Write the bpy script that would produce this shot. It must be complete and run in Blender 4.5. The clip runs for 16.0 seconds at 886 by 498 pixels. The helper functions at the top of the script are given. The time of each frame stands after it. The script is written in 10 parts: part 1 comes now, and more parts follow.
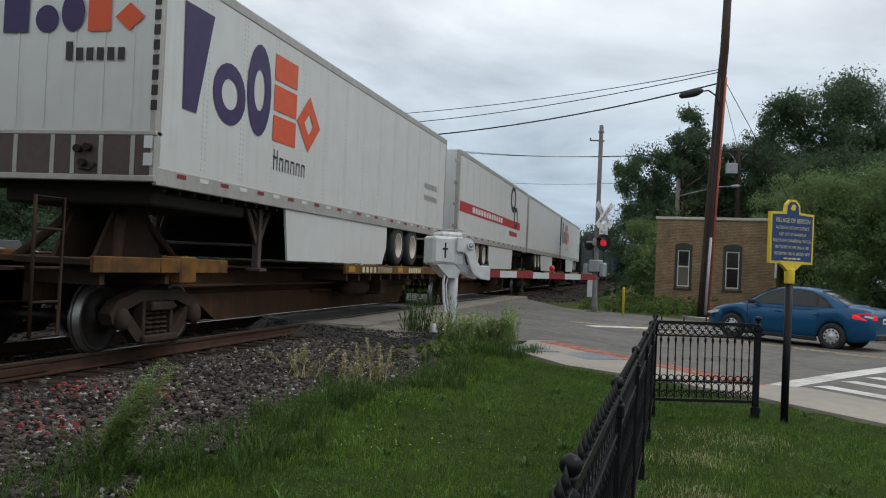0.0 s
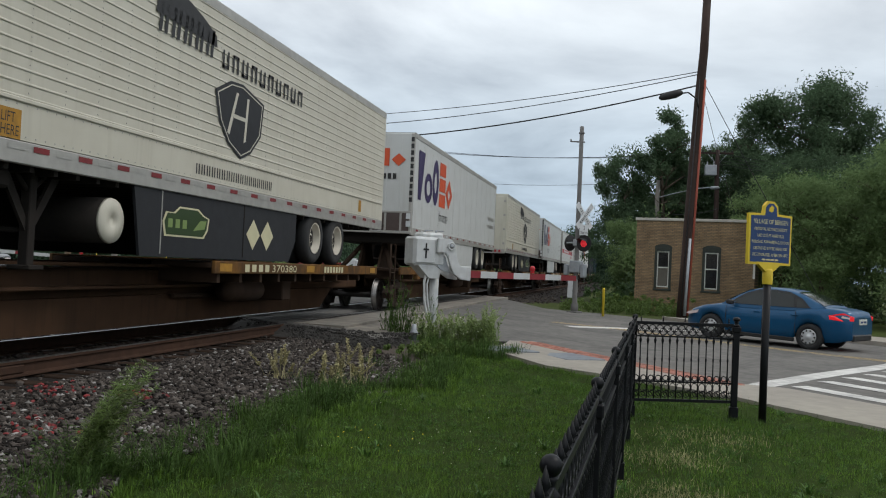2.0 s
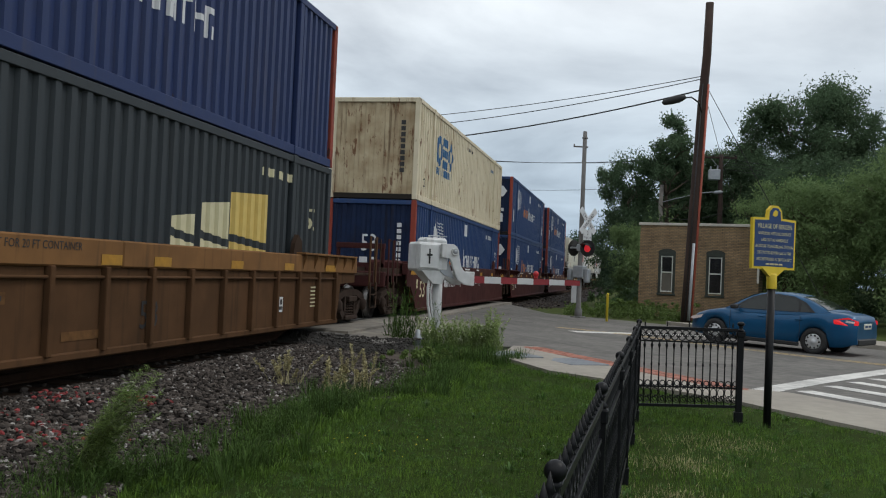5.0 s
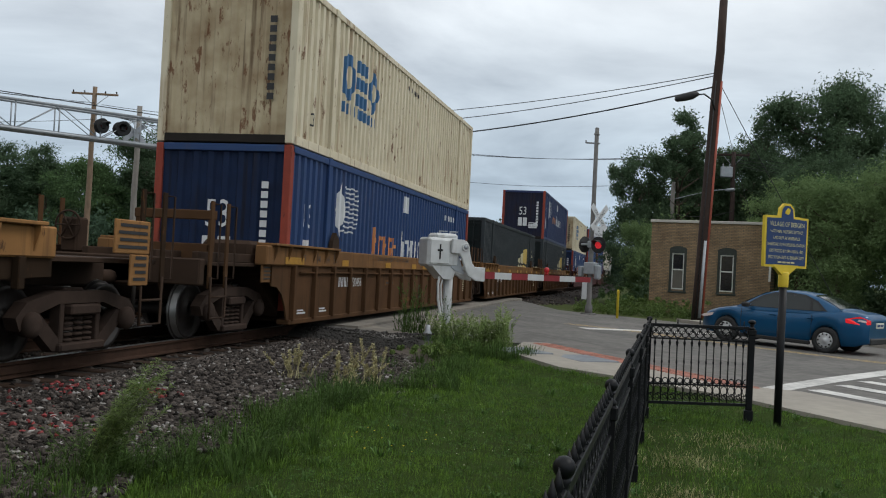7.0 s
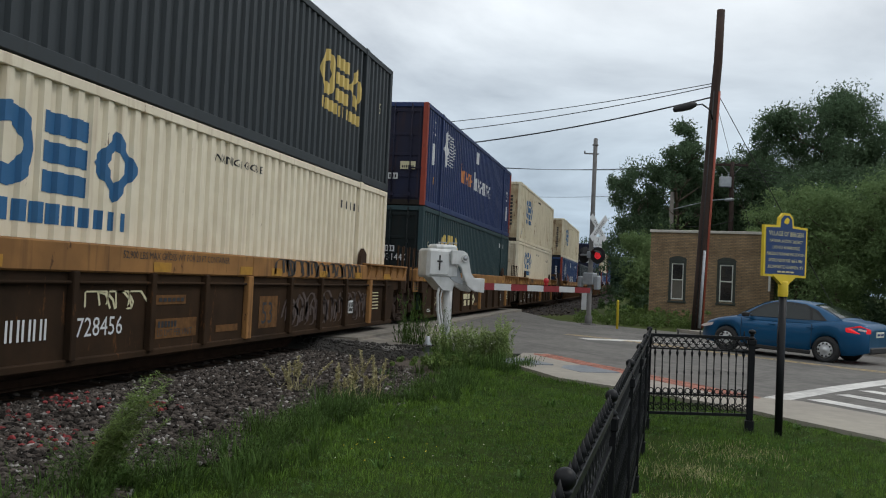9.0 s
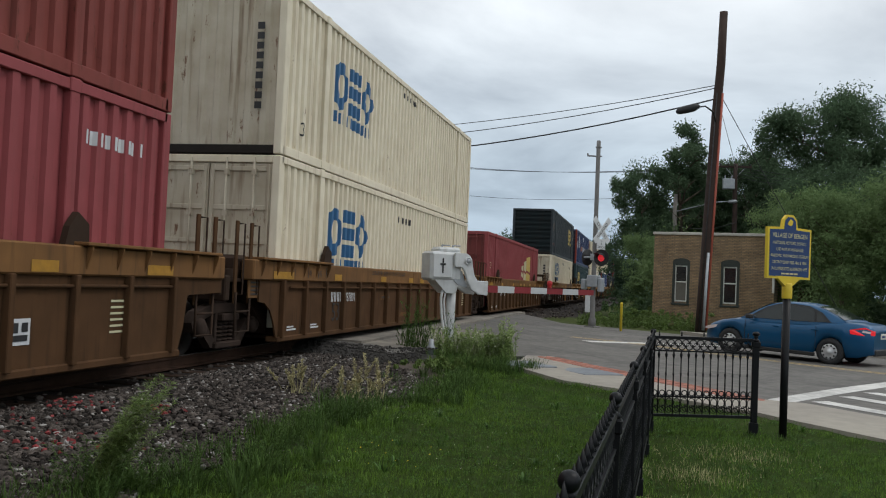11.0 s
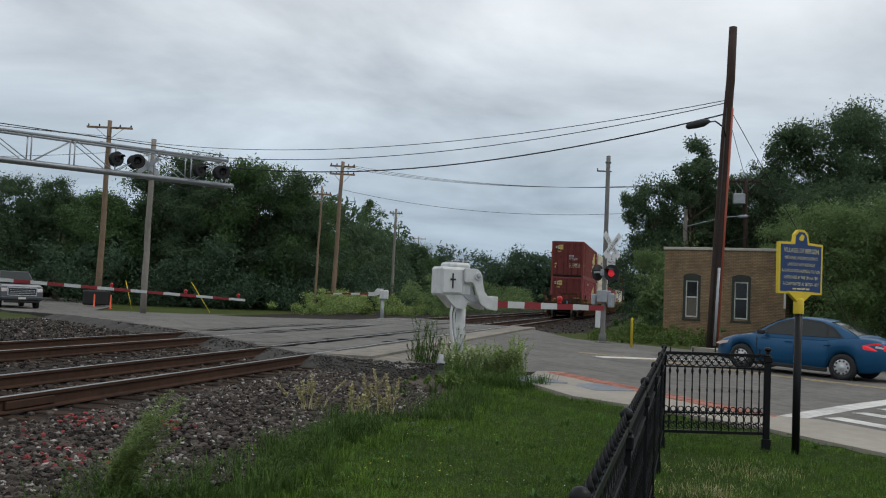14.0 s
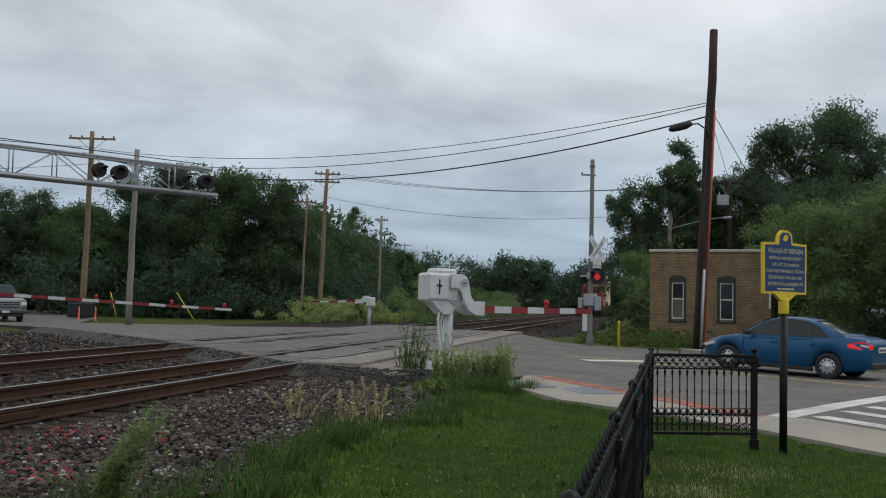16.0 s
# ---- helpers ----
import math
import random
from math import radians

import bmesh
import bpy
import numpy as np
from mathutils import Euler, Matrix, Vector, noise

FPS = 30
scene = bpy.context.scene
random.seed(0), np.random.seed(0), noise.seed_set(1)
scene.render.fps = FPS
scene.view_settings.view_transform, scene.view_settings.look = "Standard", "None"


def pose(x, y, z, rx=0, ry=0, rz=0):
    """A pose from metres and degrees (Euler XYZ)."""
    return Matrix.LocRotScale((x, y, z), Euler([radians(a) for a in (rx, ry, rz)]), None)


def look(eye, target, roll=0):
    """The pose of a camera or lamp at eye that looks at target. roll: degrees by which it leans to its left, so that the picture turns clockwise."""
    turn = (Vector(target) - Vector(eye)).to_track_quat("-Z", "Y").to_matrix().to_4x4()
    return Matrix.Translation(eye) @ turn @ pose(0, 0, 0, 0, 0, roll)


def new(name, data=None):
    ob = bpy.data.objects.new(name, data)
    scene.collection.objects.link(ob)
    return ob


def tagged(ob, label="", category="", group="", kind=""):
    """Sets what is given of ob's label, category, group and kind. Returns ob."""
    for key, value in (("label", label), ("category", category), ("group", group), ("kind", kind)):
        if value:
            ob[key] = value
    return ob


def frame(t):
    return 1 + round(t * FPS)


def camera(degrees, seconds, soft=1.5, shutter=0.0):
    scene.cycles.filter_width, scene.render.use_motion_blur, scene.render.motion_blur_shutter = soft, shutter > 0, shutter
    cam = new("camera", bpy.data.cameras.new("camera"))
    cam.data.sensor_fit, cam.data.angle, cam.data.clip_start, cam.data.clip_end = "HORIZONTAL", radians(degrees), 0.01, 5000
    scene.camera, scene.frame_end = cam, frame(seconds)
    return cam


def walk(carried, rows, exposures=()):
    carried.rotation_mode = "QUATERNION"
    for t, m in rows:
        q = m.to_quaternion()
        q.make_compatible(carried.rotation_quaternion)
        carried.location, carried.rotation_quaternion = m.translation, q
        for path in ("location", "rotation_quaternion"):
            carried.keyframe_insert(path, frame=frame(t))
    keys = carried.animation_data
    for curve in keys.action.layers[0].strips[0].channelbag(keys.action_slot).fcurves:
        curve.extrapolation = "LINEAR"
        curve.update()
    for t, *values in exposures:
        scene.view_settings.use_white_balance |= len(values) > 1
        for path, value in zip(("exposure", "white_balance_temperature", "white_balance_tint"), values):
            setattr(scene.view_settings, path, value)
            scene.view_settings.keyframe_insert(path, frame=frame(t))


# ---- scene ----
cam = camera(52.2, 16.0, soft=1.1)
EYE = 1.65
# seconds, yaw, pitch, roll: hand-held on one spot beside the fence
TURNS = [
    (0, 12.95, 1.06, -2.52),
    (0.5, 12.46, 1.19, -2.51),
    (1, 11.86, 1.31, -2.33),
    (1.5, 11.82, 1.02, -2.54),
    (2, 11.73, 1.15, -2.6),
    (2.5, 11.62, 1.61, -2.62),
    (3, 11.61, 2.02, -2.63),
    (3.5, 11.57, 2.34, -2.62),
    (4, 11.33, 2.29, -2.63),
    (4.5, 11.73, 1.73, -2.36),
    (7, 12.62, 1.16, -2.92),
    (7.5, 12.57, 1.5, -2.72),
    (8, 12.48, 1.46, -2.66),
    (8.5, 12.51, 1.68, -2.71),
    (9, 12.59, 1.87, -2.64),
    (11.5, 12.88, 2.12, -2.43),
    (12, 12.76, 2.28, -2.17),
    (12.5, 12.66, 2.43, -2.32),
    (13, 13.08, 2.9, -2.3),
    (13.5, 13.29, 3.08, -2.46),
    (14, 13.43, 2.98, -2.46),
    (14.5, 13.62, 2.92, -2.11),
    (15, 13.46, 2.91, -1.87),
    (15.5, 13.06, 3.3, -1.68),
    (16, 12.6, 3.39, -1.47),
]
walk(cam, [(t, pose(0, 0, EYE, 90 + pitch, roll, yaw)) for t, yaw, pitch, roll in TURNS],
     [(0, 0.22), (3, 0.25), (4.5, 0.2), (7, 0.18), (8.5, 0.22), (9, 0.18), (11.5, 0.2), (12, 0.21), (12.5, 0.14), (13, 0.1), (14.5, -0.01), (16, -0.04)])

# ---- sky and light: a bright overcast afternoon ----
world = bpy.data.worlds.new("overcast_sky")
scene.world = world
world.use_nodes = True
wn, wl = world.node_tree.nodes, world.node_tree.links
wn.clear()


def wnode(kind, **values):
    n = wn.new(kind)
    for k, v in values.items():
        n.inputs[k].default_value = v
    return n


w_out, w_bg = wn.new("ShaderNodeOutputWorld"), wn.new("ShaderNodeBackground")
w_sky = wn.new("ShaderNodeTexSky")
w_sky.sky_type, w_sky.sun_disc = "NISHITA", False
w_sky.sun_elevation, w_sky.sun_rotation = radians(53), radians(290)
w_dim = wn.new("ShaderNodeMixRGB")
w_dim.blend_type = "MULTIPLY"
w_dim.inputs[0].default_value, w_dim.inputs[2].default_value = 1.0, (0.1, 0.1, 0.1, 1)
wl.new(w_sky.outputs[0], w_dim.inputs[1])
w_co, w_sep = wn.new("ShaderNodeTexCoord"), wn.new("ShaderNodeSeparateXYZ")
wl.new(w_co.outputs["Generated"], w_sep.inputs[0])
w_up = wn.new("ShaderNodeMath")
w_up.operation, w_up.inputs[1].default_value = "ADD", 0.16
wl.new(w_sep.outputs[2], w_up.inputs[0])
w_lay = wn.new("ShaderNodeCombineXYZ")
for i in (0, 1):
    d = wn.new("ShaderNodeMath")
    d.operation = "DIVIDE"
    wl.new(w_sep.outputs[i], d.inputs[0])
    wl.new(w_up.outputs[0], d.inputs[1])
    wl.new(d.outputs[0], w_lay.inputs[i])
w_n1 = wnode("ShaderNodeTexNoise", Scale=0.9, Detail=7.0, Roughness=0.55, Distortion=0.35)
w_n2 = wnode("ShaderNodeTexNoise", Scale=0.33, Detail=3.0, Roughness=0.5)
for n in (w_n1, w_n2):
    wl.new(w_lay.outputs[0], n.inputs["Vector"])
w_mix = wn.new("ShaderNodeMath")
w_mix.operation = "MULTIPLY_ADD"
w_mix.inputs[1].default_value = 0.6
wl.new(w_n1.outputs[0], w_mix.inputs[0])
w_half = wn.new("ShaderNodeMath")
w_half.operation, w_half.inputs[1].default_value = "MULTIPLY", 0.4
wl.new(w_n2.outputs[0], w_half.inputs[0])
wl.new(w_half.outputs[0], w_mix.inputs[2])
w_ramp = wn.new("ShaderNodeValToRGB")
for e, (p, c) in zip(w_ramp.color_ramp.elements, ((0.36, (0.46, 0.50, 0.55, 1)), (0.60, (1.05, 1.10, 1.13, 1)))):
    e.position, e.color = p, c
wl.new(w_mix.outputs[0], w_ramp.inputs[0])
w_hor = wn.new("ShaderNodeValToRGB")
for e, (p, c) in zip(w_hor.color_ramp.elements, ((0.03, (0.41, 0.50, 0.60, 1)), (0.33, (1.03, 1.02, 1.01, 1)))):
    e.position, e.color = p, c
w_mid = w_hor.color_ramp.elements.new(0.15)
w_mid.color = (0.62, 0.685, 0.745, 1)
wl.new(w_sep.outputs[2], w_hor.inputs[0])
w_tint = wn.new("ShaderNodeMixRGB")
w_tint.blend_type, w_tint.inputs[0].default_value = "MULTIPLY", 1.0
wl.new(w_ramp.outputs[0], w_tint.inputs[1])
wl.new(w_hor.outputs[0], w_tint.inputs[2])
w_cov = wn.new("ShaderNodeMixRGB")
w_cov.inputs[0].default_value = 0.93
wl.new(w_dim.outputs[0], w_cov.inputs[1])
wl.new(w_tint.outputs[0], w_cov.inputs[2])
wl.new(w_cov.outputs[0], w_bg.inputs[0])
w_bg.inputs[1].default_value = 1.0
wl.new(w_bg.outputs[0], w_out.inputs[0])

sun = new("sun", bpy.data.lights.new("sun", "SUN"))
sun.data.energy, sun.data.angle, sun.data.color = 0.85, radians(18), (1.0, 0.97, 0.93)
sun.matrix_world = look((31, 20, 44), (0, 10, 0))

# ---- materials ----
def mat(name, c1, c2=None, rough=0.6, metal=0.0, scale=6.0, stain=0.8, bump=0.15, streak=None, streak_amount=0.5,
        random_amount=0.0, island=False, spec=0.4, lo=0.35, hi=0.65, glow=0.0, coat=0.0, leafy=0.0, run=None, rust=None, rust_from=0.60):
    """Two colours mixed by noise at two scales, optional downward streaks, a fine bump."""
    m = bpy.data.materials.new(name)
    m.use_nodes = True
    nt = m.node_tree
    N, K = nt.nodes, nt.links
    b = N["Principled BSDF"]
    c2 = c2 or tuple(v * 0.72 for v in c1)
    co = N.new("ShaderNodeTexCoord")
    fine = N.new("ShaderNodeTexNoise")
    fine.inputs["Scale"].default_value, fine.inputs["Detail"].default_value = scale, 6.0
    wide = N.new("ShaderNodeTexNoise")
    wide.inputs["Scale"].default_value, wide.inputs["Detail"].default_value = scale * 0.13, 3.0
    for n in (fine, wide):
        K.new(co.outputs["Object"], n.inputs["Vector"])
    add = N.new("ShaderNodeMath")
    add.operation = "MULTIPLY_ADD"
    add.inputs[1].default_value = 0.5
    half = N.new("ShaderNodeMath")
    half.operation, half.inputs[1].default_value = "MULTIPLY", 0.5
    K.new(wide.outputs[0], half.inputs[0])
    K.new(fine.outputs[0], add.inputs[0])
    K.new(half.outputs[0], add.inputs[2])
    ramp = N.new("ShaderNodeMapRange")
    ramp.inputs[1].default_value, ramp.inputs[2].default_value = lo, hi
    ramp.inputs[3].default_value, ramp.inputs[4].default_value = 0.0, stain
    K.new(add.outputs[0], ramp.inputs[0])
    mix = N.new("ShaderNodeMixRGB")
    mix.inputs[1].default_value, mix.inputs[2].default_value = (*c1, 1), (*c2, 1)
    K.new(ramp.outputs[0], mix.inputs[0])
    colour = mix.outputs[0]
    if streak:
        mp = N.new("ShaderNodeMapping")
        mp.inputs["Scale"].default_value = (5, 5, 0.35)
        if run is not None:      # streaks that lie along the ground at this heading
            mp.vector_type = "TEXTURE"
            mp.inputs["Rotation"].default_value, mp.inputs["Scale"].default_value = (0, 0, radians(run)), (7.0, 0.55, 1.0)
        K.new(co.outputs["Object"], mp.inputs["Vector"])
        sn = N.new("ShaderNodeTexNoise")
        sn.inputs["Scale"].default_value, sn.inputs["Detail"].default_value = 1.6, 8.0
        K.new(mp.outputs[0], sn.inputs["Vector"])
        sr = N.new("ShaderNodeMapRange")
        sr.inputs[1].default_value, sr.inputs[2].default_value, sr.inputs[4].default_value = 0.55, 0.75, streak_amount
        K.new(sn.outputs[0], sr.inputs[0])
        sm = N.new("ShaderNodeMixRGB")
        sm.inputs[2].default_value = (*streak, 1)
        K.new(sr.outputs[0], sm.inputs[0])
        K.new(colour, sm.inputs[1])
        colour = sm.outputs[0]
    if rust:         # chips and short runs of rust breaking through the paint
        rm = N.new("ShaderNodeMapping")
        rm.inputs["Scale"].default_value = (2.6, 2.6, 0.8)
        K.new(co.outputs["Object"], rm.inputs["Vector"])
        rn = N.new("ShaderNodeTexNoise")
        rn.inputs["Scale"].default_value, rn.inputs["Detail"].default_value, rn.inputs["Roughness"].default_value = 2.4, 10.0, 0.72
        K.new(rm.outputs[0], rn.inputs["Vector"])
        rw = N.new("ShaderNodeMapRange")
        rw.inputs[1].default_value, rw.inputs[2].default_value, rw.inputs[4].default_value = rust_from, rust_from + 0.05, 0.85
        K.new(rn.outputs[0], rw.inputs[0])
        rx = N.new("ShaderNodeMixRGB")
        rx.inputs[2].default_value = (*rust, 1)
        K.new(rw.outputs[0], rx.inputs[0])
        K.new(colour, rx.inputs[1])
        colour = rx.outputs[0]
    if random_amount:
        if island:
            rnd = N.new("ShaderNodeNewGeometry").outputs["Random Per Island"]
        else:
            rnd = N.new("ShaderNodeObjectInfo").outputs["Random"]
        rr = N.new("ShaderNodeMapRange")
        rr.inputs[3].default_value, rr.inputs[4].default_value = 1 - random_amount, 1 + random_amount
        K.new(rnd, rr.inputs[0])
        hv = N.new("ShaderNodeHueSaturation")
        K.new(rr.outputs[0], hv.inputs["Value"])
        K.new(colour, hv.inputs["Color"])
        colour = hv.outputs[0]
    K.new(colour, b.inputs["Base Color"])
    rv = N.new("ShaderNodeMapRange")
    rv.inputs[3].default_value, rv.inputs[4].default_value = max(0.03, rough - 0.08), min(1.0, rough + 0.1)
    K.new(fine.outputs[0], rv.inputs[0])
    K.new(rv.outputs[0], b.inputs["Roughness"])
    b.inputs["Metallic"].default_value = metal
    b.inputs["Specular IOR Level"].default_value = spec
    if coat:
        b.inputs["Coat Weight"].default_value, b.inputs["Coat Roughness"].default_value = coat, 0.06
    if bump:
        bp = N.new("ShaderNodeBump")
        bp.inputs["Strength"].default_value, bp.inputs["Distance"].default_value = bump, 0.02
        K.new(fine.outputs[0], bp.inputs["Height"])
        K.new(bp.outputs[0], b.inputs["Normal"])
    if glow:
        K.new(colour, b.inputs["Emission Color"])
        b.inputs["Emission Strength"].default_value = glow
    if leafy:
        tr, ms = N.new("ShaderNodeBsdfTranslucent"), N.new("ShaderNodeMixShader")
        K.new(colour, tr.inputs[0])
        ms.inputs[0].default_value = leafy
        K.new(b.outputs[0], ms.inputs[1])
        K.new(tr.outputs[0], ms.inputs[2])
        K.new(ms.outputs[0], N["Material Output"].inputs[0])
    return m


def glass(name, tint, rough=0.03):
    m = bpy.data.materials.new(name)
    m.use_nodes = True
    b = m.node_tree.nodes["Principled BSDF"]
    b.inputs["Base Color"].default_value, b.inputs["Roughness"].default_value = (*tint, 1), rough
    b.inputs["Transmission Weight"].default_value, b.inputs["IOR"].default_value = 0.85, 1.3
    return m


def brickwork(name, c1, c2, mortar, scale, width=0.5, height=0.25):
    """Courses too small to pick apart, laid in the wall's own plane."""
    m = mat(name, c1, rough=0.85, scale=3.0)
    nt = m.node_tree
    N, K = nt.nodes, nt.links
    b = N["Principled BSDF"]
    br = N.new("ShaderNodeTexBrick")
    br.inputs["Color1"].default_value, br.inputs["Color2"].default_value, br.inputs["Mortar"].default_value = (*c1, 1), (*c2, 1), (*mortar, 1)
    br.inputs["Scale"].default_value, br.inputs["Mortar Size"].default_value = scale, 0.012
    br.inputs["Brick Width"].default_value, br.inputs["Row Height"].default_value = width, height
    co, mp = N.new("ShaderNodeTexCoord"), N.new("ShaderNodeMapping")
    mp.inputs["Rotation"].default_value = (radians(-90), 0, 0)
    K.new(co.outputs["Object"], mp.inputs["Vector"])
    K.new(mp.outputs[0], br.inputs["Vector"])
    nz = N.new("ShaderNodeTexNoise")
    nz.inputs["Scale"].default_value, nz.inputs["Detail"].default_value = 1.3, 5.0
    K.new(co.outputs["Object"], nz.inputs["Vector"])
    mr = N.new("ShaderNodeMapRange")
    mr.inputs[1].default_value, mr.inputs[2].default_value, mr.inputs[3].default_value, mr.inputs[4].default_value = 0.3, 0.7, 0.7, 1.15
    K.new(nz.outputs[0], mr.inputs[0])
    hv = N.new("ShaderNodeHueSaturation")
    K.new(mr.outputs[0], hv.inputs["Value"])
    K.new(br.outputs[0], hv.inputs["Color"])
    K.new(hv.outputs[0], b.inputs["Base Color"])
    bp = N.new("ShaderNodeBump")
    bp.inputs["Strength"].default_value, bp.inputs["Distance"].default_value, bp.invert = 0.5, 0.01, True
    K.new(br.outputs["Fac"], bp.inputs["Height"])
    K.new(bp.outputs[0], b.inputs["Normal"])
    return m


M_GROUND = mat("meadow_soil", (0.06, 0.08, 0.022), (0.035, 0.042, 0.016), 0.95, scale=3, bump=0.6, spec=0.05)
M_LAWN = mat("lawn_soil", (0.034, 0.058, 0.012), (0.022, 0.030, 0.010), 0.95, scale=9, bump=0.6, spec=0.03)
M_BLADE = mat("lawn_blades", (0.150, 0.248, 0.044), (0.042, 0.092, 0.020), 0.6, scale=2.2, bump=0, random_amount=0.6, island=True, leafy=0.35, spec=0.08)
M_TALL = mat("tall_grass", (0.085, 0.142, 0.036), (0.036, 0.074, 0.020), 0.65, scale=5, bump=0, random_amount=0.5, island=True, leafy=0.3, spec=0.1)
M_STRAW = mat("dry_grass", (0.52, 0.47, 0.27), (0.34, 0.31, 0.16), 0.8, scale=2, bump=0, random_amount=0.4, island=True, leafy=0.2)
M_FROND = mat("weed_fronds", (0.20, 0.27, 0.075), (0.085, 0.145, 0.038), 0.65, scale=3.0, bump=0, random_amount=0.5, island=True, leafy=0.35)
M_FEATHER = mat("feathery_leaves", (0.28, 0.355, 0.12), (0.15, 0.235, 0.070), 0.65, scale=1.2, bump=0, random_amount=0.4, island=True, leafy=0.35)
M_WEED = mat("weed_leaves", (0.13, 0.19, 0.045), (0.08, 0.135, 0.03), 0.6, scale=1.2, bump=0, random_amount=0.45, island=True, leafy=0.3)
M_FLOWER = mat("small_white_flowers", (0.7, 0.7, 0.6), (0.6, 0.6, 0.4), 0.7, bump=0)
M_YFLOWER = mat("small_yellow_flowers", (0.75, 0.6, 0.03), (0.7, 0.5, 0.03), 0.7, bump=0)
M_LEAF = mat("tree_leaves", (0.098, 0.158, 0.064), (0.060, 0.112, 0.048), 0.65, scale=0.5, bump=0, random_amount=0.16, island=True, leafy=0.42, spec=0.1)
M_LEAF_DARK = mat("dark_tree_leaves", (0.092, 0.140, 0.074), (0.060, 0.101, 0.057), 0.65, scale=0.4, bump=0, random_amount=0.16, island=True, leafy=0.45, spec=0.1)
M_LEAF_LIGHT = mat("light_tree_leaves", (0.170, 0.240, 0.100), (0.112, 0.176, 0.075), 0.65, scale=0.5, bump=0, random_amount=0.15, island=True, leafy=0.4, spec=0.08)
# Far haze mixed into blue-green leaves; also paints the undergrowth's shade.
M_LEAF_HAZE_SHADE = mat("haze_and_shade_tinted_leaves", (0.075, 0.118, 0.072), (0.050, 0.084, 0.056), 0.7, scale=0.15, bump=0, random_amount=0.16, island=True, leafy=0.28, spec=0.05)
M_BARK = mat("bark", (0.11, 0.085, 0.06), (0.05, 0.04, 0.03), 0.95, scale=9, bump=0.8)
M_ASPHALT = mat("worn_asphalt", (0.150, 0.141, 0.128), (0.070, 0.067, 0.062), 0.88, scale=5, bump=0.3, stain=0.9, streak=(0.055, 0.052, 0.049), streak_amount=0.75, run=126.9)
M_ASPHALT_EDGE = mat("broken_asphalt_edge", (0.05, 0.047, 0.043), (0.028, 0.026, 0.024), 0.95, scale=9, bump=0.8)
M_TRACKDIRT = mat("trodden_track_dirt", (0.125, 0.10, 0.078), (0.062, 0.052, 0.043), 0.95, scale=3, bump=0.3)
M_APRON = mat("worn_pale_crossing_surface", (0.24, 0.215, 0.18), (0.10, 0.094, 0.085), 0.9, scale=3.5, bump=0.3, lo=0.38, hi=0.62)
M_CONCRETE = mat("pavement_concrete", (0.31, 0.285, 0.24), (0.22, 0.20, 0.175), 0.9, scale=5, bump=0.3)
M_PAVER = mat("red_paver_brick", (0.32, 0.125, 0.085), (0.20, 0.085, 0.065), 0.85, scale=7, bump=0.3, random_amount=0.3)
M_PLATE = mat("grey_cast_plate", (0.16, 0.18, 0.2), (0.1, 0.11, 0.13), 0.6, scale=9)
M_LINE_W = mat("worn_white_road_paint", (0.60, 0.59, 0.56), (0.26, 0.255, 0.245), 0.8, scale=7, lo=0.42, hi=0.66, bump=0.15)
M_LINE_Y = mat("worn_yellow_road_paint", (0.52, 0.36, 0.13), (0.22, 0.18, 0.11), 0.8, scale=6, bump=0.15)
M_BALLAST = mat("ballast_bed", (0.036, 0.031, 0.028), (0.018, 0.015, 0.014), 0.95, scale=18, bump=1.0, spec=0.08)
M_STONE = mat("ballast_stone", (0.078, 0.066, 0.058), (0.020, 0.0165, 0.0145), 0.9, scale=14, bump=0.3, random_amount=0.85, island=True, spec=0.15)
M_STONE_LIGHT = mat("pale_ballast_stone", (0.29, 0.275, 0.26), (0.15, 0.14, 0.13), 0.9, scale=14, bump=0.3, random_amount=0.4, island=True)
M_STONE_RED = mat("red_painted_stone", (0.24, 0.030, 0.032), (0.085, 0.022, 0.020), 0.8, scale=14, bump=0.3, random_amount=0.5, island=True)
M_TIE = mat("creosoted_tie", (0.048, 0.030, 0.021), (0.020, 0.015, 0.012), 0.95, scale=7, bump=0.7, random_amount=0.35, spec=0.08)
M_RAIL = mat("rusty_rail", (0.066, 0.036, 0.024), (0.036, 0.022, 0.016), 0.9, scale=7, bump=0.3, spec=0.12)
M_RAILTOP = mat("polished_rail_head", (0.40, 0.40, 0.41), (0.24, 0.235, 0.23), 0.34, metal=0.9, scale=12, bump=0)
M_BLACK = mat("black_iron_paint", (0.005, 0.0055, 0.007), (0.009, 0.009, 0.010), 0.42, scale=9, bump=0.2, spec=0.2)
M_SIGNBLUE = mat("blue_enamel", (0.012, 0.045, 0.15), (0.01, 0.035, 0.12), 0.5, scale=8, bump=0.05)
M_SIGNYEL = mat("yellow_enamel", (0.70, 0.52, 0.035), (0.58, 0.42, 0.03), 0.5, scale=9, bump=0.1)
M_SIGNTEXT = mat("pale_yellow_letters", (0.62, 0.58, 0.32), (0.5, 0.46, 0.25), 0.6, bump=0)
M_GALV = mat("galvanised_steel", (0.36, 0.38, 0.40), (0.26, 0.28, 0.30), 0.5, metal=0.35, scale=8, bump=0.1)
M_MAST = mat("weathered_grey_mast", (0.17, 0.165, 0.16), (0.11, 0.105, 0.10), 0.7, metal=0.1, scale=6, bump=0.15, streak=(0.07, 0.055, 0.045), streak_amount=0.5)
M_GATEWHITE = mat("weathered_white_casting", (0.60, 0.61, 0.61), (0.42, 0.43, 0.43), 0.55, scale=6, streak=(0.25, 0.22, 0.18), streak_amount=0.35, bump=0.1)
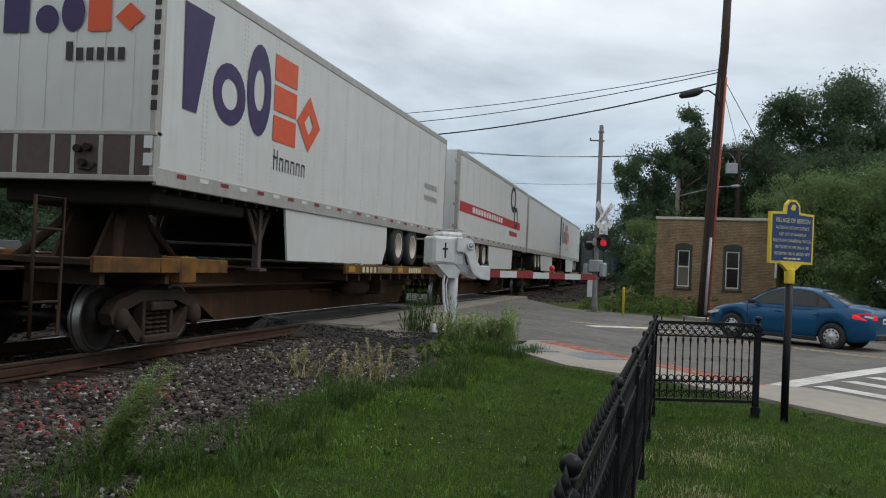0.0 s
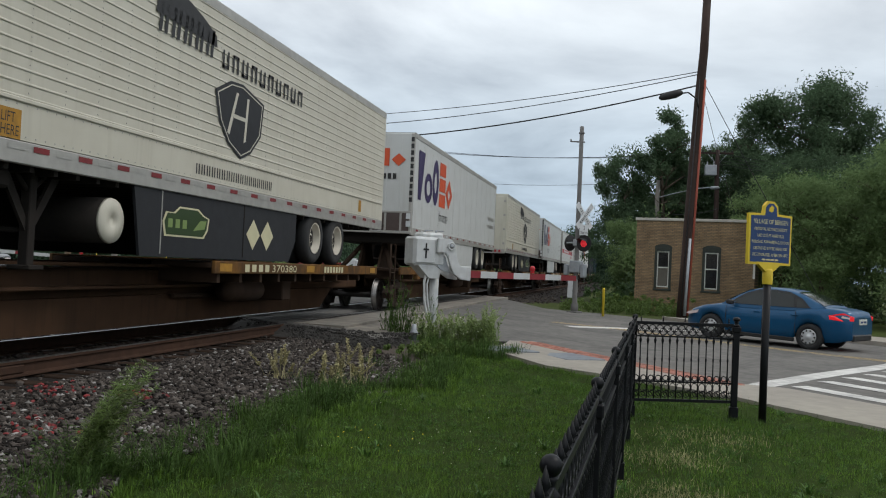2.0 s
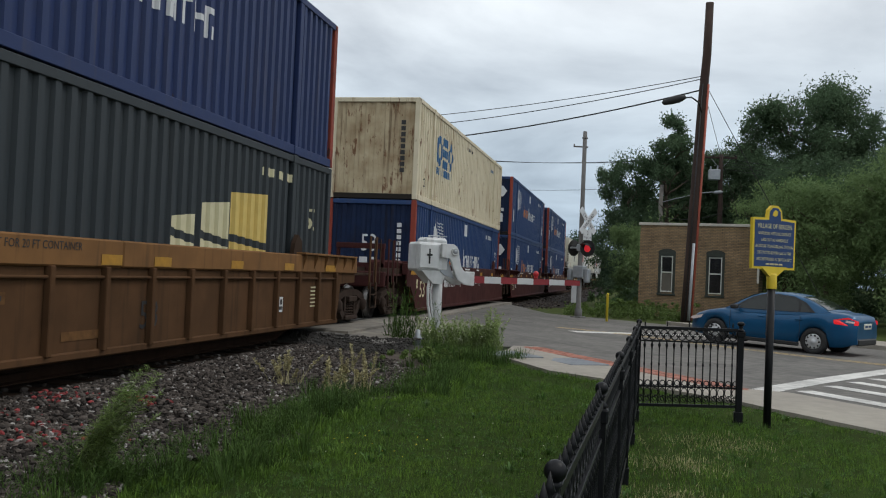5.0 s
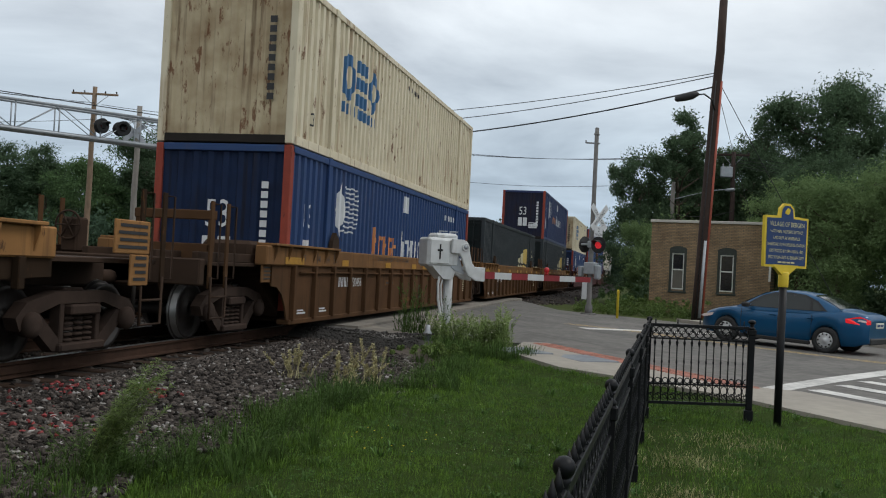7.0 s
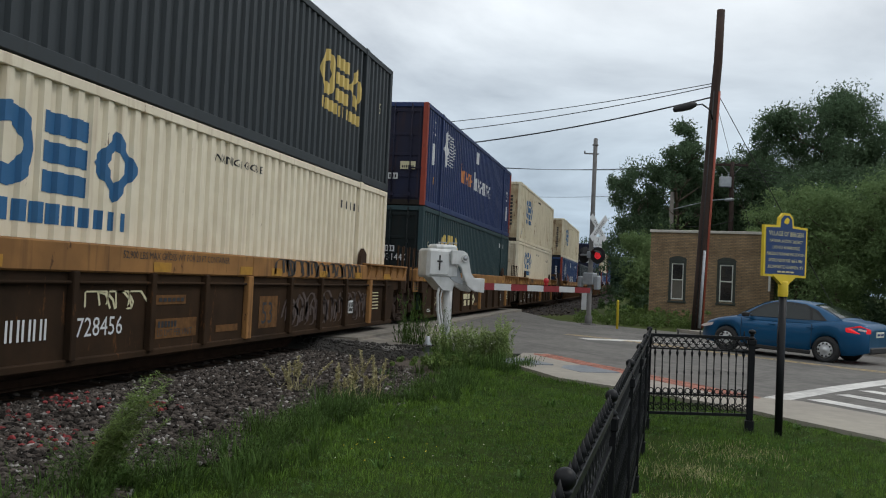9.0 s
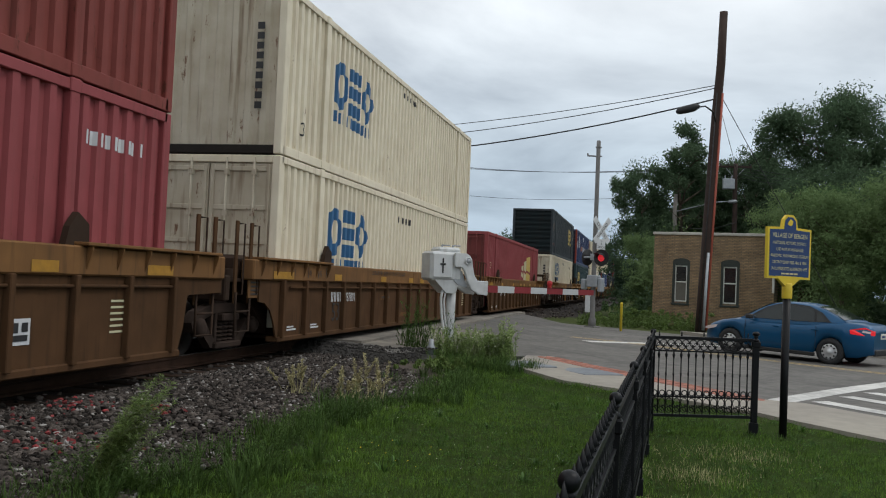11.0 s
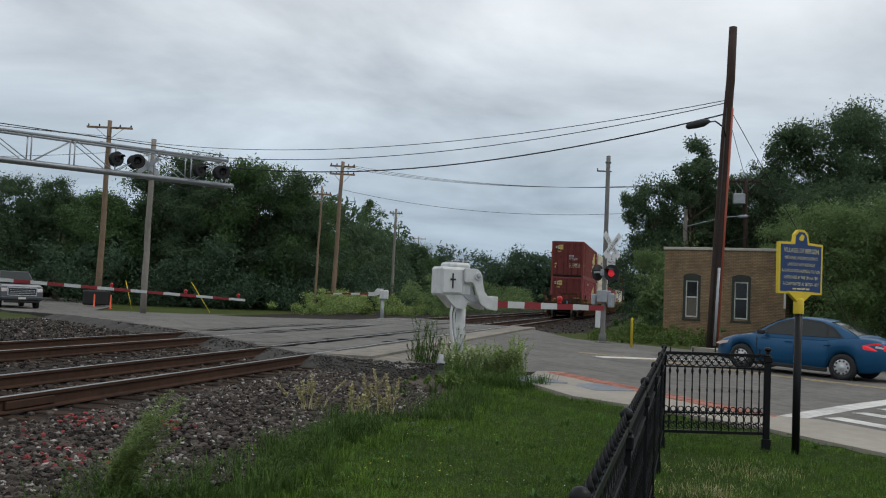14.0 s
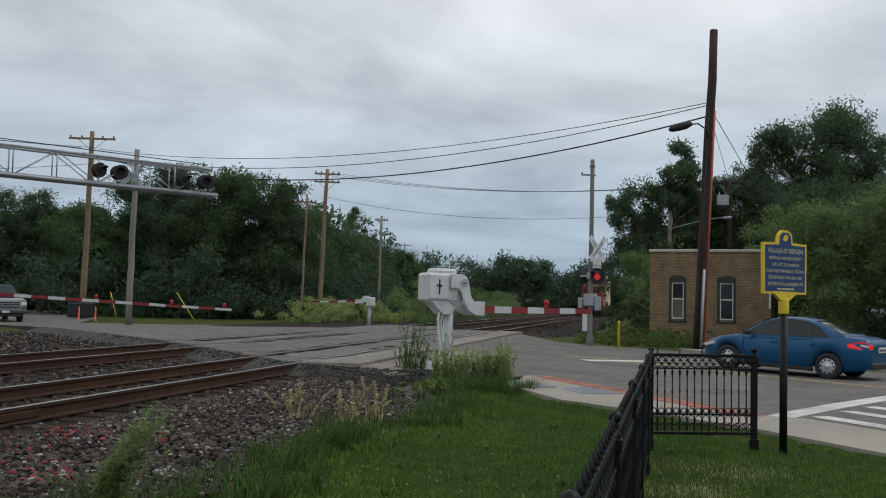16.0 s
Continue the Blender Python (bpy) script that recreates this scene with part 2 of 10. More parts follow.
M_ARMRED = mat("red_reflective_band", (0.24, 0.022, 0.028), (0.18, 0.018, 0.022), 0.5, scale=9, bump=0.05)
M_ARMWHITE = mat("grey_white_band", (0.52, 0.53, 0.53), (0.42, 0.43, 0.43), 0.55, scale=8, bump=0.05)
M_LENS_ON = mat("lit_red_lens", (1.0, 0.05, 0.06), (0.9, 0.03, 0.05), 0.3, bump=0, glow=0.3)
M_LENS_OFF = mat("unlit_red_lens", (0.06, 0.008, 0.01), (0.03, 0.005, 0.006), 0.2, bump=0)
M_REDLAMP = mat("red_marker_lens", (0.42, 0.015, 0.022), (0.3, 0.012, 0.016), 0.3, bump=0, glow=0.06)
M_SOIL = mat("bare_dark_soil", (0.075, 0.058, 0.044), (0.04, 0.031, 0.025), 0.95, scale=6, bump=0.8)
M_RUBBLE = mat("asphalt_rubble", (0.05, 0.046, 0.042), (0.025, 0.023, 0.021), 0.95, scale=9, bump=0.5, random_amount=0.4, island=True)
M_CLOVER = mat("clover_leaves", (0.085, 0.17, 0.032), (0.04, 0.095, 0.02), 0.6, scale=1.5, bump=0, random_amount=0.5, island=True, leafy=0.25)
M_HOOD = mat("black_signal_hood", (0.012, 0.012, 0.013), (0.02, 0.02, 0.02), 0.6, scale=9, bump=0.1)
M_POLE = mat("dark_creosoted_pole", (0.045, 0.026, 0.02), (0.022, 0.015, 0.013), 0.9, scale=5, bump=0.5)
M_POLE_BROWN = mat("brown_weathered_pole", (0.25, 0.17, 0.11), (0.15, 0.11, 0.08), 0.9, scale=4, bump=0.5)
M_POLE_GREY = mat("grey_weathered_pole", (0.26, 0.24, 0.21), (0.17, 0.155, 0.14), 0.9, scale=4, bump=0.5)
M_CONDUIT = mat("orange_conduit", (0.33, 0.07, 0.04), (0.22, 0.055, 0.035), 0.6, scale=6)
M_WIRE = mat("black_cable", (0.012, 0.012, 0.013), (0.018, 0.018, 0.018), 0.6, bump=0)
M_BRICKWALL = brickwork("tan_brickwork", (0.33, 0.215, 0.115), (0.225, 0.145, 0.08), (0.125, 0.10, 0.07), 1.0, 0.21, 0.07)
M_COPING = mat("pale_stone_coping", (0.50, 0.47, 0.42), (0.36, 0.34, 0.3), 0.85, scale=5)
M_FRAME = mat("white_window_frame", (0.62, 0.61, 0.57), (0.5, 0.49, 0.45), 0.6, scale=9)
M_DKFRAME = mat("dark_green_window_trim", (0.035, 0.042, 0.035), (0.025, 0.03, 0.025), 0.7, scale=9)
M_PANE = mat("dark_window_pane", (0.012, 0.013, 0.014), (0.02, 0.02, 0.02), 0.08, bump=0, spec=0.6)
# Matt grey-brown that paints the reflection in a lower window pane.
M_PANE_DULL = mat("dull_reflection_pane", (0.13, 0.12, 0.10), (0.10, 0.09, 0.075), 0.9)
M_CARBLUE = mat("metallic_blue_paint", (0.002, 0.066, 0.160), (0.002, 0.052, 0.130), 0.38, metal=0.25, scale=3, bump=0, coat=0.35, spec=0.25)
M_CARGLASS = mat("tinted_car_glass", (0.012, 0.016, 0.015), (0.020, 0.025, 0.024), 0.04, bump=0, spec=0.45)
M_TYRE = mat("tyre_rubber", (0.018, 0.018, 0.019), (0.03, 0.03, 0.03), 0.85, scale=14, bump=0.3)
M_HUB = mat("silver_wheel_cover", (0.55, 0.56, 0.57), (0.42, 0.43, 0.44), 0.38, metal=0.4, scale=9, bump=0)
M_PLASTIC = mat("black_plastic", (0.015, 0.015, 0.016), (0.022, 0.022, 0.022), 0.6, scale=9)
M_TAIL = mat("lit_tail_lamp", (0.75, 0.02, 0.03), (0.6, 0.015, 0.02), 0.2, bump=0, glow=0.35, coat=0.5)
M_TAILW = mat("clear_lamp_lens", (0.7, 0.62, 0.6), (0.6, 0.5, 0.5), 0.15, bump=0, coat=0.5)
M_PLATEBAR = mat("pale_plate", (0.6, 0.58, 0.5), (0.5, 0.48, 0.4), 0.5)
M_SILVER = mat("silver_truck_paint", (0.07, 0.075, 0.08), (0.05, 0.055, 0.06), 0.3, metal=0.5, scale=4, bump=0, coat=0.6)
M_CHROME = mat("chrome_trim", (0.75, 0.76, 0.78), (0.6, 0.6, 0.62), 0.15, metal=0.95, bump=0)
# train
M_CBLUE = mat("faded_blue_container_paint", (0.015, 0.045, 0.145), (0.024, 0.055, 0.135), 0.55, scale=3, streak=(0.06, 0.062, 0.10), streak_amount=0.45, bump=0.08, spec=0.3, rust=(0.05, 0.04, 0.05), rust_from=0.65)
M_CNAVY = mat("navy_container_paint", (0.014, 0.030, 0.105), (0.022, 0.036, 0.098), 0.55, scale=3, streak=(0.045, 0.045, 0.075), streak_amount=0.5, bump=0.08, spec=0.3, rust=(0.05, 0.035, 0.035), rust_from=0.66)
M_CGREEN = mat("dark_green_container_paint", (0.020, 0.045, 0.052), (0.028, 0.052, 0.057), 0.6, scale=3, streak=(0.045, 0.055, 0.055), streak_amount=0.5, bump=0.08, spec=0.3)
M_CGREY = mat("dark_grey_container_paint", (0.022, 0.029, 0.034), (0.030, 0.037, 0.042), 0.6, scale=3, streak=(0.02, 0.022, 0.022), streak_amount=0.5, bump=0.08)
M_CCREAM = mat("rust_streaked_cream_container_paint", (0.66, 0.595, 0.45), (0.54, 0.475, 0.335), 0.6, scale=3, streak=(0.27, 0.16, 0.08), streak_amount=0.7, bump=0.08, spec=0.2, rust=(0.13, 0.05, 0.022), rust_from=0.585)
M_CWHITE = mat("off_white_container_paint", (0.77, 0.70, 0.55), (0.62, 0.55, 0.42), 0.6, scale=3, streak=(0.36, 0.25, 0.15), streak_amount=0.45, bump=0.08, spec=0.2, rust=(0.13, 0.05, 0.022), rust_from=0.645)
M_CRED = mat("faded_maroon_container_paint", (0.30, 0.070, 0.076), (0.23, 0.058, 0.060), 0.65, scale=3, streak=(0.14, 0.04, 0.036), streak_amount=0.5, bump=0.08, spec=0.2, rust=(0.11, 0.035, 0.022), rust_from=0.63)
M_CRUST = mat("rusty_maroon_container_paint", (0.235, 0.058, 0.048), (0.175, 0.044, 0.036), 0.65, scale=3, streak=(0.11, 0.034, 0.026), streak_amount=0.6, bump=0.08, spec=0.2, rust=(0.10, 0.032, 0.02), rust_from=0.6)
M_CORANGE = mat("orange_red_post_paint", (0.29, 0.055, 0.034), (0.20, 0.044, 0.030), 0.6, scale=4, streak=(0.10, 0.04, 0.03), streak_amount=0.6, spec=0.2, rust=(0.06, 0.03, 0.022), rust_from=0.58)
M_SIDEDARK = mat("dark_grime", (0.045, 0.038, 0.034), (0.028, 0.024, 0.022), 0.8, scale=4, bump=0.2)
# End paints: rust and grime, plus the end faces' shade as darker colour.
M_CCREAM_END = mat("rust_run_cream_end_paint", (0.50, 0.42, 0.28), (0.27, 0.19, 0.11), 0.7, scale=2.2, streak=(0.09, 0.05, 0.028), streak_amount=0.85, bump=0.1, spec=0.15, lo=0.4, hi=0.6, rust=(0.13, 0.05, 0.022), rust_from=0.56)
M_CBLUE_END = mat("grimy_shaded_blue_end_paint", (0.010, 0.024, 0.068), (0.009, 0.013, 0.030), 0.65, scale=2.5, streak=(0.016, 0.016, 0.022), streak_amount=0.8, bump=0.1, spec=0.15)
M_CNAVY_END = mat("grimy_shaded_navy_end_paint", (0.016, 0.020, 0.045), (0.022, 0.018, 0.024), 0.65, scale=2.5, streak=(0.05, 0.026, 0.018), streak_amount=0.5, bump=0.1, spec=0.15)
M_CGREEN_END = mat("grimy_shaded_green_end_paint", (0.008, 0.015, 0.017), (0.012, 0.014, 0.014), 0.65, scale=2.5, streak=(0.02, 0.016, 0.013), streak_amount=0.5, bump=0.1, spec=0.15)
M_CRED_END = mat("grimy_shaded_maroon_end_paint", (0.20, 0.050, 0.048), (0.115, 0.036, 0.032), 0.65, scale=2.0, streak=(0.06, 0.026, 0.022), streak_amount=0.7, bump=0.1, spec=0.15, rust=(0.06, 0.025, 0.018), rust_from=0.6)
M_CWHITE_END = mat("grimy_shaded_white_end_paint", (0.56, 0.51, 0.41), (0.36, 0.30, 0.21), 0.65, scale=2.2, streak=(0.16, 0.10, 0.06), streak_amount=0.8, bump=0.1, spec=0.15, rust=(0.13, 0.05, 0.022), rust_from=0.60)
M_DARKGAP = mat("grimy_black_steel", (0.022, 0.019, 0.017), (0.034, 0.029, 0.025), 0.85, scale=6, spec=0.12)
M_ROD = mat("dull_lock_rod", (0.10, 0.075, 0.07), (0.07, 0.05, 0.045), 0.6, scale=9, metal=0.2)
M_WELLRED = mat("red_brown_car_paint", (0.060, 0.0175, 0.016), (0.036, 0.0125, 0.012), 0.7, scale=2.5, streak=(0.028, 0.017, 0.014), streak_amount=0.6, bump=0.08, spec=0.12)
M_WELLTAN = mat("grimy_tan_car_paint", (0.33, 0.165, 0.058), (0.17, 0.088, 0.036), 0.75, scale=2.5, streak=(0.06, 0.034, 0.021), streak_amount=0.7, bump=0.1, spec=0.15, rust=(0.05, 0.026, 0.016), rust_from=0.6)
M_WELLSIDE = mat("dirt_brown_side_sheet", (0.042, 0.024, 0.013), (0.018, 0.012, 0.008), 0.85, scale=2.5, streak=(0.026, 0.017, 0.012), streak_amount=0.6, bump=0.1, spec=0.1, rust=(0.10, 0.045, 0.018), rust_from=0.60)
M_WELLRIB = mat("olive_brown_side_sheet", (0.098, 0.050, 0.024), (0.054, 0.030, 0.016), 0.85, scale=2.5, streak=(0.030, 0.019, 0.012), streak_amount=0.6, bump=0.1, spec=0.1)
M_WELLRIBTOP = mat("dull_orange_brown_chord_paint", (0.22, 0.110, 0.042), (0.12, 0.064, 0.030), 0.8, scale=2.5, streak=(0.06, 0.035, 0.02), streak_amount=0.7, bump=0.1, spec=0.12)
M_DECKYEL = mat("grimy_yellow_deck_paint", (0.19, 0.088, 0.020), (0.055, 0.032, 0.018), 0.75, scale=4, lo=0.38, hi=0.56, streak=(0.05, 0.032, 0.02), streak_amount=0.7, spec=0.15)
M_RUB = mat("rubbed_tan_stencil_paint", (0.15, 0.075, 0.030), (0.06, 0.034, 0.018), 0.85, scale=9, lo=0.4, hi=0.6, spec=0.1)
M_SILL = mat("rust_brown_box_sill", (0.075, 0.040, 0.022), (0.040, 0.024, 0.016), 0.85, scale=2, streak=(0.03, 0.02, 0.014), streak_amount=0.6, spec=0.1)
M_SPINE = mat("brown_black_underframe", (0.050, 0.030, 0.020), (0.028, 0.019, 0.014), 0.85, scale=4, spec=0.12)
M_REFLECT = mat("yellow_reflector", (0.42, 0.21, 0.02), (0.20, 0.11, 0.025), 0.6, scale=9, bump=0)
M_BOGIE = mat("brake_dust_brown_steel", (0.052, 0.034, 0.026), (0.030, 0.021, 0.017), 0.85, scale=7, bump=0.3, spec=0.15)
M_WHEEL = mat("worn_wheel_steel", (0.034, 0.028, 0.025), (0.020, 0.017, 0.015), 0.45, metal=0.3, scale=7, spec=0.4)
M_TREAD = mat("bright_wheel_tread", (0.30, 0.29, 0.28), (0.16, 0.15, 0.14), 0.35, metal=0.85, bump=0)
M_TWHITE = mat("white_trailer_skin", (0.56, 0.57, 0.56), (0.50, 0.505, 0.49), 0.45, scale=2.5, streak=(0.38, 0.37, 0.34), streak_amount=0.3, bump=0.03)
M_TCREAM = mat("cream_ribbed_trailer_skin", (0.56, 0.535, 0.45), (0.49, 0.46, 0.38), 0.5, scale=2.5, streak=(0.38, 0.35, 0.28), streak_amount=0.35, bump=0.03)
M_TRIM = mat("bare_aluminium_trim", (0.42, 0.41, 0.38), (0.30, 0.29, 0.27), 0.5, metal=0.3, scale=6, bump=0.1)
M_PURPLE = mat("deep_purple_marking", (0.032, 0.018, 0.085), (0.028, 0.016, 0.075), 0.5, bump=0)
M_ORANGE = mat("bright_orange_marking", (0.60, 0.085, 0.025), (0.52, 0.07, 0.022), 0.5, bump=0)
M_MARKBLUE = mat("sky_blue_marking", (0.025, 0.115, 0.26), (0.022, 0.10, 0.22), 0.55, bump=0)
M_MARKGOLD = mat("pale_gold_marking", (0.62, 0.46, 0.14), (0.5, 0.37, 0.11), 0.6, bump=0)
M_MARKPALE = mat("pale_cream_marking", (0.60, 0.56, 0.36), (0.5, 0.46, 0.3), 0.6, bump=0)
M_MARKWHITE = mat("white_marking", (0.62, 0.63, 0.64), (0.5, 0.51, 0.52), 0.6, bump=0)
M_MARKORANGE = mat("faded_orange_marking", (0.50, 0.16, 0.05), (0.55, 0.30, 0.12), 0.6, scale=3, bump=0)
M_MARKBLACK = mat("black_marking", (0.02, 0.02, 0.022), (0.03, 0.03, 0.03), 0.6, bump=0)
M_MARKRED = mat("red_stripe_marking", (0.42, 0.03, 0.04), (0.34, 0.025, 0.03), 0.5, bump=0)
M_TAPERED = mat("dull_red_tape", (0.21, 0.022, 0.026), (0.13, 0.02, 0.02), 0.6, bump=0)
M_SKIRT = mat("black_side_skirt", (0.012, 0.013, 0.016), (0.018, 0.019, 0.022), 0.6, scale=5)
M_BADGE = mat("dark_green_badge", (0.022, 0.045, 0.012), (0.034, 0.062, 0.016), 0.5, bump=0)
M_BADGEPALE = mat("light_green_badge", (0.20, 0.28, 0.09), (0.16, 0.23, 0.08), 0.5, bump=0)
M_WHITERIM = mat("cream_steel_rim", (0.52, 0.48, 0.40), (0.36, 0.32, 0.26), 0.6, scale=8)

# ---- small builders ----
def part(name, bm, material, parent=None, label="", smooth=False, matrix=None):
    me = bpy.data.meshes.new(name)
    bm.normal_update()
    bm.to_mesh(me)
    bm.free()
    return piece(name, me, parent, matrix, material, label, smooth)


def piece(name, me, parent=None, matrix=None, material=None, label="", smooth=False):
    """One object on a mesh that others may share."""
    if material and not me.materials:
        for m in material if isinstance(material, (list, tuple)) else (material,):
            me.materials.append(m)
    if smooth:
        for p in me.polygons:
            p.use_smooth = True
    ob = new(name, me)
    ob.parent = parent
    if matrix is not None:
        ob.matrix_local = matrix
    if label:
        tagged(ob, label)
    return ob


def thing(name, m, label, category, group=""):
    ob = new(name)
    ob.empty_display_size = 0.3
    ob.matrix_world = m
    return tagged(ob, label, category, group)


def mesh_of(bm, name="shared"):
    me = bpy.data.meshes.new(name)
    bm.normal_update()
    bm.to_mesh(me)
    bm.free()
    return me


def quick(name, verts, faces):
    me = bpy.data.meshes.new(name)
    me.from_pydata(verts, [], faces)
    me.update()
    return me


def box(bm, x0, x1, y0, y1, z0, z1, bevel=0.0, slot=0):
    v = [bm.verts.new((x, y, z)) for z in (z0, z1) for y in (y0, y1) for x in (x0, x1)]
    f = [bm.faces.new([v[i] for i in q]) for q in ((0, 2, 3, 1), (4, 5, 7, 6), (0, 1, 5, 4), (2, 6, 7, 3), (0, 4, 6, 2), (1, 3, 7, 5))]
    for q in f:
        q.material_index = slot
    if bevel:
        edges = list({e for q in f for e in q.edges})
        bmesh.ops.bevel(bm, geom=edges, offset=bevel, segments=1, affect="EDGES", profile=0.5)
    return v


def prism(bm, pts, x0, x1, axis="x", slot=0):
    """A flat outline (two coordinates) drawn out along the third axis."""
    def at(p, d):
        return (d, *p) if axis == "x" else (p[0], d, p[1]) if axis == "y" else (*p, d)
    a, b = [bm.verts.new(at(p, x0)) for p in pts], [bm.verts.new(at(p, x1)) for p in pts]
    n, faces = len(pts), []
    faces.append(bm.faces.new(a))
    faces.append(bm.faces.new(b[::-1]))
    for i in range(n):
        faces.append(bm.faces.new((a[i], b[i], b[(i + 1) % n], a[(i + 1) % n])))
    for f in faces:
        f.material_index = slot
    bmesh.ops.recalc_face_normals(bm, faces=faces)
    return faces


def tube(bm, p0, p1, r0, r1=None, n=8, caps=True, slot=0):
    p0, p1 = Vector(p0), Vector(p1)
    r1 = r0 if r1 is None else r1
    q = (p1 - p0).to_track_quat("Z", "Y").to_matrix()
    rings = []
    for p, r in ((p0, r0), (p1, r1)):
        rings.append([bm.verts.new(p + q @ Vector((r * math.cos(2 * math.pi * i / n), r * math.sin(2 * math.pi * i / n), 0))) for i in range(n)])
    for i in range(n):
        f = bm.faces.new((rings[0][i], rings[0][(i + 1) % n], rings[1][(i + 1) % n], rings[1][i]))
        f.smooth, f.material_index = True, slot
    if caps:
        bm.faces.new(rings[0][::-1]).material_index = slot
        bm.faces.new(rings[1]).material_index = slot


def sweep(bm, pts, radii, n=6, closed=False):
    """One unbroken tube along a line of points."""
    pts = [Vector(p) for p in pts]
    radii = radii if isinstance(radii, (list, tuple)) else [radii] * len(pts)
    rings, m = [], len(pts)
    for i, p in enumerate(pts):
        d = (pts[(i + 1) % m] - pts[i - 1]) if closed else (pts[min(i + 1, m - 1)] - pts[max(i - 1, 0)])
        q = d.to_track_quat("Z", "Y").to_matrix() if abs(d.normalized().y) < 0.99 else d.to_track_quat("Z", "X").to_matrix()
        rings.append([bm.verts.new(p + q @ Vector((radii[i] * math.cos(2 * math.pi * k / n), radii[i] * math.sin(2 * math.pi * k / n), 0))) for k in range(n)])
    for a, b in zip(rings, rings[1:] + ([rings[0]] if closed else [])):
        shift = min(range(n), key=lambda s: sum((a[k].co - b[(k + s) % n].co).length for k in range(n)))
        for k in range(n):
            f = bm.faces.new((a[k], a[(k + 1) % n], b[(k + 1 + shift) % n], b[(k + shift) % n]))
            f.smooth = True
    if not closed:
        bm.faces.new(rings[0][::-1])
        bm.faces.new(rings[-1])


def path_tube(bm, pts, r, n=6):
    sweep(bm, pts, r, n)


def lathe(bm, profile, n=16, matrix=None, slot=0):
    """profile: (radius, height) pairs turned round z."""
    matrix = matrix or Matrix()
    rings = []
    for r, z in profile:
        rings.append([bm.verts.new(matrix @ Vector((r * math.cos(2 * math.pi * i / n), r * math.sin(2 * math.pi * i / n), z))) for i in range(n)])
    for a, b in zip(rings, rings[1:]):
        for i in range(n):
            f = bm.faces.new((a[i], a[(i + 1) % n], b[(i + 1) % n], b[i]))
            f.smooth, f.material_index = True, slot
    for ring, rev in ((rings[0], True), (rings[-1], False)):
        bm.faces.new(ring[::-1] if rev else ring).material_index = slot


SIDE = Matrix(((0, 0, 1, 0), (1, 0, 0, 0), (0, 1, 0, 0), (0, 0, 0, 1)))       # reads along +y, faces +x
END = Matrix(((1, 0, 0, 0), (0, 0, -1, 0), (0, 1, 0, 0), (0, 0, 0, 1)))        # reads along +x, faces -y


def follow_ribs(bm, m):
    """Paint on a container's side lies in and out of the sheet's corrugations."""
    if abs(m.translation.x - WIDE - 0.002) > 1e-5 or abs(m[0][2] - 1) > 1e-5:
        return
    n = round((16.15 - 0.24) / 0.285)
    p = (16.15 - 0.24) / n
    y0, us = m.translation.y, [v.co.x for v in bm.verts]
    keys, depth = [], []
    for i in range(n):
        keys += [0.12 + p * (i + k) for k in (0, 0.38, 0.48, 0.90)]
        depth += [0, 0, 1, 1]
    for k in keys:
        if min(us) < k - y0 < max(us):
            bmesh.ops.bisect_plane(bm, geom=bm.verts[:] + bm.edges[:] + bm.faces[:], plane_co=(k - y0, 0, 0), plane_no=(1, 0, 0))
    for v in bm.verts:
        v.co.z = -0.017 - RIB * float(np.interp(v.co.x + y0, keys, depth))


def flat(name, polys, material, parent, m, label="", thick=0.004):
    """Plain painted shapes, each an outline in the plane of m."""
    bm = bmesh.new()
    for pts in polys:
        vs = [bm.verts.new((p[0], p[1], thick)) for p in pts]
        bm.faces.new(vs)
    bmesh.ops.recalc_face_normals(bm, faces=bm.faces[:])
    for f in bm.faces:
        if f.normal.z < 0:
            f.normal_flip()
    follow_ribs(bm, m)
    ob = part(name, bm, material, parent, label, matrix=m)
    return tagged(ob, label or "row of small painted bars", kind="stuff") if len(polys) > 3 else ob


def rect(u0, u1, v0, v1):
    return [(u0, v0), (u1, v0), (u1, v1), (u0, v1)]


def ring_quads(cu, cv, ru, rv, inner=0.55, n=20):
    out = []
    for i in range(n):
        a, b = 2 * math.pi * i / n, 2 * math.pi * (i + 1) / n
        out.append([(cu + ru * math.cos(a), cv + rv * math.sin(a)), (cu + ru * math.cos(b), cv + rv * math.sin(b)),
                    (cu + ru * inner * math.cos(b), cv + rv * inner * math.sin(b)), (cu + ru * inner * math.cos(a), cv + rv * inner * math.sin(a))])
    return out


def lettering(name, body, size, material, parent, m, align="LEFT", squeeze=1.0, label=""):
    cu = bpy.data.curves.new(name, "FONT")
    cu.body, cu.size, cu.align_x = body, size, align
    cu.resolution_u = 2
    tmp = bpy.data.objects.new(name, cu)
    me = bpy.data.meshes.new_from_object(tmp)
    bpy.data.objects.remove(tmp)
    me.transform(Matrix.Diagonal((squeeze, 1, 1, 1)))
    me.materials.clear()
    bm = bmesh.new()
    bm.from_mesh(me)
    follow_ribs(bm, m)
    bm.to_mesh(me)
    bm.free()
    return piece(name, me, parent, m, material, label)


def bars(length, height, words, rng):
    """Writing too small to read: a row of plain bars."""
    out, u = [], 0.0
    for w in words:
        out.append(rect(u, u + w, 0, height))
        u += w + height * 0.6
    k = length / max(u, 0.01)
    return [[(p[0] * k, p[1]) for p in q] for q in out]


# ---- the lie of the land ----
RAIL = 0.40                       # top of rail
TRACKS = (-7.39, -11.6)           # centre lines, both along y
U, NRM = Vector((-0.6, 0.8, 0)), Vector((0.8, 0.6, 0))   # along and across the street


def street(u, n, z=0.0):
    p = U * u + NRM * n
    return Vector((p.x, p.y, z))


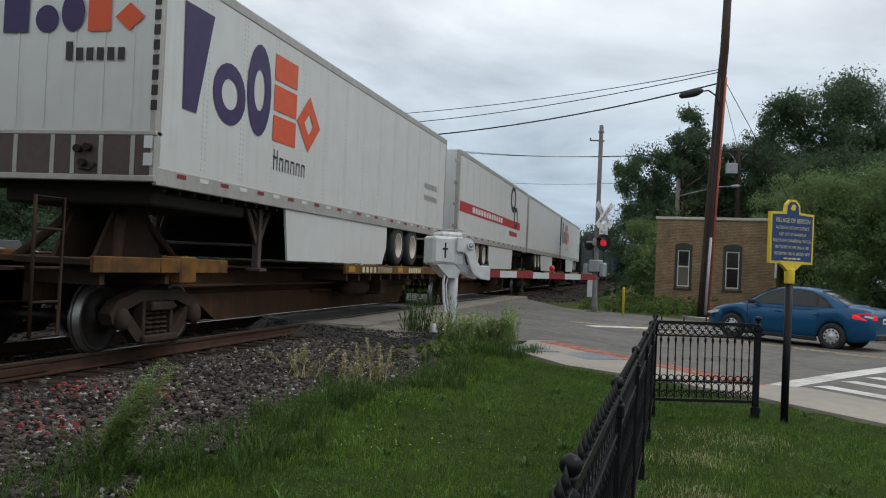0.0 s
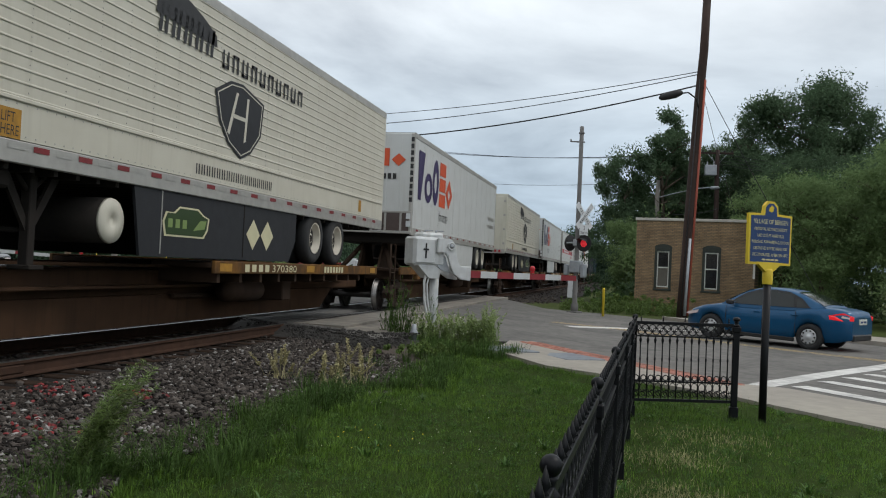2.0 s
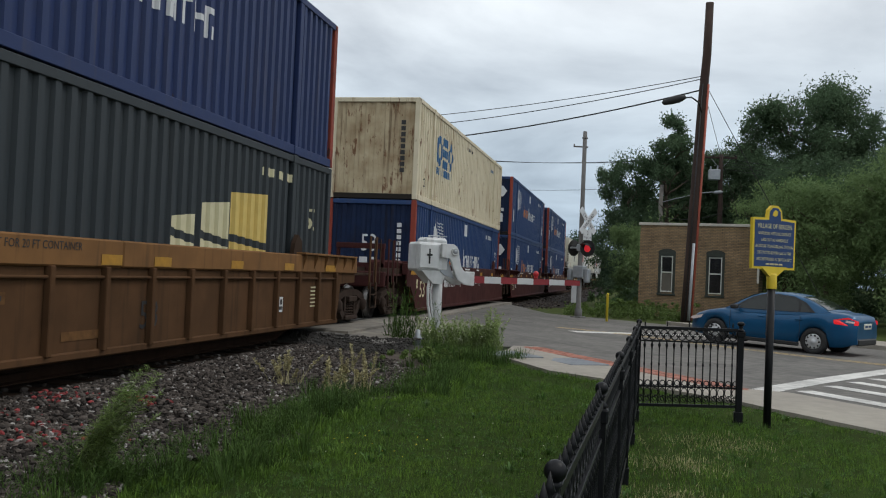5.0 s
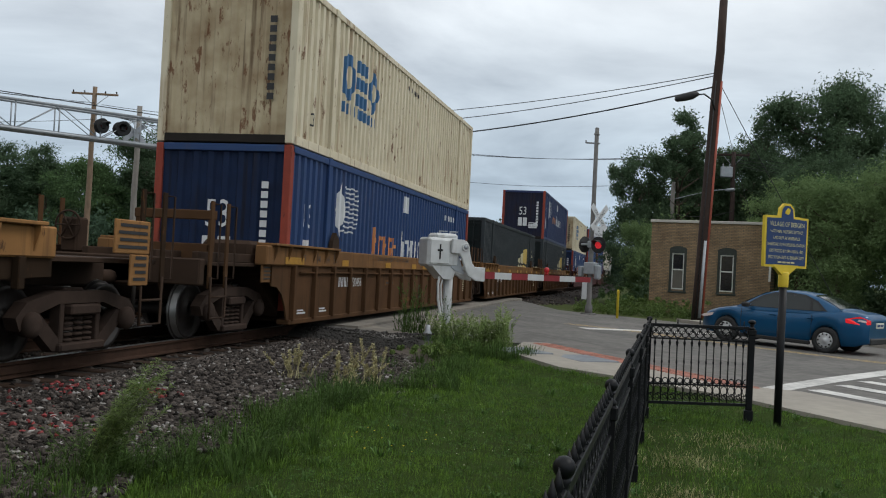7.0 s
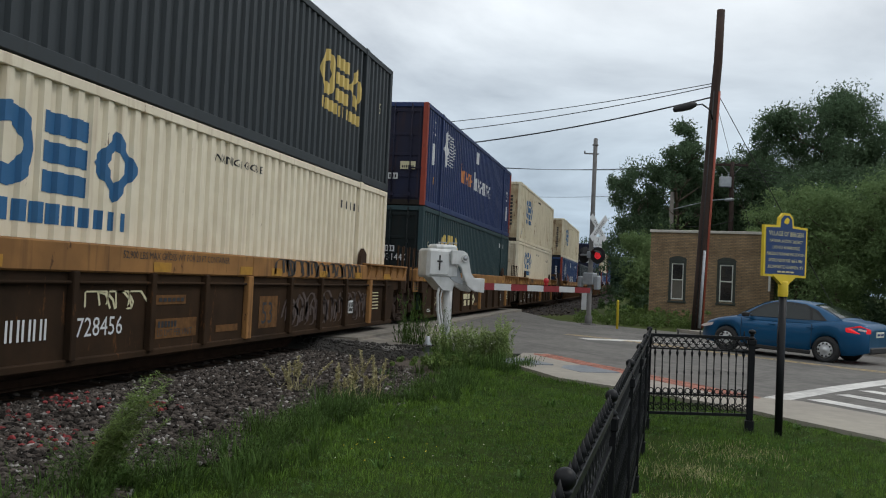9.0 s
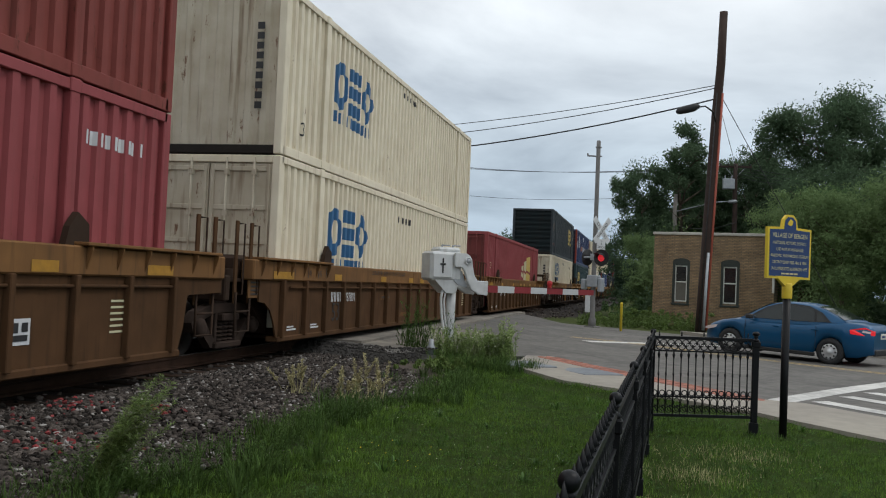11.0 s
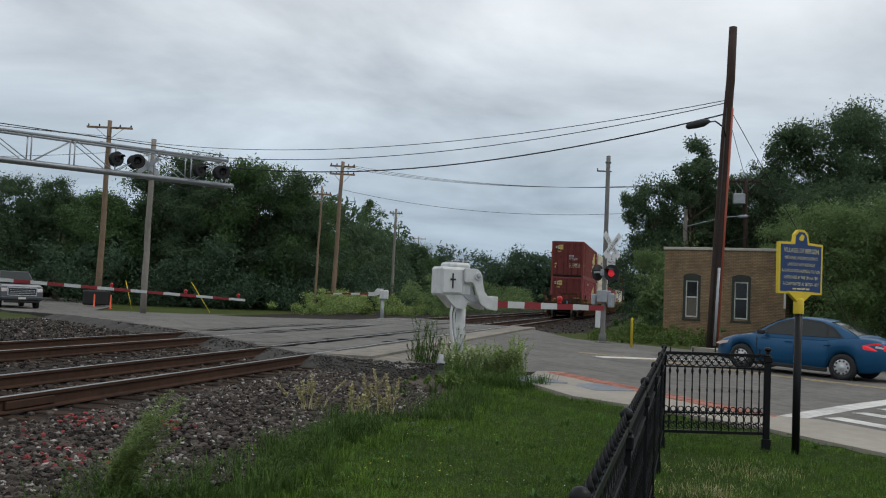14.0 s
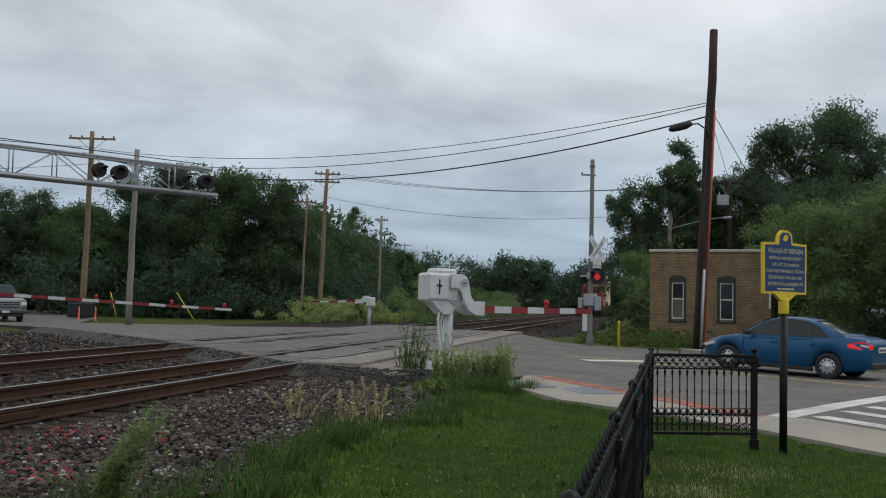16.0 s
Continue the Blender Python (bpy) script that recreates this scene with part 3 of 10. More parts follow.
def smooth(a, b, t):
    t = min(1.0, max(0.0, (t - a) / (b - a)))
    return t * t * (3 - 2 * t)


def road_z(x, y):
    u = -0.6 * x + 0.8 * y
    n = 0.8 * x + 0.6 * y
    rise = float(np.interp(x, (-6.4, -4.5, -2.6, -0.8, 1.8), (1, 0.62, 0.28, 0.14, 0)))
    return 0.10 + 0.30 * rise - 0.28 * smooth(33, 52, u) - 0.06 * smooth(11, 17, n) * smooth(0, 5, x)


def land(x, y):
    """Height of the open ground."""
    n, u = 0.8 * x + 0.6 * y, -0.6 * x + 0.8 * y
    lawn = 0.012 * smooth(6.2, 8.5, n) + 0.02 * math.sin(x * 1.3) * math.sin(y * 0.9)
    rim = float(np.interp(u, (9.2, 11.3, 12.4, 15.2), (8.68, 8.15, 7.7, 8.0)))
    if n > rim - 0.55 and u < 16.5:
        lawn += (road_z(x, y) - 0.035 - lawn) * smooth(rim - 0.55, rim, n)
    if n > 8.8:
        lawn += (road_z(x, y) - 0.12 - lawn) * smooth(8.8, 9.8, n)
    if x > -6.2 and y > 12:
        lawn += (road_z(x, y) - 0.10 - lawn) * smooth(13.6, 16.6, y - 0.25 * (x + 4)) * smooth(9.5, 8.0, n)
    bed = 0.05
    k = smooth(-3.3, -4.4, x) * (1 if y < 14 else 1 - smooth(14, 16, y) * smooth(-5.6, -4.6, x))
    z = lawn * (1 - k) + bed * k
    k = smooth(-13.2, -14.6, x)
    z = z * (1 - k) + (0.30 - 0.25 * smooth(33, 52, u)) * k
    if -24 < x < -13 and y < 32:
        z += (0.10 - z) * smooth(-13, -14.5, x) * smooth(-24, -22.5, x)
    return z


def axis(spans):
    out = []
    for a, b, step in spans:
        n = max(1, round((b - a) / step))
        out += [a + (b - a) * i / n for i in range(n)]
    return out + [spans[-1][1]]


gx = axis(((-3000, -400, 650), (-400, -60, 40), (-60, -15, 3), (-15, -3, 0.4), (-3, 6, 0.75), (6, 40, 4), (40, 400, 45), (400, 3000, 650)))
gy = axis(((-3000, -300, 700), (-300, -20, 40), (-20, 2, 3), (2, 22, 0.6), (22, 60, 1.5), (60, 300, 12), (300, 3000, 450)))
verts = [(x, y, (land(x, y) - (0.06 if -4.2 < x < 7.6 and -1.6 < y < 17.6 and 0.8 * x + 0.6 * y < 8.2 else 0.0)) if abs(x) < 100 and abs(y) < 200 else 0.2) for y in gy for x in gx]
w = len(gx)
faces = [(j * w + i, j * w + i + 1, (j + 1) * w + i + 1, (j + 1) * w + i) for j in range(len(gy) - 1) for i in range(w - 1)]
tagged(piece("ground", quick("ground", verts, faces), None, None, M_GROUND, smooth=True), "rough grassy ground beside the railway", "ground", kind="structure")


# ---- the street and its crossing ----
def slab(name, outline, height, material, edge, cuts, depth=0.5, lift=0.0, label="", category=""):
    bm = bmesh.new()
    bm.faces.new([bm.verts.new((p[0], p[1], 0)) for p in outline])
    bmesh.ops.recalc_face_normals(bm, faces=bm.faces[:])
    for co, no in cuts:
        bmesh.ops.bisect_plane(bm, geom=bm.verts[:] + bm.edges[:] + bm.faces[:], plane_co=co, plane_no=no)
    for f in bm.faces:
        if f.normal.z < 0:
            f.normal_flip()
    rim = [e for e in bm.edges if e.is_boundary]
    for v in bm.verts:
        v.co.z = height(v.co.x, v.co.y) + lift
    down = bmesh.ops.extrude_edge_only(bm, edges=rim)["geom"]
    for v in down:
        if isinstance(v, bmesh.types.BMVert):
            v.co.z -= depth
    for f in down:
        if isinstance(f, bmesh.types.BMFace):
            f.material_index = 1
    bmesh.ops.recalc_face_normals(bm, faces=[f for f in down if isinstance(f, bmesh.types.BMFace)])
    ob = part(name, bm, (material, edge))
    return tagged(ob, label, category, kind="structure")


U_CUTS = [(street(u, 0), U) for u in (34, 38, 42, 46, 50, 55)] + [((x, 0, 0), (1, 0, 0)) for x in (-6.4, -4.5, -2.6, -0.8, 1.8, 3.4, 5)] + [(street(0, n), NRM) for n in (11, 13, 15, 17)]
OUTLINE = [street(-60, 9.95), street(16.4, 9.95), (-2.7, 18.3), (-4.3, 17.2), (-4.5, 15.9), (-7.0, 17.0), (-12.7, 22.6), (-16.0, 25.2), (-20.0, 28.2),
           (-26.0, 32.2), (-34.0, 40.5), (-60, 74), (-55, 79), (-33, 50), (-28.8, 42.0), (-24.0, 43.8), (-21.3, 47.2), (-14.8, 47.6), (-11, 47.0), (-6, 42), (-3.3, 35.6), (-1.2, 35.2), street(26, 21.5), street(-60, 21.5)]
slab("road", OUTLINE, road_z, M_ASPHALT, M_ASPHALT_EDGE, U_CUTS, label="worn grey asphalt street over the level crossing", category="road")
near_walk = [street(-60, 8.72), street(9.2, 8.68), street(11.3, 8.15), street(12.4, 7.7), street(15.0, 7.95), street(15.6, 8.7), street(16.5, 9.35), street(16.5, 9.93), street(10.3, 9.93), street(9.9, 10.3), street(-60, 10.4)]
slab("pavement", near_walk, road_z, M_CONCRETE, M_CONCRETE, U_CUTS, lift=0.006, label="pale concrete pavement beside the street", category="pavement")
far_walk = [street(26.5, 21.52), street(-60, 21.52), street(-60, 23.4), street(26.0, 23.4)]
slab("pavement", far_walk, road_z, M_CONCRETE, M_CONCRETE, U_CUTS, lift=0.11, label="raised concrete pavement with a kerb", category="pavement")
far_kerb = slab("kerb", [street(26.5, 21.35), street(-60, 21.35), street(-60, 21.51), street(26.5, 21.51)], road_z, M_CONCRETE, M_CONCRETE, U_CUTS, lift=0.12,
                label="concrete kerb along the street", category="kerb")


def paint(name, quads, material, label, lift=0.005):
    bm = bmesh.new()
    for q in quads:
        bm.faces.new([bm.verts.new((p.x, p.y, road_z(p.x, p.y) + lift)) for p in q])
    for f in bm.faces:
        f.normal_update()
        if f.normal.z < 0:
            f.normal_flip()
    return tagged(part(name, bm, material), label, "road marking", kind="structure")


def strip(u0, u1, n0, n1, steps=14):
    out = []
    for i in range(steps):
        a, b = u0 + (u1 - u0) * i / steps, u0 + (u1 - u0) * (i + 1) / steps
        out.append([street(a, n0), street(b, n0), street(b, n1), street(a, n1)])
    return out


def along_line(pts, offset, wide):
    out, pts = [], [Vector((*p, 0)) for p in pts]
    for a, b in zip(pts, pts[1:]):
        side = Vector((-(b - a).y, (b - a).x, 0)).normalized()
        for i in range(5):
            p, q = a.lerp(b, i / 5), a.lerp(b, (i + 1) / 5)
            out.append([p + side * offset, q + side * offset, q + side * (offset + wide), p + side * (offset + wide)])
    return out


CENTRE = [(9.6, 18.4), (7.0, 20.2), (4.75, 21.9), (1.82, 24.25), (-0.75, 26.3), (-2.2, 26.9)]
paint("centre_line", along_line(CENTRE, -0.17, 0.11) + along_line(CENTRE, 0.08, 0.11), M_LINE_Y, "faded double yellow centre line on the asphalt")
paint("stop_line", strip(20.95, 21.5, 13.9, 20.2, 1), M_LINE_W, "white stop line before the railway crossing")
zebra_edge = [[street(9.92 + k * 0.44, 9.97 + k), street(10.34 + k * 0.44, 9.97 + k), street(10.34 + (k + 1) * 0.44, 10.97 + k), street(9.92 + (k + 1) * 0.44, 10.97 + k)] for k in range(10)]
paint("crosswalk_edge_line", zebra_edge, M_LINE_W, "broad white edge line of the zebra crossing")
for k in range(8):
    n = 10.72 + k * 1.06
    u1 = 9.72 + (n - 9.97) * 0.44
    paint("crosswalk_bar", [q for q in strip(u1 - 3.3, u1, n - 0.17, n + 0.17, 3)], M_LINE_W, "worn white zebra crossing bar")

# red pavers between pavement and street, and the grey plate at their end
paver_strip = tagged(new("paver_strip"), "strip of red brick pavers edging the pavement", "paving", kind="structure")
bm = bmesh.new()
box(bm, -0.095, 0.095, -0.045, 0.045, -0.03, 0.012, 0.006)
paver_mesh = mesh_of(bm, "paver")
paver_mesh.materials.append(M_PAVER)
rng = random.Random(5)
made = 0
for row in range(10):
    for k in range(30):
        if made >= 296:
            break
        u, n = 10.3 + k * 0.205 + (row % 2) * 0.1, 8.96 + row * 0.1
        if n > 9.90 or u > 16.3 or n < 9.40:
            continue
        p = street(u, n)
        piece("paver", paver_mesh, paver_strip, Matrix.Translation((p.x, p.y, road_z(p.x, p.y) + rng.uniform(-0.003, 0.003))) @ pose(0, 0, 0, 0, 0, math.degrees(math.atan2(U.y, U.x))))
        made += 1
bm = bmesh.new()
box(bm, -0.55, 0.55, -0.4, 0.4, -0.02, 0.02, 0.01)
plate_mesh = mesh_of(bm, "detectable_plate")
for u, n, turn in ((14.75, 8.3, 126), (13.72, 9.02, 126)):
    p = street(u, n)
    piece("detectable_plate", plate_mesh, paver_strip, Matrix.Translation((p.x, p.y, road_z(p.x, p.y) - 0.005)) @ pose(0, 0, 0, 0, 0, turn), M_PLATE, "grey cast plate set in the pavement")

# ---- railway ----
def ballast(name, x0, x1):
    bm = bmesh.new()
    ys = [-150 + 12 * i for i in range(46)]
    prof = [(x0 - 1.2, 0.06), (x0, 0.19), (x1, 0.19), (x1 + 1.9, 0.03)]
    rows = [[bm.verts.new((x, y, z + (0.0 if 0 < k < 3 else -0.05))) for k, (x, z) in enumerate(prof)] for y in ys]
    for a, b in zip(rows, rows[1:]):
        for k in range(3):
            bm.faces.new((a[k], a[k + 1], b[k + 1], b[k]))
    return tagged(part(name, bm, M_BALLAST), "bed of dark crushed stone under the tracks", "ballast", kind="structure")


ballast("ballast_bed", -21.5, -5.35)
RAIL_PROFILE = [(-0.07, -0.175), (0.07, -0.175), (0.07, -0.16), (0.012, -0.14), (0.012, -0.045), (0.036, -0.035), (0.036, -0.002), (-0.036, -0.002), (-0.036, -0.035), (-0.012, -0.045), (-0.012, -0.14), (-0.07, -0.16)]
bm = bmesh.new()
box(bm, -1.3, 1.3, -0.115, 0.115, -0.18, 0.0, 0.012)
tie_mesh = mesh_of(bm, "tie")
tie_mesh.materials.append(M_TIE)
rng = random.Random(11)
for cx in TRACKS:
    track = tagged(new("railway_track"), "railway track with rusty rails on weathered timber ties", "railway track", kind="structure")
    for side in (-0.75, 0.75):
        bm = bmesh.new()
        prism(bm, [(x + cx + side, z + RAIL) for x, z in RAIL_PROFILE], -150, 390, "y")
        rail = part("rail", bm, M_RAIL, track)
        bm = bmesh.new()
        box(bm, cx + side - 0.034, cx + side + 0.034, -150, 390, RAIL - 0.004, RAIL + 0.002)
        part("rail_head", bm, M_RAILTOP, rail, "bright worn rail head")
    bm = bmesh.new()
    for k in range(600):
        y = 3.0 + k * 0.52 if k < 560 else 3.0 - (k - 559) * 0.52
        m = Matrix.Translation((cx + rng.uniform(-0.05, 0.05), y + rng.uniform(-0.03, 0.03), RAIL - 0.192)) @ pose(0, 0, 0, 0, 0, rng.uniform(-1.5, 1.5))
        if k < 110:
            piece("tie", tie_mesh, track, m)
        else:
            vs = box(bm, -1.3, 1.3, -0.115, 0.115, -0.18, 0.0)
            bmesh.ops.transform(bm, matrix=m, verts=vs)
    tagged(part("far_ties", bm, M_TIE, track), "weathered ties further along the line", kind="stuff")
    # timber and rubber fillers beside the rails in the crossing
    for a, b in ((-1.9, -0.87), (-0.64, 0.64), (0.87, 1.9)):
        bm = bmesh.new()
        y1 = 41.5 if cx > -9 else 46
        xl = cx + a
        y0b = (17.0 - (xl + 7) * 0.44 if xl > -7 else 17.0 - (xl + 7) * 0.98) + 0.35
        box(bm, cx + a, cx + b, y0b, y1, RAIL - 0.15, RAIL + 0.006, 0.004)
        part("crossing_panel", bm, M_APRON if cx > -9 and a > 0 else M_ASPHALT, track, "asphalt infill panel of the crossing")

# rail joint bars on the near track
for y in (8.6, 20.5):
    bm = bmesh.new()
    box(bm, TRACKS[0] + 0.75 - 0.045, TRACKS[0] + 0.75 + 0.05, y - 0.4, y + 0.4, RAIL - 0.14, RAIL - 0.05, 0.01)
    part("joint_bar", bm, M_RAIL, track, "rust-red joint bar")

# ballast stones
def stones(name, count, area, size, material, label, seed, height=None):
    rng = np.random.default_rng(seed)
    bm = bmesh.new()
    bmesh.ops.create_icosphere(bm, subdivisions=1, radius=1)
    bv = np.array([v.co[:] for v in bm.verts])
    bf = np.array([[v.index for v in f.verts] for f in bm.faces])
    bm.free()
    pos = area(rng, count)
    count = len(pos)
    n = len(bv)
    jitter = rng.uniform(0.6, 1.25, (count, n, 1))
    axes = rng.uniform(0.55, 1.3, (count, 1, 3)) * np.array([1, 1, 0.75])
    v = bv[None] * jitter * axes
    a = rng.uniform(0, 2 * np.pi, count)
    c, s = np.cos(a)[:, None], np.sin(a)[:, None]
    v = np.stack([v[..., 0] * c - v[..., 1] * s, v[..., 0] * s + v[..., 1] * c, v[..., 2]], -1)
    v = v * rng.uniform(*size, (count, 1, 1)) + pos[:, None]
    f = bf[None] + (np.arange(count) * n)[:, None, None]
    me = quick(name, v.reshape(-1, 3).tolist(), f.reshape(-1, 3).tolist())
    return tagged(piece(name, me, None, None, material), label, "ballast", kind="stuff")


def bed_z(x):
    x = np.asarray(x)
    return np.where(x > -5.35, np.clip(0.19 - (x + 5.35) * 0.085, 0.0, 0.2), 0.2)


def shoulder(rng, k):
    y = 4.5 + 13.5 * rng.random(k) ** 1.25
    x = -6.1 + rng.random(k) * (2.75 + 0.06 * (y - 6) + 0.25 * np.sin(y * 1.7))
    keep = (y < 16.3 + (x + 7) * -0.3) & (np.abs(x + 6.64) > 0.09)
    x, y = x[keep], y[keep]
    return np.stack([x, y, bed_z(x) + 0.012 * rng.random(len(x))], -1)


def between(rng, k):
    y = 5 + 25 * rng.random(k)
    x = -22 + rng.random(k) * 15.7
    keep = (y < 16.8 - np.minimum(x + 7, 0) * 0.95) & (y < 29.5) & (np.abs(x + 6.64) > 0.09) & (np.abs(x + 8.14) > 0.09) & (np.abs(x + 10.85) > 0.09) & (np.abs(x + 12.35) > 0.09)
    x, y = x[keep], y[keep]
    return np.stack([x, y, 0.185 + 0.022 * rng.random(len(x)) + np.where(x < -13.0, 0.03, 0)], -1)


def beyond(rng, k):
    y = 42 + 90 * rng.random(k) ** 1.5
    x = -13.6 + rng.random(k) * 9.6
    return np.stack([x, y, bed_z(x)], -1)


stones("ballast_stones", 24000, shoulder, (0.017, 0.042), M_STONE, "loose dark grey-brown ballast stones on the shoulder", 1)
stones("pale_ballast_stones", 3000, shoulder, (0.014, 0.034), M_STONE_LIGHT, "scattered pale grey ballast stones", 2)
stones("track_ballast_stones", 15000, between, (0.03, 0.055), M_STONE, "dark ballast stones between the rails", 3)
stones("track_pale_stones", 900, between, (0.025, 0.05), M_STONE_LIGHT, "pale stones among the ballast between the rails", 4)
stones("far_ballast_stones", 3000, beyond, (0.05, 0.09), M_STONE, "ballast stones beyond the crossing", 6)


def red_patches(rng, k):
    spots = np.array([(-4.75, 6.6), (-5.0, 6.9), (-5.6, 8.2), (-5.75, 8.5), (-4.95, 8.7), (-5.2, 6.2), (-4.5, 7.0), (-5.4, 7.3)])
    p = spots[rng.integers(0, len(spots), k)] + rng.normal(0, 0.17, (k, 2))
    return np.stack([p[:, 0], p[:, 1], bed_z(p[:, 0]) + 0.02], -1)


stones("red_marked_stones", 125, red_patches, (0.016, 0.036), M_STONE_RED, "ballast stones sprayed with red marking paint", 8)


def rubble(rng, k):
    t = rng.random(k)
    line = np.array([(-3.9, 16.4), (-4.6, 15.9), (-5.8, 16.35), (-7.0, 16.9), (-9.9, 19.7), (-12.7, 22.5), (-17.0, 25.8)])
    i = np.minimum((t * 6).astype(int), 5)
    f = (t * 6 - i)[:, None]
    p = line[i] * (1 - f) + line[i + 1] * f
    off = rng.normal(0.12, 0.34, k)
    off = np.where(off < -0.28, -off, off)
    p = p + np.stack([-0.35 * off, -off], -1)
    keep = (np.abs(p[:, 0] + 6.64) > 0.12) & (np.abs(p[:, 0] + 8.14) > 0.12) & (np.abs(p[:, 0] + 10.85) > 0.12) & (np.abs(p[:, 0] + 12.35) > 0.12)
    return np.stack([p[:, 0], p[:, 1], np.clip(0.385 - np.maximum(off, 0) * 0.42, 0.16, 0.385)], -1)[keep]


stones("asphalt_rubble", 3000, rubble, (0.010, 0.034), M_RUBBLE, "dark broken asphalt and dirt at the crossing's edge", 9)
bm = bmesh.new()
bank = [(-2.9, 17.4), (-3.5, 16.75), (-4.45, 15.95), (-5.8, 16.42), (-7.0, 17.0), (-12.7, 22.6), (-18.0, 26.6), (-22.0, 29.5)]
rows = []
rag = random.Random(14)
for (ax, ay), (bx, by) in zip(bank, bank[1:]):
    steps = max(2, round(math.hypot(bx - ax, by - ay) / 0.2))
    for i in range(steps):
        x, y = ax + (bx - ax) * i / steps, ay + (by - ay) * i / steps
        top_z = min(0.404, road_z(x, y) + 0.006)
        over = rag.choice((0.05, 0.1, 0.22, 0.4)) * rag.uniform(0.5, 1.1)
        wave = rag.uniform(-0.07, 0.07)
        rows.append([bm.verts.new((x - 0.35 * d, y - d, max(z, 0.03))) for d, z in ((-over, top_z), (-over * 0.3 + wave, top_z - 0.004), (0.28 + wave, top_z - 0.11 + rag.uniform(-0.03, 0.03)), (0.7 + wave, top_z - 0.22 + rag.uniform(-0.02, 0.02)), (1.15, 0.04))])
for a, b in zip(rows, rows[1:]):
    for i in range(4):
        bm.faces.new((a[i], a[i + 1], b[i + 1], b[i]))
for f in bm.faces:
    f.normal_update()
    if f.normal.z < 0:
        f.normal_flip()
tagged(part("crossing_bank", bm, M_ASPHALT_EDGE, smooth=True), "dark dirt bank along the crossing's edge", "bank", kind="structure")

# sealed cracks and seams in the old asphalt
rng = random.Random(77)
cracks = []
for k in range(16):
    u, n = rng.uniform(12, 32), rng.uniform(10.5, 20)
    du, dn = (rng.uniform(-1, 1), rng.uniform(-0.4, 0.4)) if k % 2 else (rng.uniform(-0.2, 0.2), rng.uniform(-1, 1))
    for j in range(7):
        u2, n2 = u + du * 0.5 + rng.uniform(-0.12, 0.12), n + dn * 0.5 + rng.uniform(-0.12, 0.12)
        if n2 > 20.8 or n2 < 10.2:
            break
        w = rng.uniform(0.012, 0.03)
        cracks.append([street(u - w, n - w), street(u2 - w, n2 - w), street(u2 + w, n2 + w), street(u + w, n + w)])
        u, n = u2, n2
paint("road_cracks", cracks, M_ASPHALT_EDGE, "dark sealed cracks in the asphalt", 0.004)
seams = [[Vector((cx + s - 0.05, y, 0)), Vector((cx + s + 0.05, y, 0)), Vector((cx + s + 0.05, y + 1.5, 0)), Vector((cx + s - 0.05, y + 1.5, 0))] for cx in TRACKS for s in (-0.9, 0.9) for y in [19 + 1.5 * i + (5 if cx < -9 else 0) for i in range(13)]]
rng = random.Random(78)
dirt, heads, gaps = [], [], []
for cx in TRACKS:
    for s in (-0.75, 0.75):
        for i in range(26):
            y = 18.2 + 0.8 * i + (5 if cx < -9 else 0)
            e = [rng.uniform(0.16, 0.42) for _ in range(4)]
            dirt.append([Vector((cx + s - e[0], y, 0)), Vector((cx + s + e[1], y, 0)), Vector((cx + s + e[2], y + 0.8, 0)), Vector((cx + s - e[3], y + 0.8, 0))])
            for wide, strips in ((0.11, gaps), (0.036, heads)):
                strips.append([Vector((cx + s - wide, y, 0)), Vector((cx + s + wide, y, 0)), Vector((cx + s + wide, y + 0.8, 0)), Vector((cx + s - wide, y + 0.8, 0))])
paint("track_dirt", dirt, M_TRACKDIRT, "brown dirt trodden along the rails in the crossing", 0.006)
paint("flangeways", gaps, M_ASPHALT_EDGE, "dark flangeways beside the rail heads", 0.0095)
paint("rail_heads", heads, M_RAILTOP, "worn rail heads flush with the crossing", 0.014)
paint("rail_seams", seams, M_ASPHALT_EDGE, "dark flangeway seams beside the rails in the crossing", 0.012)

# pale, worn and sanded surface where wheels cross the near rails
rng = random.Random(91)
worn = []
for k in range(26):
    y = 17.1 + k * 0.3
    x0, x1 = -6.35, -4.4 + 0.25 * math.sin(k * 0.9) + rng.uniform(-0.12, 0.12) + k * 0.01
    for j in range(4):
        a, b = x0 + (x1 - x0) * j / 4, x0 + (x1 - x0) * (j + 1) / 4
        low = 16.35 - 0.44 * (a + 5.8)
        if y > low:
            worn.append([Vector((a, y, 0)), Vector((b, y, 0)), Vector((b, y + 0.3, 0)), Vector((a, y + 0.3, 0))])
paint("worn_crossing_surface", worn, M_APRON, "pale worn surface beside the near rail", 0.007)
# ---- the freight train: every car and every load is a thing of its own ----
SPEED = 26.6
TRAIN = []          # thing, place along the line at 12 s, height


def aboard(ob, s, z):
    TRAIN.append((ob, s, z))
    return ob


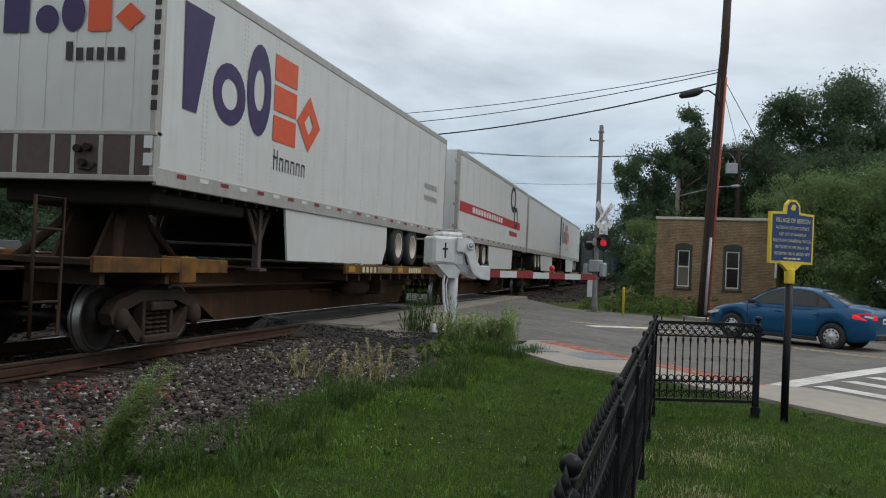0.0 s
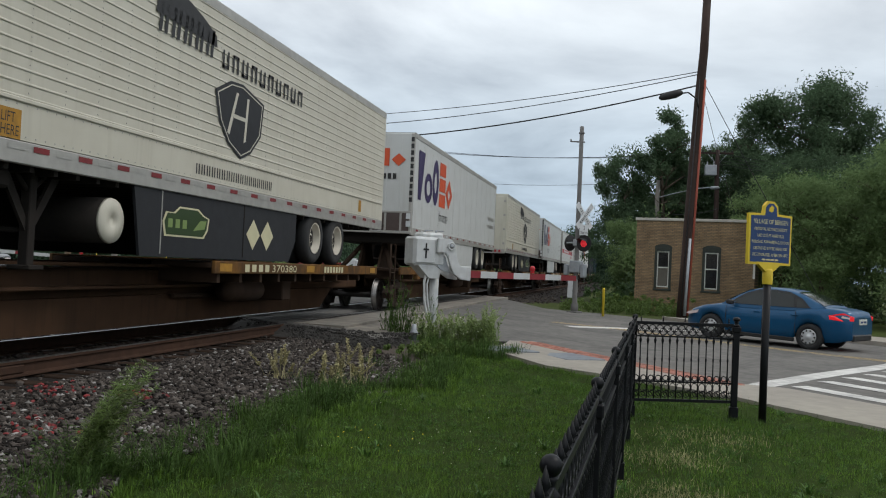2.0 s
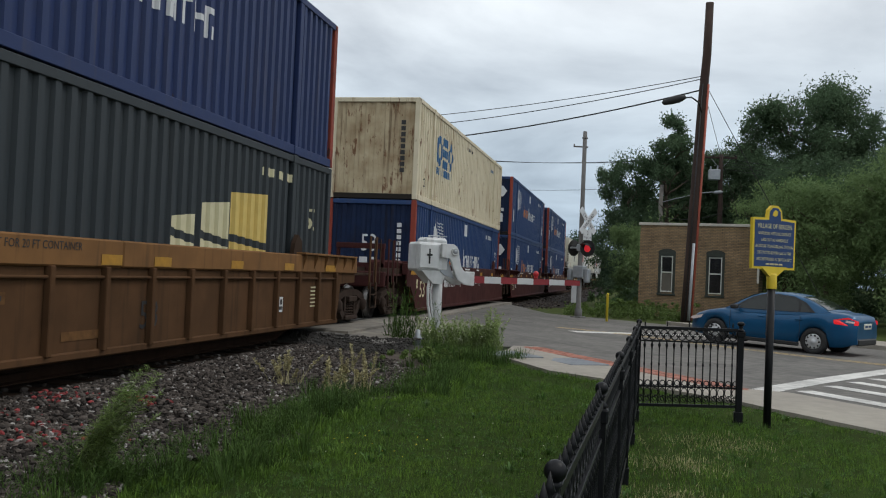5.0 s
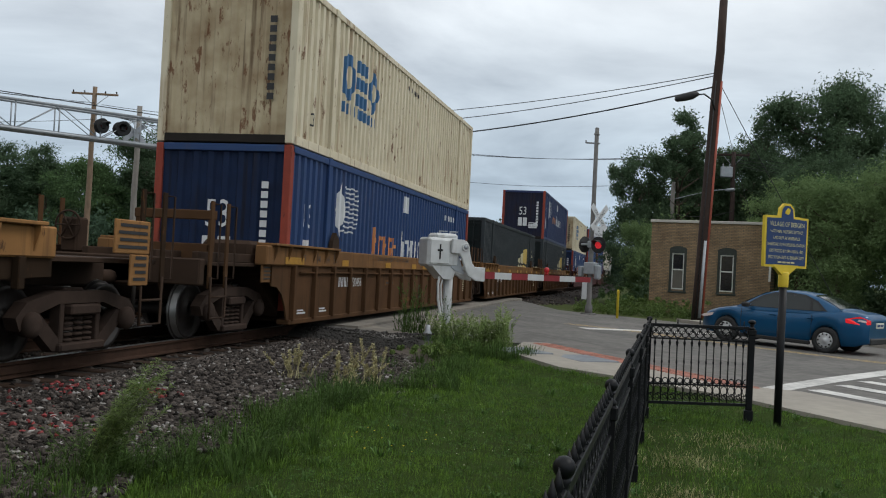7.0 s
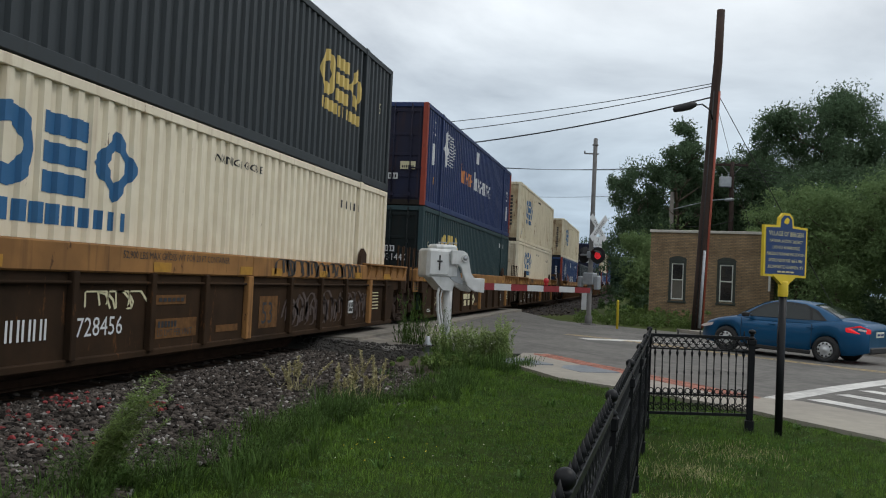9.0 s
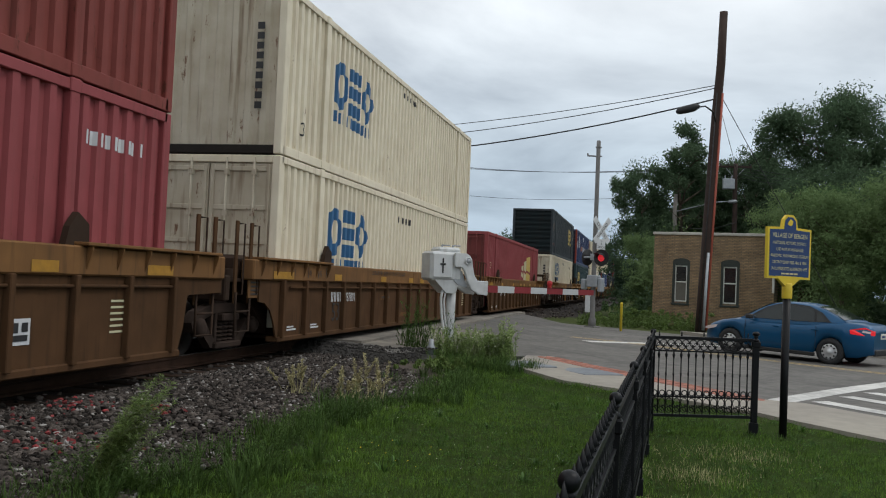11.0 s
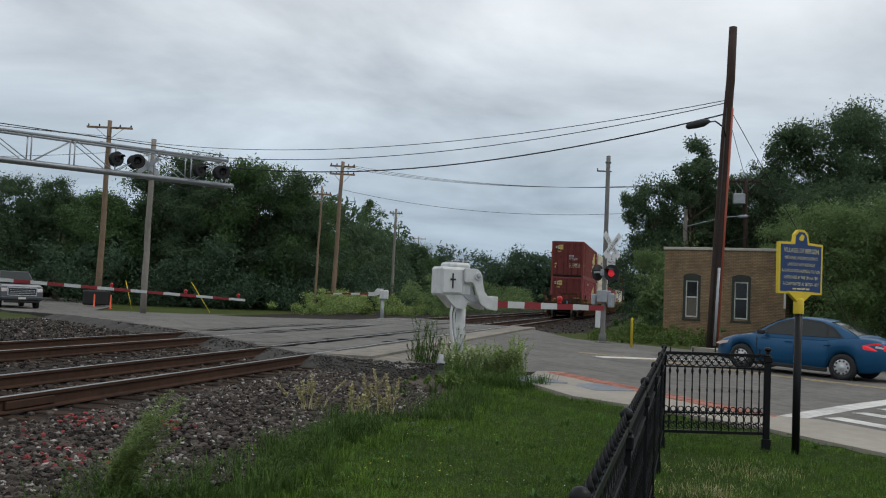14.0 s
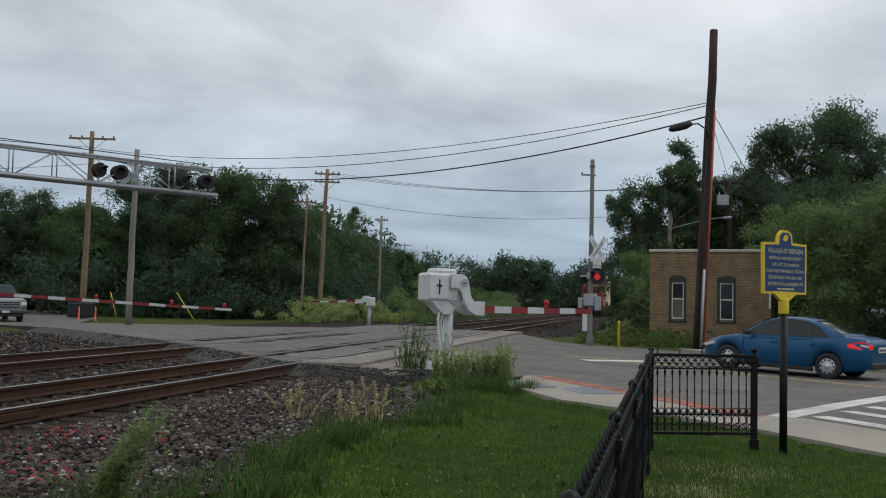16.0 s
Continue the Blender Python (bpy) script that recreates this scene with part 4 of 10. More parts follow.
def corrugated(x, y0, y1, z0, z1, pitch=0.285, deep=0.052, flip=False, gaps=(-9,)):
    """Sheet with upright trapezoid corrugations, facing +x (or -x)."""
    n = max(2, round((y1 - y0) / pitch))
    p = (y1 - y0) / n
    ys = []
    for i in range(n):
        a = y0 + i * p
        ys += [(a, 0), (a + 0.38 * p, 0), (a + 0.48 * p, 1), (a + 0.90 * p, 1)]
    ys.append((y1, 0))
    s = -1 if flip else 1
    v = [(x - s * deep * d, y, z) for y, d in ys for z in (z0, z1)]
    f = []
    for i in range(len(ys) - 1):
        mid = (ys[i][0] + ys[i + 1][0]) / 2
        if min(abs(mid - g) for g in gaps) > 0.14:
            f.append((2 * i, 2 * i + 2, 2 * i + 3, 2 * i + 1) if not flip else (2 * i, 2 * i + 1, 2 * i + 3, 2 * i + 2))
    return quick("side_panel", v, f)


def corrugated_end(y, x0, x1, z0, z1, lying=False):
    n = round(((z1 - z0) if lying else (x1 - x0)) / 0.3)
    a0, a1 = (z0, z1) if lying else (x0, x1)
    p, pts = (a1 - a0) / n, []
    for i in range(n):
        a = a0 + i * p
        pts += [(a, 0), (a + 0.36 * p, 0), (a + 0.5 * p, 1), (a + 0.86 * p, 1)]
    pts.append((a1, 0))
    if lying:
        v = [(x, y + 0.04 * d, a) for a, d in pts for x in (x0, x1)]
        f = [(2 * i, 2 * i + 1, 2 * i + 3, 2 * i + 2) for i in range(len(pts) - 1)]
    else:
        v = [(a, y + 0.04 * d, z) for a, d in pts for z in (z0, z1)]
        f = [(2 * i, 2 * i + 2, 2 * i + 3, 2 * i + 1) for i in range(len(pts) - 1)]
    return quick("end_panel", v, f)


WIDE, HIGH, RIB = 1.3, 2.895, 0.052
# Ends facing back get the copy with their shade painted in.
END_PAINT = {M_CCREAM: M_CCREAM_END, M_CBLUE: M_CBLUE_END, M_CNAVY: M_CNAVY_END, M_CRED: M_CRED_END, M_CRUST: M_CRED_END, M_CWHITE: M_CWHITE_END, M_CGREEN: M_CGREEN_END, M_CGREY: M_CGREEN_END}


def container(s, z, skin, label, posts=None, post_ends=None, near_end="sheet", length=16.15, marks=(), rods=True):
    """A 53 ft box: corrugated sides, framed ends, stacking posts at 40 ft, doors or a sheet at the end that faces back."""
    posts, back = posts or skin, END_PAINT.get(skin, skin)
    ob = aboard(thing("shipping_container", pose(TRACKS[0], s, z), label, "shipping container", "stacked containers on the train"), s, z)
    L, H = length, HIGH
    for x, flip in ((WIDE - 0.02, False), (-WIDE + 0.02, True)):
        piece("side_panel", corrugated(x, 0.12, L - 0.12, 0.14, H - 0.10, flip=flip, gaps=(2.01, L - 2.01)), ob, None, skin)
    bm = bmesh.new()
    box(bm, -WIDE + 0.03, WIDE - 0.03, 0.05, L - 0.05, H - 0.05, H - 0.02)
    part("roof", bm, skin, ob)
    bm = bmesh.new()
    box(bm, -WIDE + 0.05, WIDE - 0.05, 0.05, L - 0.05, 0.04, 0.1)
    part("floor", bm, M_DARKGAP, ob)
    for x in (-WIDE, WIDE - 0.07):
        for z0, z1 in ((0.0, 0.16), (H - 0.12, H)):
            bm = bmesh.new()
            box(bm, x, x + 0.07, 0.1, L - 0.1, z0, z1, 0.008)
            part("side_rail", bm, skin, ob)
    for y in (0, L - 0.16):
        for x in (-WIDE, WIDE - 0.14):
            bm = bmesh.new()
            box(bm, x, x + 0.14, y, y + 0.16, 0, H, 0.012)
            part("corner_post", bm, posts, ob)
    if L > 13:
        for y in (1.93, L - 2.09):
            bm = bmesh.new()
            box(bm, WIDE - 0.09, WIDE + 0.012, y, y + 0.16, 0.02, H + 0.02, 0.01)
            box(bm, WIDE - 0.12, WIDE - 0.085, y - 0.16, y + 0.32, 0.1, H - 0.06)
            part("stacking_post", bm, skin, ob)
            for z0 in (-0.0, H - 0.14):
                bm = bmesh.new()
                box(bm, WIDE - 0.1, WIDE + 0.02, y - 0.02, y + 0.18, z0, z0 + 0.15, 0.012)
                part("casting", bm, skin, ob)
    for z0, z1 in ((0, 0.15), (H - 0.13, H)):
        for y in (0.01, L - 0.13):
            bm = bmesh.new()
            box(bm, -WIDE + 0.14, WIDE - 0.14, y, y + 0.12, z0, z1, 0.01)
            part("end_sill", bm, skin if z0 else M_DARKGAP, ob)
    bm = bmesh.new()
    box(bm, -WIDE + 0.14, WIDE - 0.14, L - 0.07, L - 0.03, 0.1, H - 0.1)
    part("front_panel", bm, skin, ob)
    if near_end == "doors":
        for x0, x1 in ((-WIDE + 0.15, -0.012), (0.012, WIDE - 0.15)):
            bm = bmesh.new()
            box(bm, x0, x1, 0.04, 0.08, 0.16, H - 0.14)
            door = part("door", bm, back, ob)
            for zz in (0.24, 0.82, 1.42, 2.0, 2.66):
                bm = bmesh.new()
                box(bm, x0 + 0.09, x1 - 0.09, 0.015, 0.041, zz - 0.04, zz + 0.04, 0.006)
                part("door_rib", bm, back, door)
            for xx in (x0 + 0.03, x1 - 0.09):
                bm = bmesh.new()
                box(bm, xx, xx + 0.06, 0.013, 0.041, 0.18, H - 0.16, 0.006)
                part("door_stile", bm, back, door)
            for k, xr in enumerate((x0 + 0.33, x1 - 0.3)):
                bm = bmesh.new()
                tube(bm, (xr, -0.02, 0.05), (xr, -0.02, H - 0.05), 0.02, n=6)
                for zz in (0.3, 1.0, 1.9, 2.6):
                    box(bm, xr - 0.04, xr + 0.04, -0.045, 0.02, zz - 0.05, zz + 0.05)
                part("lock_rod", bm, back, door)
                if k:
                    bm = bmesh.new()
                    box(bm, xr - 0.02, xr + 0.34, -0.05, -0.03, 1.02, 1.06, 0.004)
                    part("handle", bm, back, door)
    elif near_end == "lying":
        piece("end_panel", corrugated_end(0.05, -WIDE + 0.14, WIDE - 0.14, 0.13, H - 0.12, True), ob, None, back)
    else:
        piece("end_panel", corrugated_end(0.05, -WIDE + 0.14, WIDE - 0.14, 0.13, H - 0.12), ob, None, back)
    for mark in marks:
        mark(ob, L)
    return ob


def on_side(y, z):
    return Matrix.Translation((WIDE + 0.002, y, z)) @ SIDE


def on_end(x, z, y=-0.004):
    return Matrix.Translation((x, y, z)) @ END


def m_blocks(colour, y0=2.5, y1=5.05, z0=1.3, z1=2.27, under=True, text_z=1.03):
    """Three broad plain shapes over a row of bars: a carrier's mark."""
    def go(ob, L):
        w, h = y1 - y0, z1 - z0
        k = w / 3.05
        q = [*ring_quads(0.48 * k, h / 2, 0.48 * k, h / 2, 0.5, 16),
             rect(1.06 * k, 1.94 * k, 0, 0.27 * h), rect(1.06 * k, 1.94 * k, 0.37 * h, 0.63 * h), rect(1.06 * k, 1.94 * k, 0.73 * h, h),
             *ring_quads(2.55 * k, h / 2, 0.52 * k, h / 2, 0.45, 4)]
        flat("carrier_mark", q, colour, ob, on_side(y0, z0), "plain painted shapes of a carrier's mark")
        if under:
            flat("painted_name", [rect(u, u + w * 0.06, 0, 0.22) for u in [0.06 + w * 0.095 * i for i in range(10)]], colour, ob, on_side(y0, text_z), "row of small painted bars")
    return go


def m_star(y=2.35, z=1.55, size=1.0):
    """A white lozenge trailing wavy stripes."""
    def go(ob, L):
        k = size
        q = [[(0, 0.33 * k), (0.33 * k, -0.22 * k), (0.66 * k, 0.30 * k), (0.36 * k, 0.95 * k)]]
        flat("lozenge", q, M_MARKWHITE, ob, on_side(y, z - 0.1 * k), "white painted lozenge")
        st = []
        for i in range(10):
            v = -0.10 * k + i * 0.1 * k
            u0, u1 = 0.72 * k - abs(i - 5) * 0.05 * k, 1.62 * k - abs(i - 5) * 0.06 * k
            for j in range(8):
                a, b = u0 + (u1 - u0) * j / 8, u0 + (u1 - u0) * (j + 1) / 8
                wa, wb = 0.018 * math.sin(j * 1.6), 0.018 * math.sin((j + 1) * 1.6)
                st.append([(a, v + wa), (b, v + wb), (b, v + wb + 0.034), (a, v + wa + 0.034)])
        flat("stripe_set", st, M_MARKWHITE, ob, on_side(y, z - 0.1 * k), "white wavy painted stripes")
    return go


def m_twoword(z=1.05, y0=5.0, first=None):
    """Two painted words of a carrier's name, as plain upright shapes."""
    def go(ob, L):
        def word(u, heights, w, gap):
            q = []
            for i, h in enumerate(heights):
                q += [rect(u, u + w * 0.42, 0, h)]
                q += [rect(u + w * 0.42, u + w, h * (0.78 if i % 2 else 0.42), h * (0.98 if i % 2 else 0.62))]
                if i % 3 == 0:
                    q += [rect(u + w * 0.66, u + w, 0, h * 0.42)]
                u += w + gap
            return q
        flat("painted_name", word(0, (0.62, 0.44, 0.44, 0.44, 0.44), 0.32, 0.09), first or M_MARKORANGE, ob, on_side(y0, z), "faded orange painted shapes")
        flat("painted_name", word(0, (0.66, 0.46, 0.46, 0.46, 0.46, 0.46, 0.46, 0.46, 0.46, 0.46), 0.27, 0.075), M_MARKWHITE, ob, on_side(y0 + 2.4, z - 0.02), "white painted shapes")
    return go


def m_size(y=0.85, z=1.25, colour=None, size=0.62, square=True, text="53"):
    def go(ob, L):
        lettering("size_number", text, size, colour or M_MARKWHITE, ob, on_side(y, z), squeeze=0.72)
        if square:
            flat("white_patch", [rect(0, 0.42, 0, 0.62)], M_MARKWHITE, ob, on_side(y + 0.05, z - 0.85))
    return go


def m_patch(y, z, w=0.42, h=0.42, colour=None):
    def go(ob, L):
        flat("painted_patch", [rect(0, w, 0, h)], colour or M_MARKWHITE, ob, on_side(y, z))
    return go


def m_code(y, z, colour=None, size=0.2, seed=1, wide=1.5):
    def go(ob, L):
        rng = random.Random(seed)
        flat("code_text", bars(wide, size, [rng.uniform(0.06, 0.12) for _ in range(9)], rng), colour or M_MARKWHITE, ob, on_side(y, z))
    return go


def m_text(body, y, z, size, colour, squeeze=0.9):
    def go(ob, L):
        lettering("painted_words", body, size, colour, ob, on_side(y, z), squeeze=squeeze)
    return go


def m_windows(y=9.8, z=0.5, tall=1.3):
    """Yellow and cream panes split by dark strips."""
    def go(ob, L):
        for i, (u0, u1, c) in enumerate(((0, 0.75, M_MARKPALE), (0.85, 1.75, M_MARKPALE), (1.85, 3.2, M_MARKGOLD))):
            low = 0.35 - i * 0.18
            high = tall * (0.62 + 0.19 * i)
            mid = low + (high - low) * 0.42
            flat("pane_shape", [[(u0, low), (u1, low - 0.1), (u1, mid - 0.1), (u0, mid)], [(u0, mid + 0.12), (u1, mid + 0.02), (u1, high + 0.08), (u0, high)]], c, ob, on_side(y, z), "pale yellow painted panes")
    return go


def m_doors(panes=True, number="", warning="", mark=None):
    """Painted marks, code plates and weight plates on the two doors."""
    def go(ob, L):
        if panes:
            for i, (u0, u1, c) in enumerate(((0, 0.14, M_MARKPALE), (0.16, 0.32, M_MARKPALE), (0.34, 0.62, M_MARKGOLD))):
                grow = 0.05 * i
                flat("pane_shape", [rect(u0, u1, 0.17 - grow, 0.26), rect(u0, u1, 0.29, 0.36 + grow)], c, ob, on_end(-1.0, 2.14, 0.011), "gold painted panes")
        if mark:
            k = 0.24
            flat("carrier_mark", [*ring_quads(0.13, k / 2, 0.13, k / 2, 0.5, 12), rect(0.30, 0.54, 0, 0.06), rect(0.30, 0.54, 0.09, 0.15), rect(0.30, 0.54, 0.18, k), *ring_quads(0.73, k / 2, 0.15, k / 2, 0.45, 4)], mark, ob, on_end(-1.03, 1.90, 0.011), "plain painted shapes")
            flat("painted_name", [rect(0.02 + i * 0.085, 0.075 + i * 0.085, 0, 0.08) for i in range(10)], mark, ob, on_end(-1.03, 1.74, 0.011))
        flat("small_mark", [rect(0.2, 0.27, 0, 0.08), rect(0.3, 0.37, 0, 0.08), rect(0.4, 0.47, 0, 0.08)], M_MARKGOLD if panes else M_MARKPALE, ob, on_end(-1.0, 2.02, 0.012))
        flat("white_label", [rect(0, 0.36, 0, 0.17)], M_MARKWHITE, ob, on_end(0.14, 1.60 if number else 0.72, 0.010))
        flat("number_strip", [rect(0.03 + i * 0.08, 0.03 + i * 0.08 + 0.05, 0.03, 0.14) for i in range(4)], M_MARKBLACK, ob, on_end(0.14, 1.60 if number else 0.72, 0.006))
        if number:
            lettering("number", number, 0.26, M_MARKWHITE, ob, on_end(0.14, 1.36, 0.009), squeeze=0.92)
            for j in range(3):
                flat("number_strip", [rect(i * 0.10, i * 0.10 + 0.065, 0, 0.05) for i in range(4)] + [rect(0.52 + i * 0.09, 0.575 + i * 0.09, 0, 0.05) for i in range(4)], M_MARKPALE, ob, on_end(0.16, 1.02 - j * 0.13, 0.011))
        if warning:
            lettering("painted_words", warning, 0.17, M_MARKPALE, ob, on_end(-1.0, 0.72, 0.010), squeeze=1.0)
        flat("weight_plate", [rect(0, 0.44, 0, 0.22)], M_MARKPALE, ob, on_end(0.56, 0.86 if number else 1.0, 0.012))
        flat("number_strip", [rect(0.05 + i * 0.06, 0.09 + i * 0.06, 0.04, 0.11) for i in range(6)], M_MARKBLACK, ob, on_end(0.56, 0.86 if number else 1.0, 0.007))
        flat("yellow_sticker", [rect(0, 0.20, 0, 0.1), rect(0.02, 0.12, -0.28, -0.12)], M_MARKGOLD, ob, on_end(-1.05, 1.0, 0.011))
    return go


def m_end_bits(colour=None, number="53", hexes=False, warn=False, vertical=True, plate=True):
    """What is painted on the end that faces the camera."""
    def go(ob, L):
        c = colour or M_MARKWHITE
        if number:
            lettering("size_number", number, 0.7, c, ob, on_end(-0.28, 1.42), squeeze=0.72)
            flat("white_patch", [rect(0, 0.24, 0, 0.5), rect(0.3, 0.54, 0, 0.5)], c, ob, on_end(-0.3, 0.75))
        if hexes:
            for x in (-1.05, 0.12):
                flat("hexagon", [[(0, 0.27), (0.2, 0), (0.72, 0), (0.92, 0.27), (0.72, 0.54), (0.2, 0.54)]], c, ob, on_end(x, 1.88, -0.052), "white painted hexagon")
            flat("code_text", [rect(0.0, 0.13, 0, 0.16), rect(0.16, 0.29, 0, 0.16), rect(0.32, 0.45, 0, 0.16), rect(0.0, 0.4, -0.26, -0.1), rect(0, 0.3, -0.5, -0.34)], c, ob, on_end(0.45, 1.15, -0.052))
        if warn:
            lettering("painted_words", "WARNING", 0.15, c, ob, on_end(-1.0, 1.15, -0.052))
            lettering("painted_words", "HIGH CUBE", 0.15, c, ob, on_end(-0.98, 0.95, -0.052))
        if plate:
            flat("white_label", [rect(0, 0.52, 0, 0.34)], c, ob, on_end(0.35, 0.62, -0.056))
            flat("label_text", [rect(0.04, 0.3, 0.24, 0.29)], M_MARKBLACK, ob, on_end(0.35, 0.62, -0.06))
            lettering("label_text", "24,000 lbs", 0.13, M_MARKBLACK, ob, on_end(0.37, 0.68, -0.061), squeeze=0.72)
        if vertical:
            flat("code_text", [rect(0, 0.13, 1.5 - k * 0.17, 1.62 - k * 0.17) for k in range(9)], c if colour is None else M_MARKBLACK, ob, on_end(0.78, 0.62))
    return go


LOW, TOP = RAIL + 0.35, RAIL + 0.35 + 2.92
BLUE_MARKS = (m_star(2.35, 1.7, 1.0), m_twoword(1.22), m_size(0.75, 1.55), m_patch(7.7, 2.2), m_code(12.6, 2.4, size=0.16, seed=2), m_size(14.9, 1.5))
BLUE_LOW = (m_star(2.45, 1.72, 1.0), m_twoword(1.12, 5.15), m_size(0.75, 1.5), m_patch(7.7, 2.25), m_code(12.6, 2.35, size=0.16, seed=3), m_size(14.9, 1.45))
WORD_BLUE, WORD_GOLD = m_blocks(M_MARKBLUE), m_blocks(M_MARKGOLD)
WORD_WIDE = m_blocks(M_MARKBLUE, 2.6, 5.37, 1.61, 2.46, True, 1.28)

# first set: two red-brown units of blue boxes, a third with cream over blue
container(250.4, LOW, M_CBLUE, "blue corrugated container with orange corner posts, in a rail car well", M_CORANGE, near_end="doors", marks=BLUE_LOW + (m_end_bits(None, "", hexes=True, plate=False, vertical=False),))
container(250.4, TOP, M_CBLUE, "blue corrugated container with orange corner posts, stacked on top", M_CORANGE, near_end="doors", marks=BLUE_MARKS + (m_end_bits(None, "", vertical=False),))
container(230.8, LOW, M_CBLUE, "blue corrugated container with white lozenge mark, in a rail car well", M_CORANGE, near_end="doors", marks=BLUE_LOW + (m_end_bits(None, "", hexes=True, plate=False, vertical=False),))
container(230.8, TOP, M_CBLUE, "faded blue corrugated container with doors, stacked on top", M_CORANGE, near_end="doors", marks=BLUE_MARKS + (m_end_bits(None, "", hexes=True, vertical=False),))
container(210.9, LOW, M_CBLUE, "blue corrugated container with orange corner posts and size numbers", M_CORANGE, marks=BLUE_LOW + (m_end_bits(plate=False),))
container(210.9, TOP, M_CCREAM, "rust-streaked cream container stacked over a blue one", marks=(WORD_BLUE, m_size(0.8, 0.45, M_MARKBLACK, 0.36, False), m_size(15.2, 0.4, M_MARKBLACK, 0.3, False), m_code(7.4, 2.45, M_MARKBLACK, 0.11, 5, 1.3), m_code(13.0, 2.3, M_MARKBLUE, 0.12, 6, 1.0), m_end_bits(M_MARKBLUE, "", plate=False)))
# second set
container(187.5, LOW, M_CGREY, "dark grey container with a pale gold mark", near_end="doors", marks=(m_windows(9.8, 0.7), m_size(15.0, 1.6, M_MARKPALE, 0.6, False), m_code(12.8, 2.4, M_MARKPALE, 0.14, 7), m_doors()))
container(187.5, TOP, M_CNAVY, "navy container with orange corner posts, stacked on top", M_CORANGE, marks=(m_star(2.35, 1.7), m_twoword(1.22), m_size(0.75, 1.55), m_patch(7.7, 2.2), m_end_bits(),))
container(167.2, LOW, M_CGREY, "dark grey container riding alone in a rail car well", near_end="doors", marks=(m_windows(9.8, 0.7), m_size(15.0, 1.6, M_MARKPALE, 0.6, False), m_end_bits(M_MARKPALE, "", warn=True, vertical=False, plate=False)))
container(147.7, LOW, M_CBLUE, "blue container with orange posts under a cream one", M_CORANGE, marks=BLUE_LOW + (m_end_bits(plate=False),))
container(147.7, TOP, M_CCREAM, "badly rust-streaked cream container stacked over a blue one", marks=(WORD_BLUE, m_size(0.8, 0.45, M_MARKBLACK, 0.36, False), m_code(7.4, 2.45, M_MARKBLACK, 0.11, 8, 1.3), m_size(15.2, 0.4, M_MARKBLACK, 0.3, False), m_end_bits(M_MARKBLUE, "", plate=False)))
# third set
container(123.7, LOW, M_CWHITE, "off-white container with sky-blue mark, doors facing back", near_end="doors", marks=(WORD_WIDE, m_text("WARNING HIGH CUBE", 7.6, 2.42, 0.17, M_MARKBLACK), m_code(12.4, 2.2, M_MARKBLACK, 0.16, 9, 1.2), m_end_bits(M_MARKBLUE, "", vertical=False, plate=False)))
container(123.7, TOP, M_CCREAM, "cream container with brown rust runs, stacked on top", marks=(WORD_BLUE, m_size(0.9, 0.4, M_MARKBLUE, 0.36, False), m_size(15.2, 0.4, M_MARKBLUE, 0.3, False), m_code(7.6, 2.5, M_MARKBLACK, 0.11, 10, 1.3), m_end_bits(M_MARKBLUE, "", plate=False)))
container(104.2, LOW, M_CGREEN, "dark green container with gold mark, doors facing back", near_end="doors", marks=(WORD_GOLD, m_size(0.7, 1.7, M_MARKPALE, 0.34, False), m_code(13.6, 2.3, M_MARKWHITE, 0.2, 11, 1.3), m_doors(False, "931440", mark=M_MARKGOLD)))
container(104.2, TOP, M_CNAVY, "navy container with orange posts stacked over a green one", M_CORANGE, near_end="doors", marks=(m_star(2.35, 1.7), m_twoword(1.22), m_size(0.75, 2.1), m_patch(7.7, 2.2), m_size(14.9, 1.5), m_patch(1.0, 0.7, 0.22, 0.2, M_REFLECT), m_doors(False)))
container(84.4, LOW, M_CWHITE, "off-white container with a large blue mark, in a rail car well", marks=(WORD_WIDE, m_text("WARNING HIGH CUBE", 7.4, 2.45, 0.17, M_MARKBLACK), m_code(12.9, 2.25, M_MARKBLACK, 0.16, 12, 1.3), m_end_bits(M_MARKBLUE, "", plate=False)))
container(84.4, TOP, M_CGREY, "dark grey container with gold shapes, stacked on top", near_end="lying", marks=(m_blocks(M_MARKGOLD, 11.45, 13.95, 1.42, 2.32, True, 1.14), m_size(15.2, 1.7, M_MARKPALE, 0.34, False), m_patch(0.7, 1.55, 0.24, 0.5, M_REFLECT), m_code(0.3, 0.6, M_CORANGE, 0.16, 13, 1.3)))
# last set
container(60.9, LOW, M_CRED, "faded maroon container riding alone in a rail car well", near_end="doors", marks=(m_windows(9.8, 0.98), m_size(0.8, 1.5, M_MARKPALE, 0.34, False)))
container(40.7, LOW, M_CWHITE, "off-white container with a blue mark, doors facing back", near_end="doors", marks=(WORD_BLUE, m_code(7.5, 2.3, M_MARKBLACK, 0.15, 14, 1.4)))
container(40.7, TOP, M_CWHITE, "off-white container with rust runs, stacked on top", marks=(WORD_BLUE, m_size(0.8, 0.45, M_MARKBLACK, 0.36, False), m_code(7.5, 2.5, M_MARKBLACK, 0.12, 15, 1.4), m_end_bits(M_MARKBLUE, "", plate=False)))
RED_MARKS = (m_windows(9.8, 0.98), m_code(4.8, 2.35, M_MARKPALE, 0.14, 16, 1.6), m_code(14.4, 2.25, M_MARKWHITE, 0.16, 17, 1.2))
container(21.0, LOW, M_CRED, "faded maroon container at the tail of the train, doors facing back", near_end="doors", marks=RED_MARKS + (m_doors(True, warning="WARNING"),))
